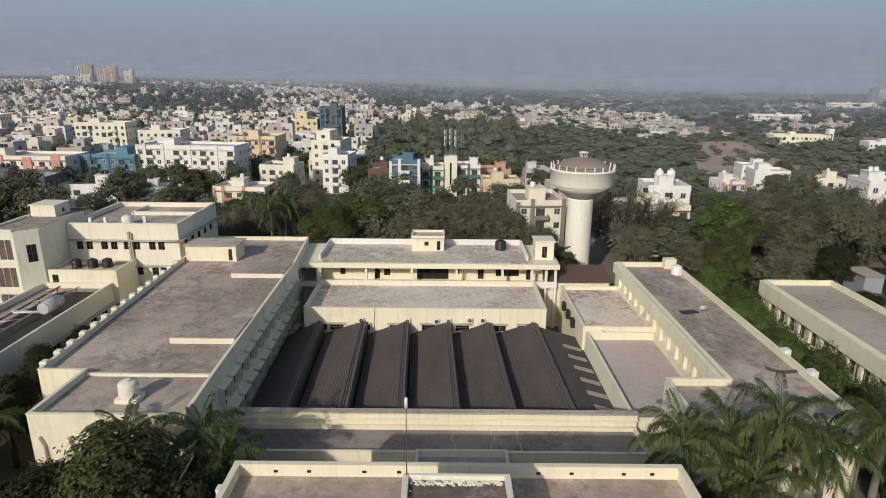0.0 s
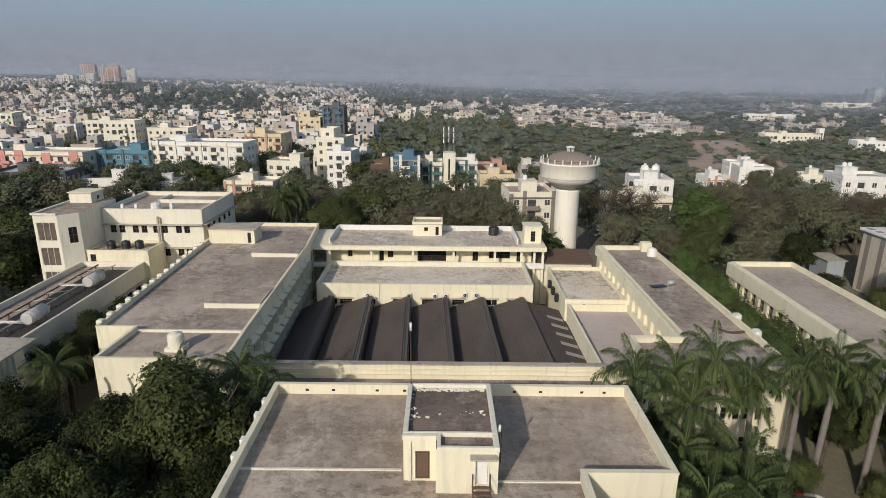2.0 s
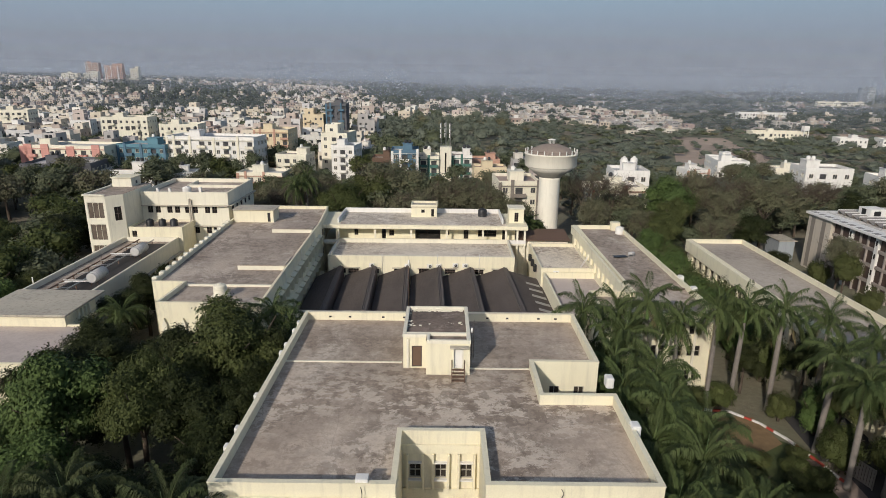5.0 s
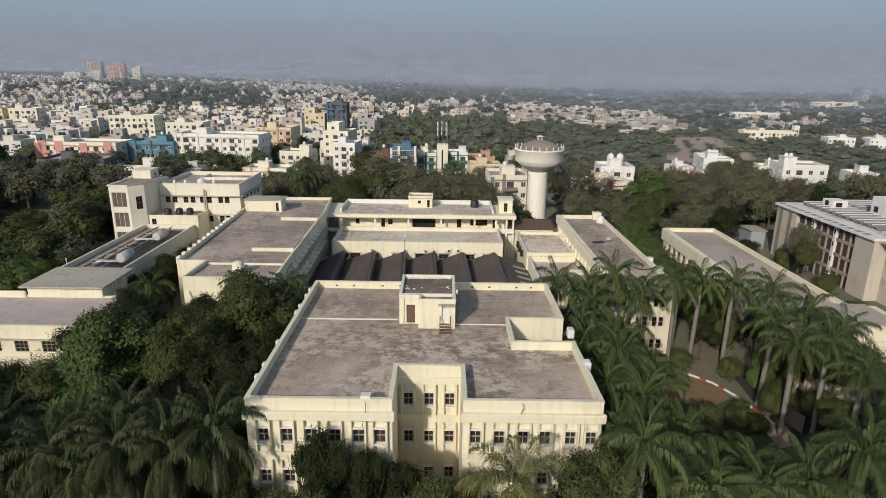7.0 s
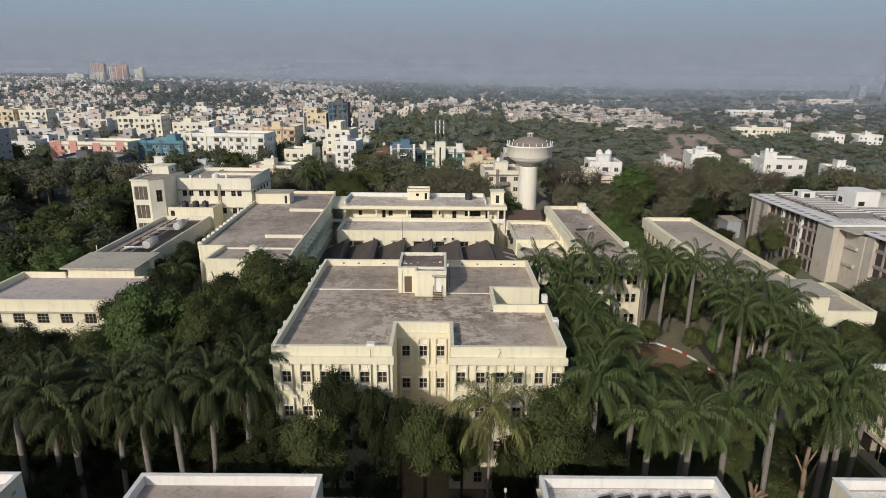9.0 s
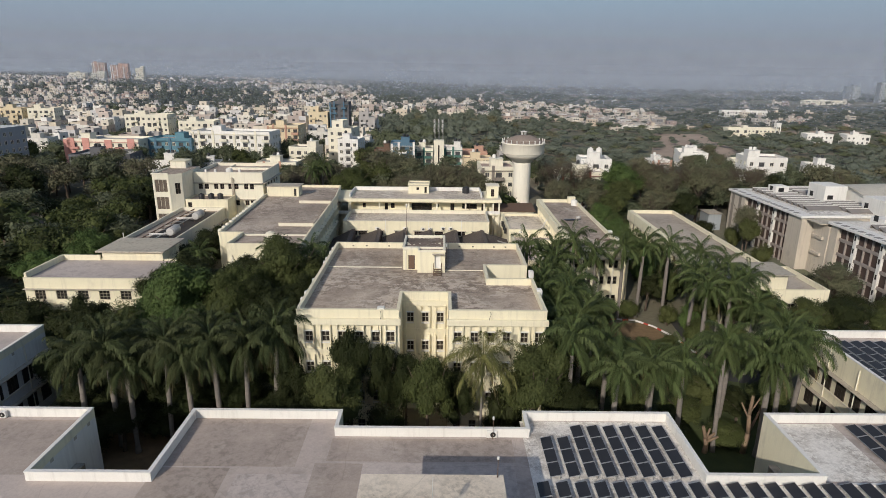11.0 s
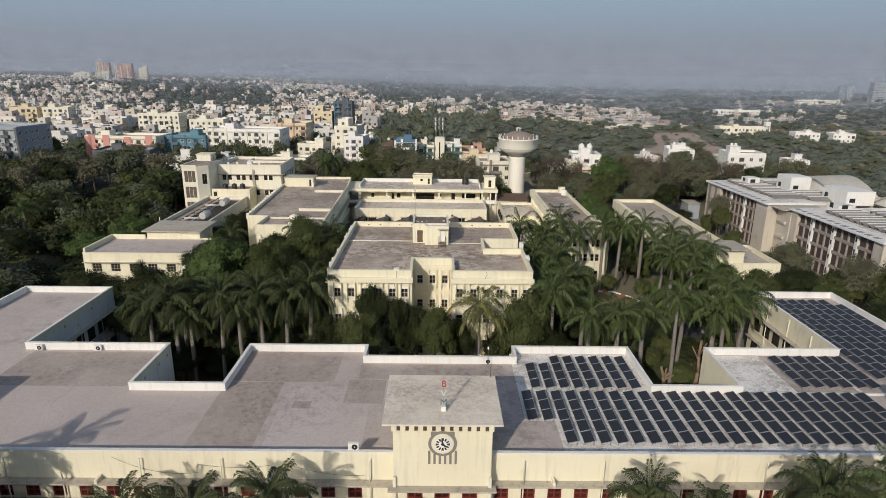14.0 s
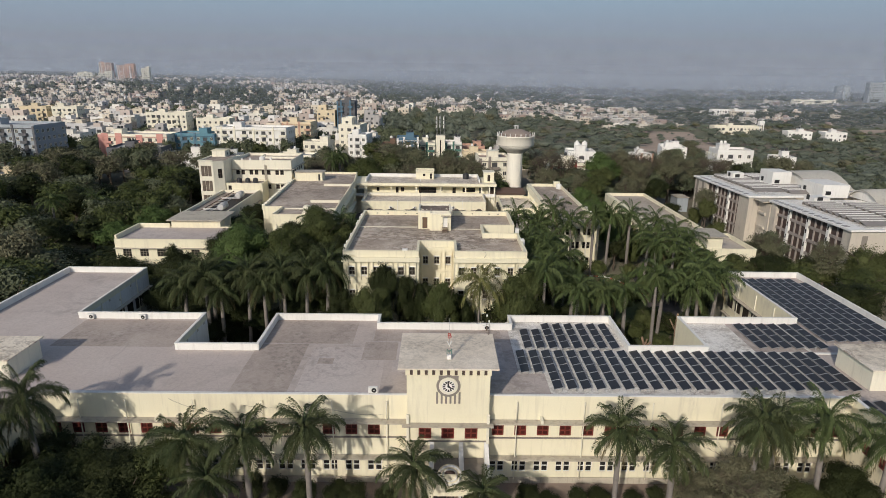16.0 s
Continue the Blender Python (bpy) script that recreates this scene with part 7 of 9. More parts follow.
# creeper-like shrubs between the wing and the long building, trees round the modern block
for i in range(14):
    y = 49.5 + i * 3.3
    plant("green_bush" if i % 3 else "mid_bush", 45.0 + float(RNG.uniform(-1.4, 2.2)) + (y - 50) * 0.04, y, float(RNG.uniform(6.6, 9.4)), float(RNG.uniform(2.6, 3.6)), "shrubs by the arcade")
for row in (("brown", 76.4, 83.0, 12.0, 3.2), ("mid", 75.8, 80.0, 9.6, 2.6), ("mid_bush", 76.4, 88.5, 6.4, 2.2), ("mid_bush", 76.0, 73.0, 6.2, 2.4), ("mid_bush", 75.0, 62.0, 4.0, 2.4), ("far_olive", 76.5, 48.0, 9.0, 4.0), ("bush", 75.0, 54.0, 5.0, 2.8), ("mid_bush", 80.5, 36.0, 7.6, 4.6), ("bush", 74.0, 40.0, 6.2, 3.8), ("mid_bush", 86.0, 31.0, 11.4, 4.2), ("mid_bush", 92.5, 30.0, 11.0, 4.6), ("brown", 80.2, 33.4, 10.6, 3.8), ("brown", 73.4, 44.0, 9.6, 3.6),
            ("mid_bush", 82.0, 25.0, 7.8, 4.8), ("bush", 76.0, 18.0, 7.6, 5.0), ("mid", 70.8, 26.5, 7.8, 3.2), ("dark", 88.0, 10.0, 8.8, 5.0), ("dark", 78.0, 3.0, 7.8, 4.4), ("dark", 92.0, -4.0, 9.0, 5.2),
            ("mid", 70.0, 53.0, 5.2, 2.4), ("dark", 68.8, 8.0, 6.8, 3.2), ("mid", 47.0, 24.5, 6.4, 2.2), ("dark", 41.0, 46.0, 7.4, 2.6), ("mid", 46.6, 34.6, 8.6, 2.4), ("dark", 48.3, 44.8, 9.2, 2.6)):
    plant(*row)
for i in range(30):
    x, y = float(RNG.uniform(38, 132)), float(RNG.uniform(104, 172))
    scatter(("far_brown", "far_olive", "far_olive")[int(RNG.integers(3))], x, y, float(RNG.uniform(8, 14)), float(RNG.uniform(3.4, 5.6)), "tree_belt", "dusty olive and brown belt of trees")
for i in range(20):
    x, y = float(RNG.uniform(-66, 30)), float(RNG.uniform(112, 150))
    if 19 < x < 38 and y < 132:
        continue
    scatter(("far_brown", "far_olive", "far_brown")[int(RNG.integers(3))], x, y, float(RNG.uniform(8, 12)), float(RNG.uniform(3.8, 5.4)), "tree_belt", "dusty olive and brown belt of trees")
# garden on the right of the main block
for row in (("dark", 19.0, 28.0, 10.2, 3.2), ("dark", 20.4, 34.5, 10.6, 3.2), ("mid", 18.6, 38.6, 11.6, 3.4), ("dark", 19.6, 21.5, 9.6, 2.8), ("dark", 18.6, 13.0, 8.6, 2.8),
            ("mid", 33.5, 18.5, 5.2, 3.0), ("mid", 30.0, 22.5, 5.6, 3.0), ("dark", 46.6, 15.0, 8.2, 3.2), ("dark", 24.0, 14.0, 4.6, 2.6), ("dark", 40.2, 9.0, 4.8, 2.4)):
    plant(*row)
for row in (("mid_bush", 26.0, 38.5, 5.6, 3.0), ("mid_bush", 31.0, 39.6, 5.0, 2.8), ("mid_bush", 36.5, 42.4, 3.8, 2.0), ("mid_bush", 42.6, 39.4, 4.2, 1.8), ("mid_bush", 24.0, 34.0, 5.4, 3.0), ("mid_bush", 43.8, 30.0, 5.6, 2.4), ("mid_bush", 28.2, 33.5, 4.0, 2.6),
            ("mid_bush", 22.8, 23.0, 6.2, 3.2), ("mid_bush", 26.5, 27.0, 4.2, 2.6), ("mid_bush", 21.0, 17.0, 5.8, 3.0), ("mid_bush", 20.0, 9.5, 5.4, 3.0), ("mid_bush", 27.5, 11.5, 4.4, 2.8), ("mid_bush", 33.0, 9.0, 4.2, 2.8), ("mid_bush", 44.8, 11.0, 5.0, 2.8),
            ("mid_bush", 38.0, 14.0, 4.4, 2.6), ("green_bush", 47.5, 39.0, 6.4, 2.4), ("green_bush", 45.2, 36.5, 5.2, 2.2), ("mid_bush", 48.0, 27.5, 6.0, 2.6), ("mid_bush", 35.6, 30.2, 2.2, 1.3), ("mid_bush", 38.4, 28.6, 2.6, 1.5), ("mid_bush", 40.2, 31.2, 2.4, 1.2), ("bush", 37.4, 26.4, 2.4, 1.4), ("bush", 40.0, 26.6, 2.8, 1.4), ("mid_bush", 30.0, 5.0, 3.4, 2.4), ("mid_bush", 36.5, 4.5, 3.4, 2.4)):
    plant(*row, "garden shrubs")
for row in (("bush", -60.5, 29.5, 8.0, 4.2), ("bush", -54.5, 29.0, 7.0, 3.8), ("bush", -49.5, 28.5, 7.4, 3.8), ("mid_bush", -45.0, 29.5, 8.4, 3.8), ("bush", -57.0, 25.0, 5.6, 3.8), ("bush", -50.0, 23.0, 5.6, 3.8), ("bush", -24.0, 11.0, 4.6, 3.2), ("bush", -33.0, 12.0, 5.0, 3.4), ("bush", -40.0, 9.0, 4.6, 3.2), ("bush", -29.0, 5.5, 4.0, 3.0), ("bush", -19.0, 8.5, 4.6, 3.0), ("bush", -36.0, 1.0, 3.6, 2.8), ("bush", -22.5, 1.0, 3.6, 2.8), ("bush", -15.5, 0.0, 3.6, 2.6),
            ("bush", 52.0, 101.0, 5.0, 3.4), ("bush", 57.0, 97.0, 4.6, 3.2), ("mid_bush", 66.0, 99.0, 5.6, 3.4), ("bush", 73.0, 98.0, 5.0, 3.2), ("mid_bush", 62.0, 106.0, 6.0, 3.6)):
    plant(*row, "garden shrubs")
for row in (("mid", 54.0, 30.0, 10.4, 3.4), ("mid", 60.0, 29.0, 9.6, 3.6), ("dark", 66.0, 29.4, 9.0, 3.6), ("mid", 49.4, 31.0, 9.4, 2.8), ("dark", 57.0, 25.0, 7.4, 3.6), ("dark", 63.5, 23.0, 7.4, 3.8)):
    plant(*row)
# lopped trees in the court
def lopped_tree(x, y, stem, stubs, label):
    t = thing("lopped_tree", label, "tree", (x, y, 0))
    bm = bmesh.new()
    for pa, pb, ra, rb in zip(stem, stem[1:], (0.34, 0.27, 0.22), (0.27, 0.22, 0.16)):
        tube(bm, pa, pb, ra, rb, 9)
    part("trunk", bm, DEAD_WOOD, t)
    for pa, pb, r in stubs:
        bm = bmesh.new()
        tube(bm, pa, pb, r, r * 0.7, 8)
        part("stub", bm, DEAD_WOOD, t)


lopped_tree(33.8, 3.0, [(0, 0, -0.1), (0.1, 0, 1.0), (-0.1, 0, 1.9)], [((0, 0, 1.7), (-0.5, 0.1, 3.4), 0.24), ((0, 0, 1.7), (0.9, 0, 2.6), 0.2), ((0.05, 0, 1.4), (1.3, -0.1, 2.2), 0.18), ((0, 0, 1.6), (0.4, 0.3, 3.0), 0.16)], "pollarded brown tree stump with cut limbs")
lopped_tree(38.2, 3.0, [(0, 0, -0.1), (0.3, 0, 2.6), (0.1, 0.1, 5.0), (0.2, 0.1, 7.3)], [((0.3, 0, 2.6), (1.3, 0, 6.0), 0.15), ((0.2, 0, 4.2), (-0.9, 0.2, 6.4), 0.12), ((0.1, 0.1, 5.0), (1.0, 0.1, 7.0), 0.1)], "tall lopped trunk with bare brown limbs")
# before the clock building
for row in (("mid", -25.4, -33.2, 9.0, 3.9), ("dark", -30.6, -34.4, 9.4, 4.0), ("dark", -36.6, -31.6, 8.6, 3.8), ("dark", -28.2, -38.4, 6.8, 3.6), ("brown", 31.0, -34.0, 7.6, 3.8),
            ("mid", 35.4, -35.4, 6.4, 3.2), ("brown", 27.0, -33.6, 5.4, 3.0), ("dark", 41.0, -34.0, 7.0, 3.0), ("dark", -36.0, -40.5, 9.2, 4.2), ("dark", -33.4, -36.4, 9.6, 4.0), ("dark", -27.6, -35.0, 9.2, 3.8), ("dark", -39.6, -38.4, 10.2, 4.2), ("bush", -22.4, -36.4, 5.2, 3.0), ("dark", -31.0, -40.6, 8.6, 4.0)):
    plant(*row)
for i in range(20):
    x = -17 + i * 2.75
    if -2.5 < x < 8.5:
        continue
    plant("bush", x + float(RNG.uniform(-0.6, 0.6)), -29.8 - float(RNG.uniform(0, 1.2)), float(RNG.uniform(1.3, 2.3)) * (1.5 if x < -2 else 1.0), float(RNG.uniform(0.9, 1.5)) * (1.25 if x < -2 else 1.0), "forecourt shrubs")


# trees between the campus and the first town houses
for i in range(95):
    x, y = float(RNG.uniform(-150, 45)), float(RNG.uniform(140, 196))
    if any(abs(x - a) < w and abs(y - b) < 13 for a, b, w in ((-138, 202, 20), (-112, 208, 14), (-90, 208, 24), (-127, 177, 18), (-107, 185, 13), (-86, 180, 9), (-61, 183, 13), (-56, 207, 11), (-37, 211, 9), (-12, 199, 11), (2, 206, 12), (19, 200, 12), (21, 137, 12))):
        continue
    if y < 165 and -66 < x < 30 and RNG.random() < 0.6:
        continue
    scatter(("far_olive", "far_mid", "far_brown", "far_olive")[i % 4], x, y, float(RNG.uniform(6, 9.5)), float(RNG.uniform(3.6, 5.4)), "tree_belt", "dusty olive and brown belt of trees")
for x, y, top, r in ((-100, 187, 11.5, 4.2), (-96, 190, 10.5, 4.0), (-90, 188, 12.5, 4.6), (-84, 189, 13.0, 4.8), (-79, 190, 11.0, 4.0), (-74, 193, 10.0, 3.8), (-110, 190, 10.5, 4.2), (-118, 188, 12.0, 4.2), (-68, 196, 12.0, 4.4), (-64, 214, 13.0, 4.6), (-50, 194, 9.5, 4.0), (-29, 198, 11.0, 4.6),
                     (-26, 210, 10.0, 4.8), (-20, 222, 9.5, 5.0), (-6, 228, 9.0, 5.0), (6, 232, 9.5, 5.0), (16, 236, 9.0, 5.0), (28, 226, 9.0, 4.6), (34, 208, 9.0, 4.6), (40, 190, 9.0, 4.6)):
    scatter(("far_olive", "far_mid")[int(x) % 2], x, y, top, r, "tree_belt", "dusty olive and brown belt of trees")
for x, y, top, r in ((112, 148, 11.0, 4.6), (119, 147, 10.4, 4.4), (127, 149, 10.8, 4.6), (136, 151, 11.4, 4.8), (144, 152, 10.6, 4.6), (53, 135, 9.8, 4.2), (62, 138, 10.6, 4.4), (99, 150, 10.0, 4.2), (92, 156, 9.4, 4.2), (106, 192, 9.6, 4.4), (113, 203, 9.0, 4.2), (124, 204, 9.0, 4.4), (134, 238, 9.0, 4.4), (148, 212, 8.4, 4.4)):
    scatter(("far_brown", "far_olive")[int(x) % 2], x, y, top, r, "tree_belt", "dusty olive and brown belt of trees")
settle()


# ---- palms ----
def frond_mesh(rng, length, rise, bend, leaflets=120, dry=False, material=None):
    """One feathered leaf: a rib that rises at an angle and arches over, with narrow leaflets hanging on both sides."""
    verts, faces = [], []
    n = 14
    pts, p = [], np.array([0.0, 0.0, 0.0])
    for i in range(n + 1):
        pts.append(p.copy())
        a = radians(rise - bend * ((i + 0.5) / n) ** 1.25)
        p = p + np.array([math.cos(a), 0.0, math.sin(a)]) * (length / n)
    for i in range(n):
        a, b = pts[i], pts[i + 1]
        w, w2 = 0.06 * (1 - i / (n + 1)), 0.06 * (1 - (i + 1) / (n + 1))
        base = len(verts)
        verts += [a + (0, -w, 0), a + (0, w, 0), b + (0, w2, 0), b + (0, -w2, 0)]
        faces.append([base, base + 1, base + 2, base + 3])
    for i in range(leaflets):
        t = 0.12 + 0.875 * i / leaflets
        k = t * n
        j = min(int(k), n - 1)
        o = pts[j] + (pts[j + 1] - pts[j]) * (k - j)
        tang = (pts[j + 1] - pts[j])
        tang = tang / np.linalg.norm(tang)
        ln = 1.02 * math.sin(math.pi * (0.16 + 0.72 * t)) ** 0.7 * rng.uniform(0.75, 1.15) * length / 4.2
        for s in (-1, 1):
            out = tang * rng.uniform(0.45, 0.95) + np.array([0, s * rng.uniform(0.5, 0.95), rng.uniform(-0.25, 0.55)])
            out = out / np.linalg.norm(out)
            mid = o + out * ln * 0.5 + np.array([0, 0, -0.06 * ln])
            tip = o + out * ln * 0.82 + np.array([0, 0, -ln * rng.uniform(0.35, 0.75)])
            w = np.cross(out, np.array([0, 0, 1.0])) * 0.03
            base = len(verts)
            verts += [o, mid + w, tip, mid - w]
            faces.append([base, base + 1, base + 2, base + 3])
    return mesh_from("frond", [tuple(map(float, v)) for v in verts], faces, [material or (FROND_DRY if dry else FROND)])


PRNG = np.random.default_rng(21)
FRONDS = [frond_mesh(PRNG, 3.8, 80, 60), frond_mesh(PRNG, 4.2, 60, 92), frond_mesh(PRNG, 4.3, 36, 96), frond_mesh(PRNG, 4.1, 12, 84), frond_mesh(PRNG, 3.8, -20, 62), frond_mesh(PRNG, 4.3, 50, 100)]
DULL = [frond_mesh(PRNG, 3.8, 78, 70, 110, False, FROND_DULL), frond_mesh(PRNG, 4.3, 52, 104, 110, False, FROND_DULL), frond_mesh(PRNG, 4.2, 20, 92, 110, False, FROND_DULL), frond_mesh(PRNG, 3.9, -22, 60, 100, False, FROND_DULL)]
FROND_OLD = frond_mesh(PRNG, 3.6, -38, 45, 34, True)
COCO = [frond_mesh(PRNG, 5.2, 48, 85, 90, False, FROND_YELLOW), frond_mesh(PRNG, 5.0, 18, 80, 90, False, FROND_YELLOW), frond_mesh(PRNG, 4.7, -10, 62, 90, False, FROND_YELLOW)]
PALMS = []


def palm_template(seed, h, coconut=False, dull=False):
    rng = np.random.default_rng(seed)
    p = thing("coconut_palm" if coconut else "royal_palm", "coconut palm with yellowing drooping fronds" if coconut else "royal palm with drooping dull green fronds" if dull else "tall royal palm with a pale smooth trunk and feathery crown", "palm tree")
    bm = bmesh.new()
    prof = [(0.36, -0.05), (0.34, 0.5), (0.26, 1.2), (0.29, h * 0.35), (0.30, h * 0.55), (0.22, h * 0.86)]
    if coconut:
        prof = [(0.22, -0.05), (0.17, 1.0), (0.15, h * 0.5), (0.13, h * 0.95)]
    lathe(bm, prof, 10)
    part("trunk", bm, PALM_BARK, p)
    if not coconut:
        bm = bmesh.new()
        lathe(bm, [(0.22, h * 0.86), (0.26, h * 0.88), (0.18, h * 0.97), (0.10, h)], 10)
        part("crownshaft", bm, SHAFT, p, "smooth green crownshaft")
        bm = bmesh.new()
        tube(bm, (0, 0, h), (0.25, 0.1, h + 2.3), 0.05, 0.01, 5)
        part("spear_leaf", bm, SHAFT, p)
    n = 25 if dull else 19
    for i in range(n):
        me = COCO[i * 3 // n] if coconut else DULL[i * 4 // n] if dull else FRONDS[0] if i < 3 else FRONDS[1] if i < 6 else FRONDS[5] if i < 8 else FRONDS[2] if i < 12 else FRONDS[3] if i < 16 else FRONDS[4]
        a = i * 137.5 + rng.uniform(-14, 14)
        share("frond", me, p, pose(0, 0, h * 0.985, 0, 0, a) @ pose(0, 0, 0, rng.uniform(-12, 12), rng.uniform(-7, 7), 0))
    for i in range(4 if coconut or dull else 2):
        share("old_frond", FROND_OLD, p, pose(0, 0, h * 0.97, 0, 0, i * 97 + 40), "dry brown hanging frond")
    PALMS.append((p, h))
    return p


for s in range(3):
    palm_template(80 + s, 11.5)
palm_template(90, 12.0, True)
for s in range(2):
    palm_template(94 + s, 11.5, False, True)


def palm(x, y, crown, k=1.0, kind=None, group="royal palms", base=0.0):
    t, h0 = PALMS[int(RNG.integers(3)) if kind is None else kind]
    lean = (float(RNG.uniform(-2, 2)), float(RNG.uniform(-2, 2)))
    s = k * float(RNG.uniform(0.92, 1.08))
    return tagged(copy_thing(t, pose(x, y, base, lean[0], lean[1], float(RNG.uniform(0, 360))) @ Matrix.Diagonal((s, s, (crown - base) / h0, 1))), group=group)


# inner court, left and right rows
for x, y, c in ((-36.6, 3.0, 11.8), (-33.2, 3.4, 13.0), (-30.8, 2.2, 11.0), (-27.2, 3.0, 12.9), (-24.2, 2.4, 11.8), (-21.4, 3.2, 13.2), (-18.4, 3.2, 13.4), (-15.6, 4.6, 14.0),
                (-34.0, 7.4, 12.0), (-28.4, 8.2, 11.6), (-23.6, 8.6, 12.4)):
    palm(x, y, c, 1.0, 4 + int(x * 10) % 2)
for x, y, c in ((17.6, 2.7, 14.2), (22.3, 1.6, 11.8), (26.3, 2.2, 11.4), (30.1, 2.4, 11.8), (34.8, 3.2, 13.4), (39.4, 2.4, 12.0), (41.6, 3.6, 13.8), (45.0, 6.2, 12.4), (28.2, 7.2, 9.4), (37.4, 8.0, 10.4)):
    palm(x, y, c)
# garden palms beside the main block and along the curved kerb
for x, y, c in ((26.2, 41.1, 14.5), (30.2, 41.4, 12.3), (34.8, 42.2, 13.5), (38.2, 43.0, 13.3), (42.3, 41.6, 13.7), (43.4, 33.2, 11.9), (42.9, 26.8, 11.7), (45.9, 25.6, 12.3), (22.2, 42.0, 12.9),
                (17.6, 39.6, 13.9), (19.0, 31.0, 11.9), (18.3, 24.2, 12.5), (18.6, 17.0, 11.7), (21.5, 26.8, 11.3), (47.5, 22.0, 10.7), (48.5, 16.0, 10.5), (21.8, 37.4, 12.3), (17.8, 9.2, 11.7), (21.2, 13.6, 12.3), (24.2, 19.6, 11.3), (20.6, 20.2, 13.1), (23.4, 9.4, 10.7), (23.6, 31.2, 11.3)):
    palm(x, y, c)
for x, y, c in ((47.6, 41.0, 12.6), (49.6, 36.0, 12.2), (50.2, 30.0, 11.8)):
    palm(x, y, c)
palm(7.6, -0.2, 13.4, 0.92, 3, "coconut palms")
# palms by the left wing and grove
for x, y, c in ((-25.2, 43.0, 11.4), (-19.0, 44.0, 11.6), (-16.2, 41.0, 11.0), (-40.6, 48.0, 9.8), (-84.0, 66.0, 11.0), (-90.0, 58.0, 12.0)):
    palm(x, y, c, 0.9)
for x, y, c in ((-33.0, 113.0, 14.5), (-31.0, 116.0, 15.5), (19.6, 100.8, 9.4)):
    palm(x, y, c, 0.9)
# forecourt palms
for x, y, c in ((-35.6, -33.2, 11.6), (-38.5, -36.5, 11.0), (-21.8, -33.2, 7.6), (-15.8, -34.6, 8.6), (-10.6, -33.2, 8.8), (-0.6, -35.4, 6.2), (19.0, -33.0, 8.6), (24.2, -33.4, 7.0),
                (31.6, -33.6, 9.8), (34.2, -32.0, 8.6), (38.0, -33.8, 10.2), (5.6, -36.6, 4.4), (42.2, -36.0, 9.6), (-19.0, -36.8, 5.6)):
    palm(x, y, c + 1.9, 0.92, 4 + int(c * 10) % 2 if int(c * 10) % 3 else None)
# a topped trunk
stump = thing("dead_palm_trunk", "bare pale palm trunk without a crown", "palm tree", (-18.6, -33.4, 0))
bm = bmesh.new()
lathe(bm, [(0.3, -0.05), (0.26, 1.0), (0.24, 5.5), (0.2, 5.9)], 10)
part("trunk", bm, PALM_BARK, stump)

# ---- town ----
CRNG = np.random.default_rng(5)
HOUSES = []


def city_window():
    bm = bmesh.new()
    plate(bm, -0.68, 0.68, -0.08, 1.38, -0.04, 0.12, [(-0.6, -0.03, 0, 1.3), (0.03, 0.6, 0, 1.3)], 0.1)
    me = bpy.data.meshes.new("window")
    bm.to_mesh(me)
    bm.free()
    me.materials.append(CREAM_PALE)
    me.materials.append(CITY_GLASS)
    return me


CITY_WIN = city_window()


def ring(bm, outer, inner, z0, z1):
    """A closed band between two outlines."""
    n = len(outer)
    o0, i0, o1, i1 = ([bm.verts.new((*p, z)) for p in pl] for pl, z in ((outer, z0), (inner, z0), (outer, z1), (inner, z1)))
    for i in range(n):
        j = (i + 1) % n
        for f in ((o0[i], o0[j], o1[j], o1[i]), (o1[i], o1[j], i1[j], i1[i]), (i0[i], i0[j], o0[j], o0[i]), (i1[i], i1[j], i0[j], i0[i])):
            bm.faces.new(f)


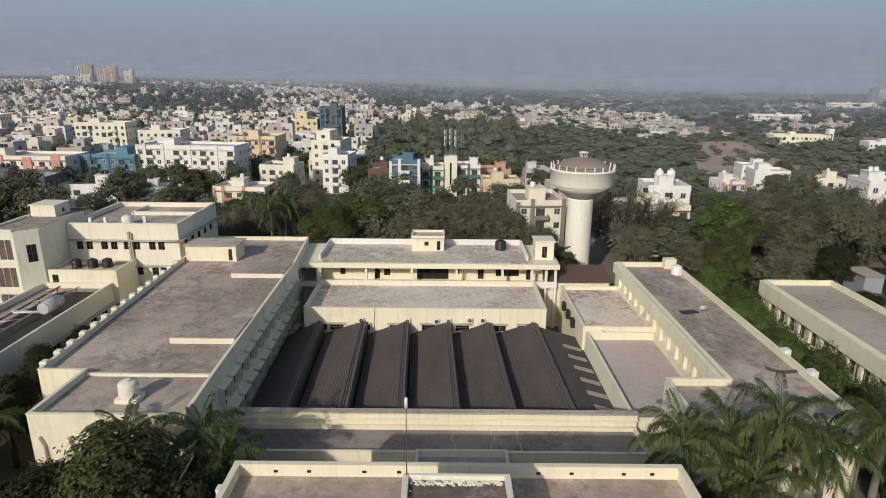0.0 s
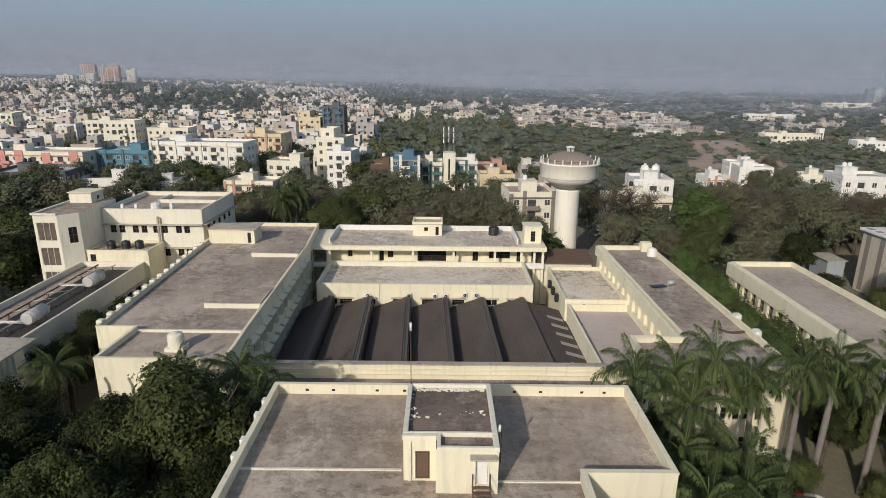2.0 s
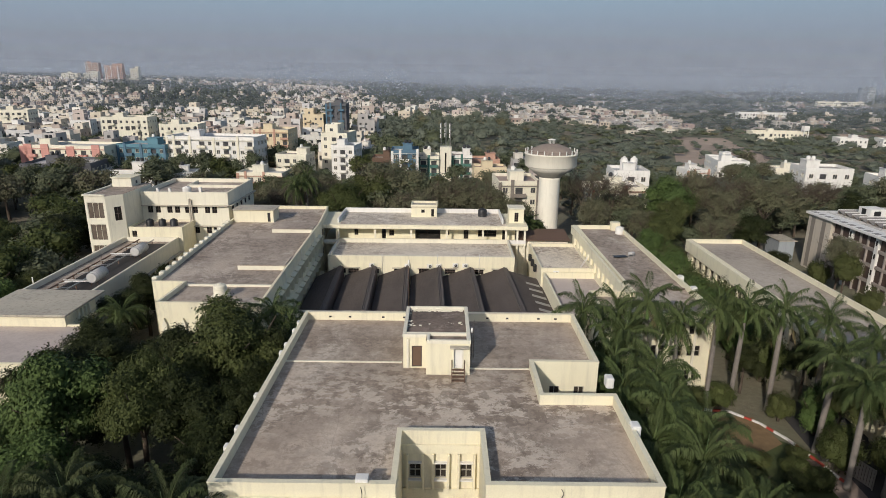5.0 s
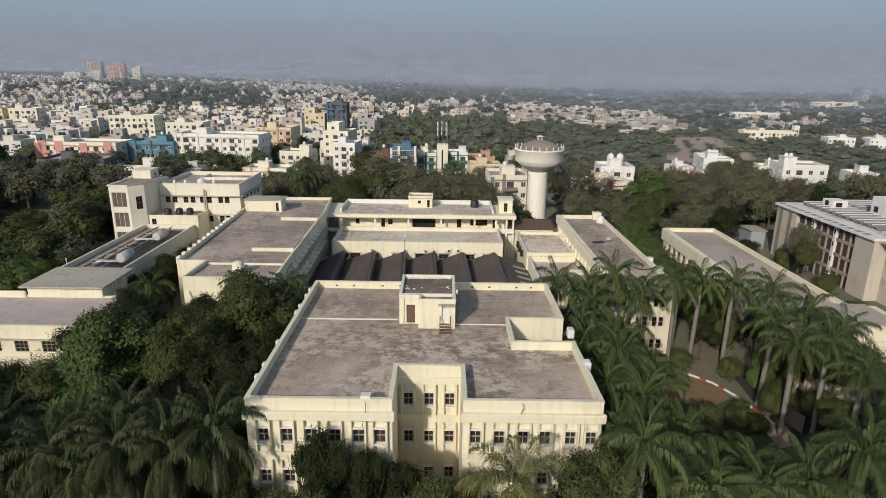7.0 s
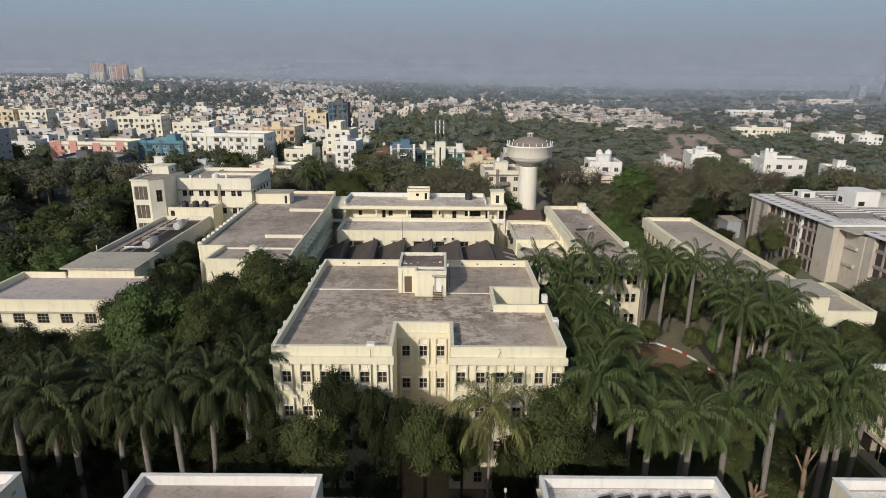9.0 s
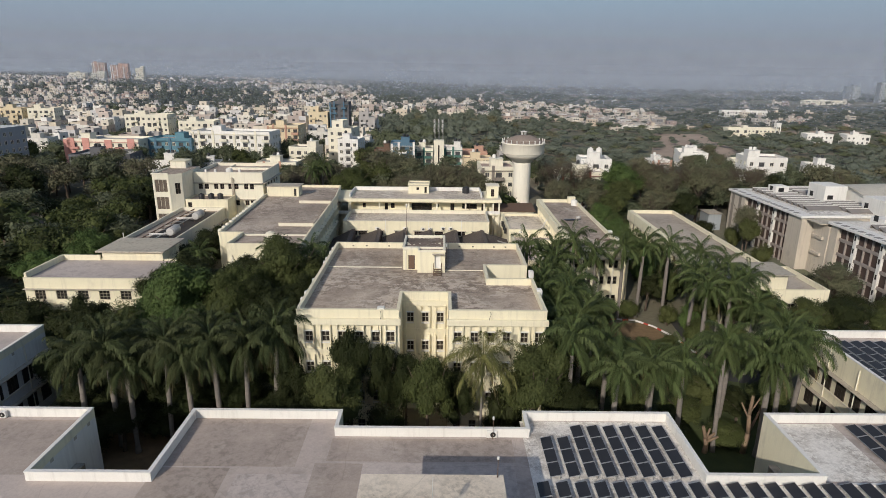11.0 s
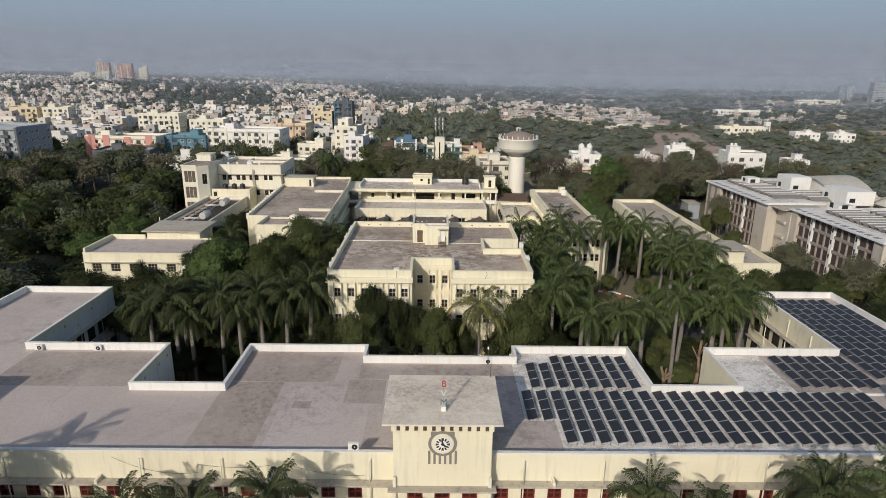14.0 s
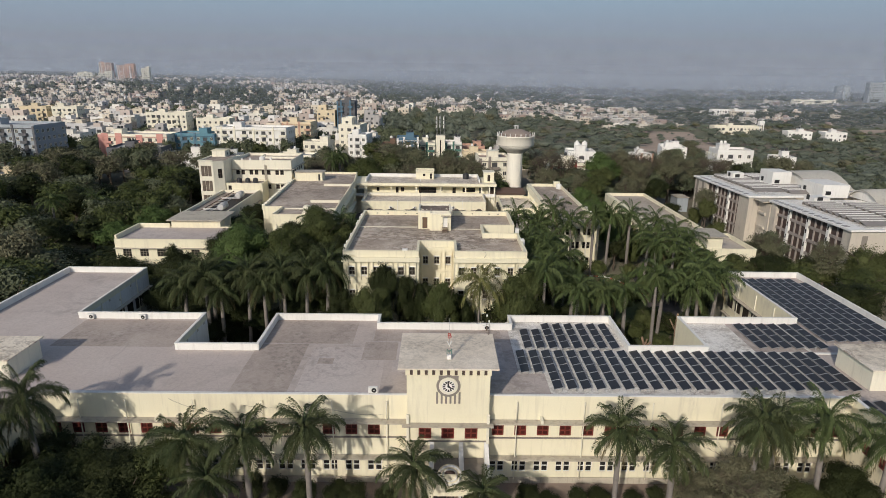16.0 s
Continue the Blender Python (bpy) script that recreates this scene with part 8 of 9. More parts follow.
def town_house(w, d, floors, wall, label, seed, roofm=None, accent=None, windows=True, name="house", category="house", upper=None, sides_lit=(0, 1, 3)):
    """A flat-roofed town house: storeys with bands, openings and balconies, a set-back upper part, parapets, stair room and tanks."""
    rng = np.random.default_rng(seed)
    b = thing(name, label, category)
    fh = 3.1
    top = floors * fh + 0.2
    x0, x1, y0, y1 = -w / 2, w / 2, 0, d
    poly = rect(x0, x1, y0, y1)
    bm, glazing, roof_bm = bmesh.new(), bmesh.new(), bmesh.new()
    sides, big = {}, []
    for i in range(4):
        ln = (w, d, w, d)[i]
        ops = []
        n = max(1, int(ln / 3.0))
        for k in range(floors):
            z = k * fh + 1.0
            for j in range(n):
                u = (j + 0.5) * ln / n
                r = rng.random()
                if windows and i == 0 and (j % 3 == 1 or n < 3 and j == 0):
                    big.append((u, k))
                    ops.append((u - 1.0, u + 1.0, k * fh + 0.1, k * fh + 2.35))
                    continue
                if i == 0 and r < 0.30 and not windows:
                    ops.append((u - 1.1, u + 1.1, k * fh + 0.35, k * fh + 2.5))
                elif r < 0.90:
                    ops.append((u - 0.6, u + 0.6, z, z + 1.3))
        sides[i] = ops
        wall_run(bm, poly[i], poly[(i + 1) % 4], 0, top + 0.9, ops if i in sides_lit else [], 0.35)

    def deck(pl, z, h=0.9, bm=bm, roof_bm=roof_bm):
        inner = inset(pl, 0.2)
        for i in range(4):
            j = (i + 1) % 4
            bm.faces.new([bm.verts.new((*pt, zz)) for pt, zz in ((inner[j], z), (inner[i], z), (inner[i], z + h), (inner[j], z + h))])
            bm.faces.new([bm.verts.new((*pt, z + h)) for pt in (pl[i], pl[j], inner[j], inner[i])])
        roof_bm.faces.new([roof_bm.verts.new((*pt, z)) for pt in inner])
    deck(poly, top)
    if windows:                                    # a string course at every floor
        for k in range(1, floors + 1):
            cb = bmesh.new()
            ring(cb, inset(poly, -0.12), inset(poly, -0.003), k * fh - 0.05, k * fh + 0.12)
            part("string_course", cb, wall, b)
    ub = bmesh.new()
    if (rng.random() < 0.65) if upper is None else upper:                        # set-back upper part
        ux0, ux1 = (x0 + 0.3, x0 + w * rng.uniform(0.45, 0.62)) if rng.random() < 0.5 else (x0 + w * rng.uniform(0.4, 0.55), x1 - 0.3)
        up = rect(ux0, ux1, y0 + d * 0.35, y1 - 0.3)
        for i in range(4):
            ln = (Vector(up[(i + 1) % 4]) - Vector(up[i])).length
            wall_run(ub, up[i], up[(i + 1) % 4], top, top + fh + 0.8, [(ln / 2 - 0.7, ln / 2 + 0.7, top + 1.0, top + 2.2)] if i != 2 and ln > 2 else [], 0.3)
        box(glazing, ux0 + 0.35, ux1 - 0.35, y0 + d * 0.35 + 0.3, y1 - 0.7, top + 0.1, top + fh - 0.2)
        deck(up, top + fh, 0.8, ub, ub)
        for f in list(ub.faces)[-1:]:
            f.material_index = 1
        part("upper_storey", ub, [wall, roofm or CITY_ROOF], b)
        rx, ry, rz = (ux0 + ux1) / 2, y0 + d * 0.6, top + fh
    else:
        sx, sy = x0 + w * rng.uniform(0.1, 0.6), y0 + d * rng.uniform(0.25, 0.55)
        sw, sd = min(4.0, w * 0.35), min(4.5, d * 0.4)
        box(ub, sx, sx + sw, sy, sy + sd, top, top + 2.6)
        box(ub, sx - 0.2, sx + sw + 0.2, sy - 0.2, sy + sd + 0.2, top + 2.6, top + 2.75)
        part("stair_room", ub, wall, b)
        rx, ry, rz = sx + sw / 2, sy + sd / 2, top + 2.75
    part("wall", bm, wall, b)
    part("roof", roof_bm, roofm or CITY_ROOF, b)
    for k in range(int(rng.integers(1, 3)) if windows else 1):
        bm = bmesh.new()
        lathe(bm, [(0.55, 0), (0.6, 0.1), (0.58, 0.9), (0.3, 1.15)], 10)
        part("water_tank", bm, WHITE if rng.random() < 0.4 else TANK_BLACK, b).matrix_basis = pose(rx - 0.7 + k * 1.5, ry, rz)
    spots = [(u + x0, k) for u, k in big if k > 0] if windows else [(sgn * w * 0.26, k) for k in range(1, floors) for sgn in (-1, 1) if rng.random() < 0.65]
    for c, k in spots:                             # balconies on the street face
        bw = min(3.2, w * 0.36)
        bm = bmesh.new()
        box(bm, c - bw / 2, c + bw / 2, -1.2, -0.14, k * fh - 0.1, k * fh + 0.05)
        box(bm, c - bw / 2, c + bw / 2, -1.2, -1.08, k * fh + 0.05, k * fh + 0.95)
        box(bm, c - bw / 2, c - bw / 2 + 0.1, -1.08, 0, k * fh + 0.05, k * fh + 0.95)
        box(bm, c + bw / 2 - 0.1, c + bw / 2, -1.08, 0, k * fh + 0.05, k * fh + 0.95)
        part("balcony", bm, accent or wall, b)
    if accent is not None:
        pitch = w / max(1, int(w / 3.0))
        for j in range(0, max(1, int(w / 3.0)) + 1):
            if j % 3 == 0 or j == 1:
                c = min(max(x0 + j * pitch, x0 + 0.4), x1 - 0.4)
                half = 0.45 if accent is not PINK else 1.5
                c = min(max(c, x0 + half), x1 - half)
                part("bay" if half > 1 else "pilaster", boxes((c - half, c + half, -0.3, -0.125, 0.0, top + (1.2 if j % 2 else 0.5))), accent, b)
        part("cornice", boxes((x0 - 0.1, x1 + 0.1, -0.5, -0.004, top - 0.55, top - 0.4)), accent, b)
    if windows:
        for i in sides_lit:
            p, q = Vector(poly[i]), Vector(poly[(i + 1) % 4])
            dr = (q - p).normalized()
            for u0, u1, v0, v1 in sides[i]:
                if u1 - u0 > 1.5:
                    c = p + dr * ((u0 + u1) / 2)
                    part("balcony_door", boxes((c.x - 1.0, c.x + 1.0, 0.3, 0.36, v0, v1)), CITY_GLASS, b)
                    continue
                c = p + dr * ((u0 + u1) / 2)
                share("window", CITY_WIN, b, pose(c.x, c.y, v0, 0, 0, math.degrees(math.atan2(dr.y, dr.x))))
    else:
        glazing.faces.new([glazing.verts.new(c) for c in ((x0 + 0.15, 0.32, 0), (x1 - 0.15, 0.32, 0), (x1 - 0.15, 0.32, top), (x0 + 0.15, 0.32, top))])
        glazing.faces.new([glazing.verts.new(c) for c in ((x1 - 0.3, 0.15, 0), (x1 - 0.3, d - 0.15, 0), (x1 - 0.3, d - 0.15, top), (x1 - 0.3, 0.15, top))])
        glazing.faces.new([glazing.verts.new(c) for c in ((x0 + 0.3, d - 0.15, 0), (x0 + 0.3, 0.15, 0), (x0 + 0.3, 0.15, top), (x0 + 0.3, d - 0.15, top))])
    if len(glazing.faces):
        part("glazing", glazing, CITY_GLASS, b)
    return b


def placed(b, x, y, turn, z=0.0, group=""):
    b.matrix_basis = pose(x, y, z, 0, 0, turn)
    HOUSES.append((x, y))
    return tagged(b, group=group)


# houses that stand out
for w, d, f, m, acc, x, y, turn, label, kind in (
        (32, 13, 4, CREAM_PALE, PINK, -138, 196, -3, "cream apartment row with salmon pink bays", "apartments"),
        (19, 12, 4, BLUE, TEAL, -112, 202, -4, "bright blue apartment block with balconies", "apartments"),
        (34, 13, 5, WHITE, CREAM_PALE, -86, 202, -5, "long white apartment block with rooftop room", "apartments"),
        (15, 14, 5, YELLOW, ORANGE, -72, 234, -3, "yellow apartment house with an orange bay", "apartments"),
        (11, 14, 5, CREAM_PALE, None, -43, 222, -8, "tall cream stepped apartment house", "apartments"),
        (9, 11, 4, WHITE, None, -37, 206, -8, "white stepped apartment house with balconies", "apartments"),
        (12, 10, 3, CREAM_PALE, None, -56, 202, -8, "cream stepped house beside coconut palms", "house"),
        (10, 11, 4, TEAL, WHITE, -12.5, 194, 2, "dark blue-grey house with white trim", "house"),
        (7, 9, 3, RUST, None, -21, 196, 2, "low house under a brown tin roof", "house"),
        (8, 10, 3, CREAM_PALE, GREENP, -4, 202, 0, "cream house with green balconies beside the antennas", "house"),
        (8, 10, 3, WHITE, GREENP, 8.6, 206, 0, "house with a dark green upper wall", "house"),
        (11, 10, 2, ORANGE, None, 19, 218, 3, "brick-coloured house with a terrace", "house"),
        (12, 9, 2, YELLOW, None, 19, 196, 2, "low pale yellow house", "house"),
        (11, 13, 4, CREAM_PALE, GREY_PAINT, 21.5, 131, 3, "cream four-storey apartments behind the water tower", "apartments"),
        (10.5, 11, 4, WHITE, None, 57, 151, -4, "white villa with twin rooftop tanks", "house"),
        (16, 10, 3, CREAM_PALE, RED, 51, 141, 4, "pale house with a red balcony band", "house"),
        (14, 11, 4, WHITE, None, 121, 160, -6, "white modern villa with an open terrace", "house"),
        (8, 9, 3, WHITE, None, 144, 164, -8, "white house with a flat roof", "house"),
        (12, 11, 3, WHITE, None, 133, 256, -8, "white three-storey house among trees", "house"),
        (12, 10, 3, WHITE, None, 118, 216, -8, "white house with a rooftop dish", "house"),
        (10, 9, 2, CREAM_PALE, None, 146, 226, -8, "small pale house among trees", "house"),
        (9, 9, 2, WHITE, ORANGE, 100, 206, 4, "white house with a brick-red band", "house"),
        (22, 16, 3, DARKSTONE, None, -126, 172, 6, "dark grey house with a flat roof", "house"),
        (12, 12, 7, DARKSTONE, TEAL, -61, 332, 0, "dark blue-grey tall apartment block", "apartments"),
        (12, 12, 5, YELLOW, None, -74, 330, 0, "pale yellow block beside the dark tower", "apartments"),
        (24, 12, 5, CREAM_PALE, None, -165, 294, 2, "beige apartment block with terraces", "apartments"),
        (20, 12, 4, CREAM_PALE, None, -136, 292, 2, "beige terraced apartment block", "apartments"),
        (17, 12, 5, YELLOW, None, -274, 338, 8, "ochre apartment block with flat terrace", "apartments"),
        (16, 12, 5, CREAM_PALE, None, -254, 340, 8, "cream apartment block with flat terrace", "apartments"),
        (40, 12, 2, CREAM_PALE, None, 259, 442, -4, "long low school building", "school"),
        (38, 18, 6, GREYBLUE, DARKSTONE, -181, 168, -6, "grey-blue institute block beside the grove", "building"),
        (15, 10, 2, YELLOW, None, -146, 122, 4, "yellow plastered house among the grove trees", "house"),
        (18, 12, 2, WHITE, None, 286, 396, -8, "white low house row beside the fields", "house"),
        (16, 12, 2, WHITE, None, 312, 392, -8, "white house beside the fields", "house"),
        (16, 10, 2, CREAM_PALE, ORANGE, -61, 178, -5, "pale house with a brick-coloured wing", "house"),
        (17, 11, 2, WHITE, None, -107, 180, 4, "white house with a tin roof terrace", "house"),
        (8, 8, 2, WHITE, None, -86, 176, 14, "small white gabled house", "house")):
    h = town_house(w, d, f, m, label, 100 + int(abs(x) * 3 + f), None, acc, windows=y < 280, name="apartment_building" if kind == "apartments" else kind, category=kind, upper=f == 5 and w < 13, sides_lit=(0, 1) if x < 0 else (0, 3))
    placed(h, x, y, turn, hill(x, y))
# the two far towers get grey-blue walls to imitate distance haze
for w, d, f, m, x, y, label in ((52, 14, 2, WHITE, 372, 690, "long white two-storey row behind trees"), (80, 14, 2, CREAM_PALE, 690, 1040, "long pale institute building on the plain"),
                                (60, 18, 12, GREYBLUE, 868, 1118, "tall apartment tower beyond the fields, haze in its wall colour"), (26, 14, 9, GREYBLUE, 838, 1200, "grey-blue apartment tower on the plain, haze in its wall colour")):
    placed(town_house(w, d, f, m, label, 130 + f, windows=False, name="apartment_tower" if f > 4 else "institute", category="apartments" if f > 4 else "building"), x, y, -10, hill(x, y))
for dx in (-1.6, 1.4):
    tagged(water_tank(57.6 + dx, 156.5, 12.6, 1.1, 4.2, WHITE, "white cylindrical tank on the villa roof"), group="rooftop tanks")
tank_tower = thing("water_tank_tower", "small square water tank on legs beside the school", "water tank", (277, 440, hill(277, 440)))
part("tank_box", bevelled(boxes((-2, 2, -2, 2, 8.5, 12)), 0.1), WHITE, tank_tower)
for sx in (-1.7, 1.7):
    for sy in (-1.7, 1.7):
        part("leg", boxes((sx - 0.3, sx + 0.3, sy - 0.3, sy + 0.3, -0.2, 8.5)), WHITE, tank_tower)
pillar = thing("concrete_pillar", "tall pale concrete pillar standing in the grove", "pillar", (-86.5, 70.8, 0))
part("shaft", bevelled(boxes((-0.9, 0.9, -0.5, 0.5, -0.1, 8.6)), 0.08), CHAJJA, pillar)
for x, y, w, f, acc in ((-551, 961, 19, 10, WHITE), (-518, 961, 26, 9, WHITE), (-556, 907, 22, 5, None), (-526, 910, 19, 5, None), (-491, 972, 12, 8, None)):
    placed(town_house(w, 14, f, ORANGE if f > 8 else CREAM_PALE, "high-rise apartment tower with brick-red bays" if acc else "plain pale apartment tower", 1200 + int(x), None, acc, False, "apartment_tower", "apartments"), x, y, 12, hill(x, y))


def cell_tower():
    t = thing("stair_tower_with_antennas", "cream stair tower carrying mobile antennas", "tower", (2.4, 203, 0))
    part("shaft", bevelled(boxes((-2.2, 2.2, 0, 4.5, 0, 13.6)), 0.05), CREAM_PALE, t)
    part("slot_window", boxes((-0.3, 0.3, -0.04, 0, 4, 11.5)), GLASS, t)
    for k, (x, y) in enumerate(((-1.7, 0.6), (1.7, 0.6), (0, 3.6))):
        bm = bmesh.new()
        for dx, dy in ((-0.25, -0.25), (0.25, -0.25), (0, 0.25)):
            tube(bm, (x + dx, y + dy, 13.6), (x + dx * 0.6, y + dy * 0.6, 22.6), 0.06, 0.04, 5)
        for i in range(9):
            z = 14.3 + i
            tube(bm, (x - 0.23, y - 0.23, z), (x + 0.2, y - 0.2, z + 0.8), 0.03, 0.03, 4)
        part("lattice_mast", bm, STEEL, t)
        bm = bmesh.new()
        for i in range(3):
            box(bm, x - 0.55, x - 0.25, y - 0.5, y - 0.35, 17.0 + i * 1.9, 18.5 + i * 1.9)
        part("panel_antenna", bm, WHITE, t)


cell_tower()

# house patterns for the streets, each copied many times
PATTERNS = []
for i in range(12):
    w, d, f = float(CRNG.uniform(7, 12.5)), float(CRNG.uniform(8, 12)), (1, 1, 2, 2, 1, 2, 3, 3, 2, 3, 4, 2)[i]
    h = town_house(w, d, f, CITY_WALL, ("plastered town house with flat terrace and stair room", "pale apartment house with balconies", "weathered town house with rooftop tank")[i % 3], 200 + i, windows=False)
    PATTERNS.append(h)


def clear(x, y, gap=13.0):
    return all((x - a) ** 2 + (y - b) ** 2 > gap * gap for a, b in HOUSES)


def built_up(x, y):
    """How densely the land at (x, y) is built."""
    u = x / (y + 50.0)
    n = 0.5 + 0.5 * noise.noise(Vector((x * 0.0125, y * 0.0085, 3.0)))
    if y < 235:
        return 0.30 if y > 200 and u < -0.3 or 12 < x < 40 and 180 < y else 0.0
    if y < 470:
        return 0.0 if u > -0.095 else 0.75 if n > 0.43 else 0.10
    if y > 560 and -0.47 < u < -0.27 and y < 1050:
        return 0.03
    if u < 0.03:
        return (0.75 if n > 0.47 else 0.08) * (1.0 if y < 1100 else 0.5) if u < -0.12 or y < 760 else 0.0
    if 505 < y < 760 and u < 0.40 - (y - 505) * 0.0003:
        return 0.74 if n > 0.42 else 0.14
    return 0.10 if 560 < y < 640 and 0.5 < u < 0.62 else 0.006


made = 0
for k in range(9000):
    if made >= 185:
        break
    y = float(CRNG.uniform(160, 500))
    x = float(CRNG.uniform(-0.80, 0.72)) * (y + 60)
    if CRNG.random() > built_up(x, y) or not clear(x, y):
        continue
    low = x / (y + 50.0) > 0.03
    c = copy_thing(PATTERNS[int(CRNG.integers(5)) if low else int(CRNG.integers(12))], Matrix())
    turn = float(CRNG.choice([-8, 4, 12, 95, -80, 2])) + float(CRNG.uniform(-5, 5))
    placed(c, x, y, turn if abs(turn) < 30 else turn * 0.1, hill(x, y), "town houses")
    made += 1
for p in PATTERNS:
    dig_out(p)


def box_arrays(verts, faces, x, y, z, w, d, h, a):
    ca, sa = math.cos(a), math.sin(a)
    base = len(verts)
    for zz in (z, z + h):
        for lx, ly in ((-w / 2, -d / 2), (w / 2, -d / 2), (w / 2, d / 2), (-w / 2, d / 2)):
            verts.append((x + lx * ca - ly * sa, y + lx * sa + ly * ca, zz))
    faces += [[base + i for i in f] for f in ((4, 5, 6, 7), (0, 1, 5, 4), (1, 2, 6, 5), (2, 3, 7, 6), (3, 0, 4, 7))]


def far_town():
    """The houses beyond the near streets, with their dark window bands and roof rooms."""
    verts, faces = [], []
    wv, wf = [], []
    n = 0
    grid = set()
    for k in range(140000):
        if n > 5200:
            break
        y = float(CRNG.uniform(0, 1) ** 1.2 * 2100 + 330)
        x = float(CRNG.uniform(-0.82, 0.74)) * (y + 60)
        if CRNG.random() > built_up(x, y) or x * x + y * y > 2600 ** 2:
            continue
        cell = (int(x / 11.0), int(y / 12.5))
        if cell in grid or (y < 660 and not clear(x, y, 11)):
            continue
        grid.add(cell)
        w, d, h = float(CRNG.uniform(6.0, 11.5)), float(CRNG.uniform(6, 11)), float(CRNG.choice([3.3, 3.5, 4, 6.2, 6.5, 6.5, 9] if x < 0.07 * (y + 50) else [3.2, 3.4, 3.5, 3.8, 6.2]))
        a = float(CRNG.uniform(-0.2, 0.2))
        z = hill(x, y) - 0.5
        box_arrays(verts, faces, x, y, z, w, d, h, a)
        if x < 0.03 * (y + 50) or CRNG.random() < 0.3:
            box_arrays(verts, faces, x + float(CRNG.uniform(-2, 2)), y + float(CRNG.uniform(-1, 2)), z + h, w * 0.35, d * 0.35, 2.6, a)
        if CRNG.random() < 0.5:
            box_arrays(verts, faces, x + float(CRNG.uniform(-3, 3)), y, z + h, 1.4, 1.4, 1.3, a)
        for s in range(int(h / 3)):
            for q in (-0.27, 0.02, 0.3):
                if CRNG.random() < 0.8:
                    ca, sa = math.cos(a), math.sin(a)
                    lx, ly = q * w, -d / 2 - 0.02
                    cx_, cy_, cz_ = x + lx * ca - ly * sa, y + lx * sa + ly * ca, z + 1.0 + s * 3.0
                    base = len(wv)
                    wv.extend([(cx_ - 0.7 * ca, cy_ - 0.7 * sa, cz_), (cx_ + 0.7 * ca, cy_ + 0.7 * sa, cz_), (cx_ + 0.7 * ca, cy_ + 0.7 * sa, cz_ + 1.3), (cx_ - 0.7 * ca, cy_ - 0.7 * sa, cz_ + 1.3)])
                    wf.append([base, base + 1, base + 2, base + 3])
        n += 1
    nt_ = mat("far_town_plaster", far_paint)
    me = mesh_from("distant_houses", verts, faces, [nt_])
    tagged(new("distant_houses", me), "pale plastered houses crowding the distant town", "houses", "", "stuff")
    me = mesh_from("distant_windows", wv, wf, [CITY_GLASS])
    tagged(new("distant_windows", me), "dark window openings of the distant houses", "windows", "", "stuff")


def far_paint(nt, bsdf):
    geo = nt.nodes.new("ShaderNodeNewGeometry")
    ramp = nt.nodes.new("ShaderNodeValToRGB")
    ramp.color_ramp.interpolation = "CONSTANT"
    el = ramp.color_ramp.elements
    cols = [(0.58, 0.53, 0.46), (0.70, 0.67, 0.62), (0.44, 0.38, 0.33), (0.62, 0.57, 0.50), (0.54, 0.46, 0.37), (0.40, 0.37, 0.35), (0.60, 0.53, 0.43), (0.36, 0.27, 0.23)]
    while len(el) < len(cols):
        el.new(0.5)
    for i, c in enumerate(cols):
        el[i].position, el[i].color = i / len(cols), (*c, 1)
    nt.links.new(geo.outputs["Random Per Island"], ramp.inputs["Fac"])
    p = coords(nt)
    n = noise_fac(nt, p, 0.15, 5, 0.6, 0.4, 0.75)
    nt.links.new(mix(nt, times(nt, n, 0.4), ramp.outputs["Color"], (0.3, 0.27, 0.25)), bsdf.inputs["Base Color"])
    bsdf.inputs["Roughness"].default_value = 0.9


far_town()


def bare_land(x, y):
    """Open reddish fields with hardly any scrub."""
    n = 14 * noise.noise(Vector((x * 0.03, y * 0.03, 1.0)))
    return (300 < y + n < 460 and 136 + (y - 324) * 0.375 < x + n < 190 + (y - 324) * 0.24) or (462 < y < 500 and 290 < x + n < 420)


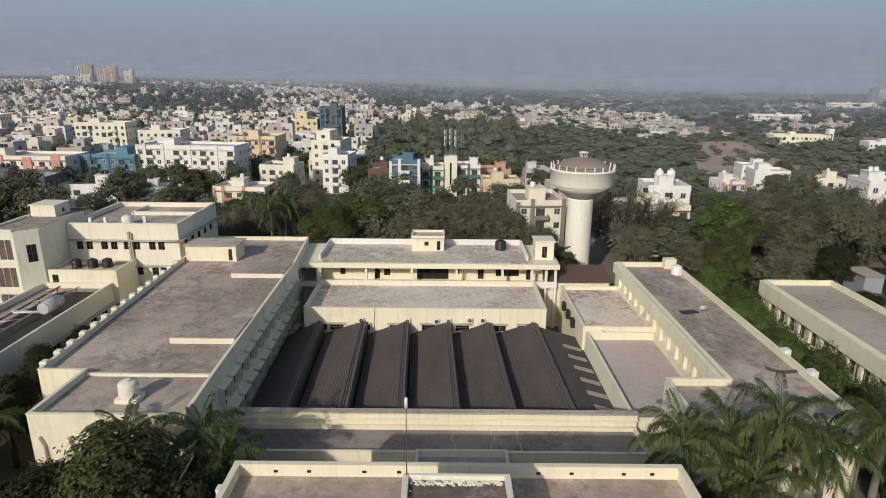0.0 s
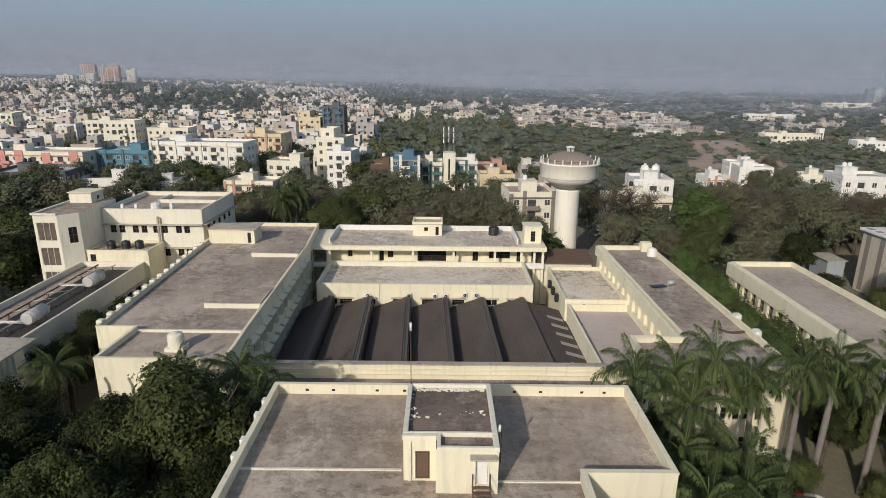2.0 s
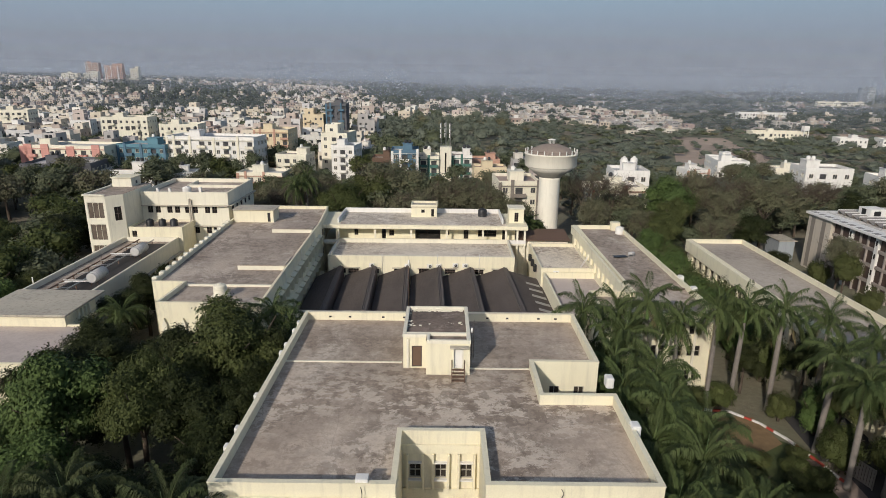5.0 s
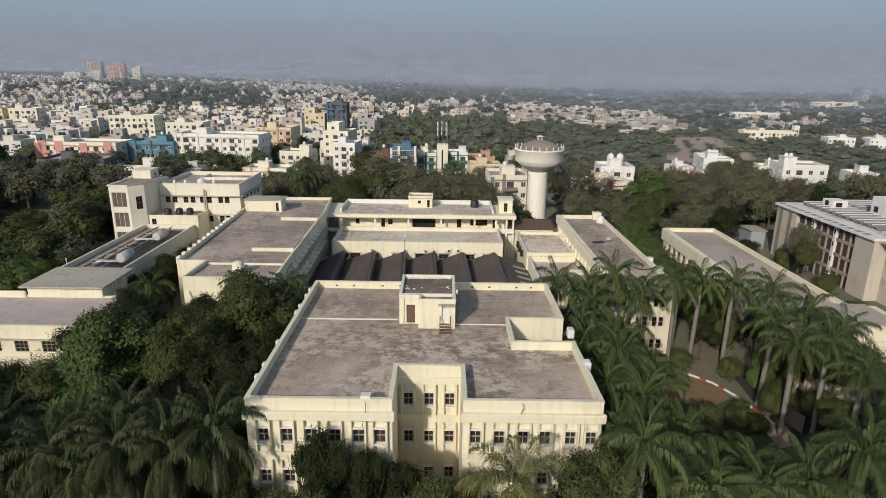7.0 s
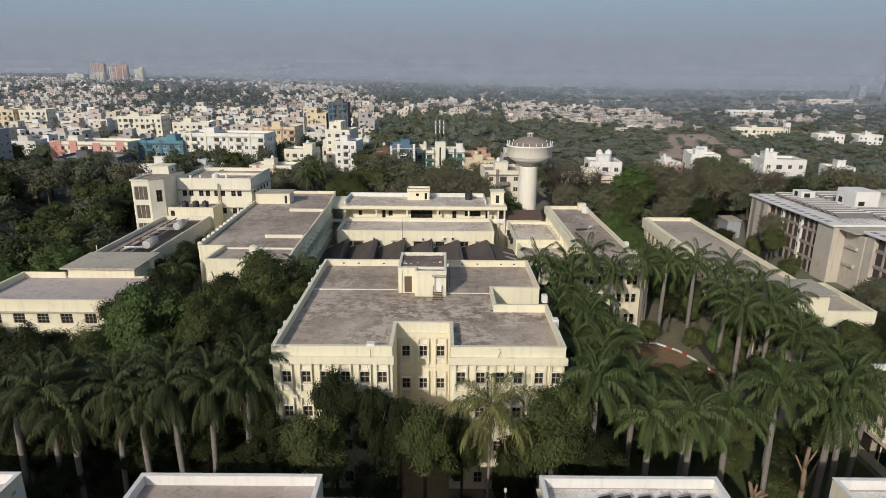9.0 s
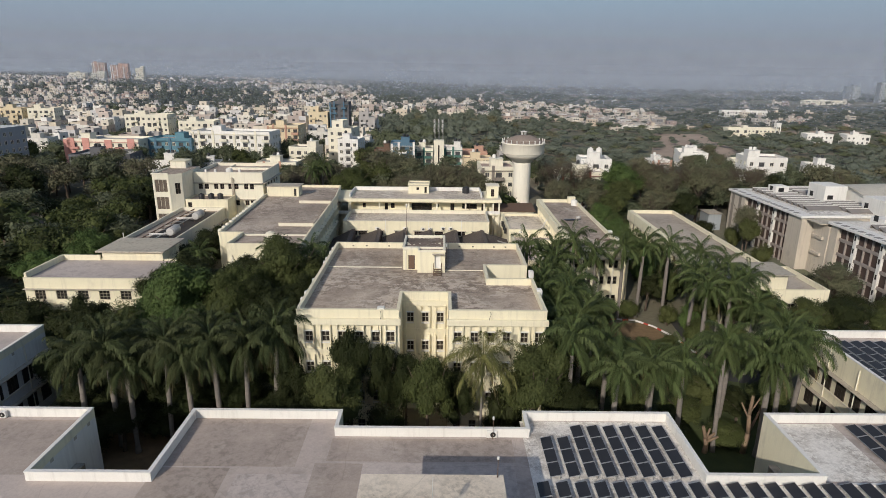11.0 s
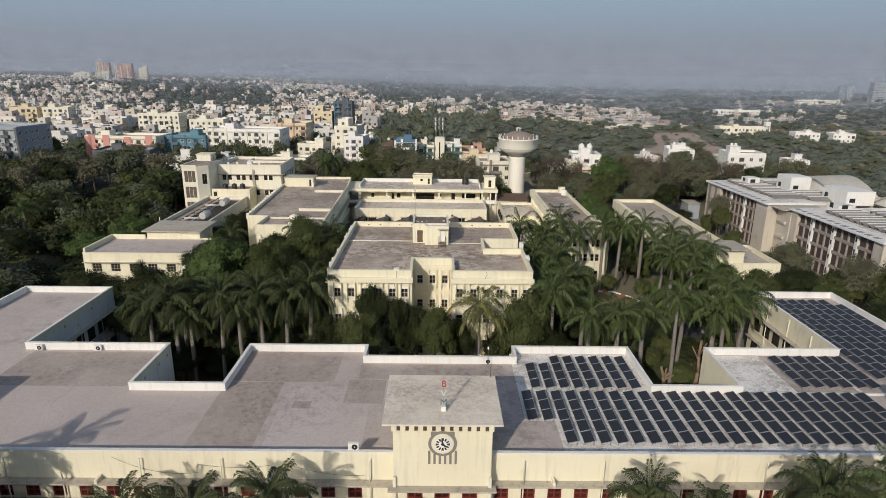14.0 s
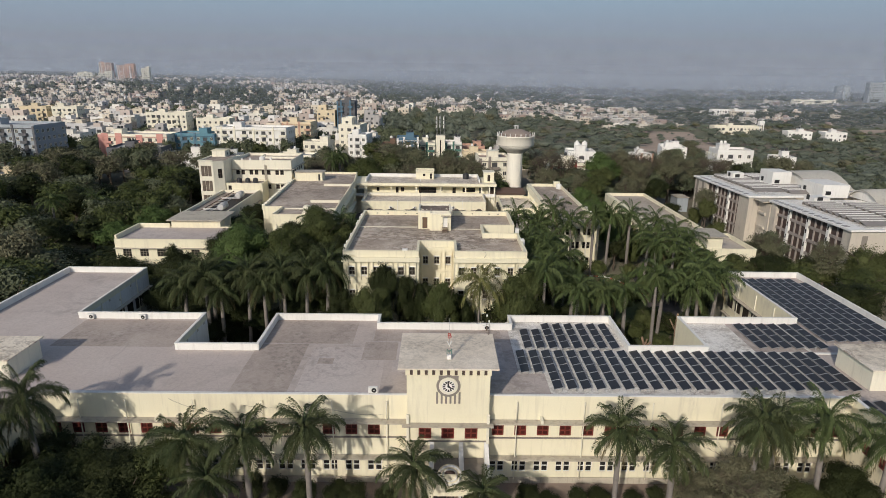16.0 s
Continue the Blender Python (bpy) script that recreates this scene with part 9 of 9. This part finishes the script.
def far_trees():
    """Trees between and beyond the houses: ragged clumps of leaf sprays."""
    rng = np.random.default_rng(33)
    protos = []
    for k in range(12):
        v, f = leaf_cloud(rng, tree_lobes(rng, 8.0, 4.2, 5 if k > 5 else 8), 70 if k > 5 else 260, 0.75 if k > 5 else 0.40, 0, 0, 0.3 if k > 5 else 0.5)
        v = np.array(v)
        base = len(v)
        jit = 1 + 0.25 * rng.normal(size=(len(ICO1_V), 1)) * 0.5
        core = ICO1_V * (2.9, 2.9, 2.3) * jit + (0, 0, 5.0)
        protos.append((np.concatenate([v, core]), np.array(f), np.array([[i + base for i in q] for q in ICO1_F])))
    groups = ("dark", "brown", "pale", "street")
    out = {k: [[], [], 0] for k in groups}
    n = 0
    for k in range(230000):
        if n > 8200:
            break
        y = float(rng.uniform(0, 1) ** 1.6 * 2900 + 135)
        u = float(rng.uniform(-0.82, 1.05 if y < 320 else 0.78))
        x = u * (y + 60)
        if x * x + y * y > 2480 ** 2:
            continue
        if y < 235 and -170 < x < 40:
            dens = 0.12
        else:
            dens = 1.0 - built_up(x, y) * 0.74
            if y > 950:
                dens *= 1.0 if noise.noise(Vector((x * 0.0022, y * 0.006, 5.0))) > 0.0 else 0.12
            elif u > 0.1 and y > 230:
                m = 0.5 + 0.5 * noise.noise(Vector((x * 0.012, y * 0.010, 9.0)))
                dens *= 1.0 if m > 0.22 or y < 300 else 0.3
        if rng.random() > dens or bare_land(x, y) and rng.random() > 0.2:
            continue
        if not all((x - a) ** 2 + (y - b) ** 2 > 62 for a, b in HOUSES[:420]):
            continue
        s = float(rng.uniform(0.7, 1.35) if u < 0.1 else rng.uniform(0.45, 1.1) ** 1.6 * 1.35) * (0.72 if y < 320 or 0.1 < u and y < 950 else 1.0 if y < 1000 else 1.3)
        v, f4, f3 = protos[int(rng.integers(6)) + (6 if y > 560 else 0)]
        a = float(rng.uniform(0, 6.28))
        rot = np.array([[math.cos(a), -math.sin(a), 0], [math.sin(a), math.cos(a), 0], [0, 0, 1]])
        vv = (v * (s * 1.25, s * 1.25, s * 0.70) if u > 0.1 else v * s) @ rot.T + (x, y, hill(x, y))
        r = rng.random()
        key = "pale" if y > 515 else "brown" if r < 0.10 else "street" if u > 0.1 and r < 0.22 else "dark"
        o = out[key]
        o[0].append(vv)
        o[1] += (f4 + o[2]).tolist() + (f3 + o[2]).tolist()
        o[2] += len(vv)
        n += 1
    made_ = 0
    for k in range(4000):                          # big shade trees along the nearer streets
        if made_ >= 330:
            break
        y = float(rng.uniform(215, 560))
        u = float(rng.uniform(-0.74, 0.0))
        x = u * (y + 60)
        if noise.noise(Vector((x * 0.016, y * 0.010, 21.0))) < -0.05 or not all((x - a) ** 2 + (y - b) ** 2 > 50 for a, b in HOUSES[:420]):
            continue
        s = float(rng.uniform(0.85, 1.35))
        v, f4, f3 = protos[int(rng.integers(6))]
        a = float(rng.uniform(0, 6.28))
        rot = np.array([[math.cos(a), -math.sin(a), 0], [math.sin(a), math.cos(a), 0], [0, 0, 1]])
        o = out["street"]
        o[0].append((v * (s * 1.15, s * 1.15, s)) @ rot.T + (x, y, hill(x, y)))
        o[1] += (f4 + o[2]).tolist() + (f3 + o[2]).tolist()
        o[2] += len(v)
        made_ += 1
    # LEAF_HAZE trees have the distance haze mixed into their leaf green
    for key, m, label in (("street", LEAF_OLIVE, "olive-green trees along the town streets and in the scrub"), ("dark", LEAF_HAZE, "green trees through the town, distance haze in their colour"), ("brown", LEAF_BROWN, "dry brown trees scattered through the town"), ("pale", LEAF_PALE, "grey-green trees at the far edge of town")):
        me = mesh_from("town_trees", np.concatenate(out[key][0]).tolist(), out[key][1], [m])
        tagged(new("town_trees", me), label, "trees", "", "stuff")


far_trees()

# open fields on the right and out on the plain, lying on the slope
def field(corners, material, label, n=14):
    bm = bmesh.new()
    a, b, c, d = (Vector(p) for p in corners)
    rows_ = []
    for i in range(n + 1):
        lo, hi = a.lerp(b, i / n), d.lerp(c, i / n)
        rows_.append([])
        for j in range(n + 1):
            p = lo.lerp(hi, j / n)
            rows_[-1].append(bm.verts.new((p.x, p.y, hill(p.x, p.y) + 0.35)))
    for ra, rb in zip(rows_, rows_[1:]):
        for j in range(n):
            bm.faces.new((ra[j], rb[j], rb[j + 1], ra[j + 1]))
    tagged(part("field", bm, material), label, "field", "", "structure")


for corners, m, label in (([(128, 300), (190, 296), (224, 460), (184, 462)], FIELD_RED, "bare reddish field between scrub"),
                          ([(285, 462), (420, 455), (450, 500), (300, 506)], FIELD_RED, "bare reddish field beyond the villas"),
                          ([(70, 168), (98, 166), (104, 196), (74, 198)], FIELD_RED, "bare brown plot beside the white villa"),
                          ([(40, 1180), (420, 1150), (520, 1290), (60, 1320)], FIELD, "dry pale field far off"),
                          ([(480, 1330), (1100, 1260), (1200, 1400), (520, 1480)], FIELD, "dry pale field far off"),
                          ([(-60, 1650), (420, 1600), (520, 1800), (-40, 1850)], FIELD, "dry pale field on the plain"),
                          ([(700, 1700), (1500, 1620), (1600, 1850), (760, 1920)], FIELD_GREEN, "green field on the plain")):
    field(corners, m, label)
sheet("street", [(-40, 215), (-31, 215), (-52, 520), (-60, 520)], 0.06, ASPHALT, "narrow grey street running into the town", "road")

for kind in TREES.values():
    for t, h, r in kind:
        dig_out(t)
for p, h in PALMS:
    dig_out(p)
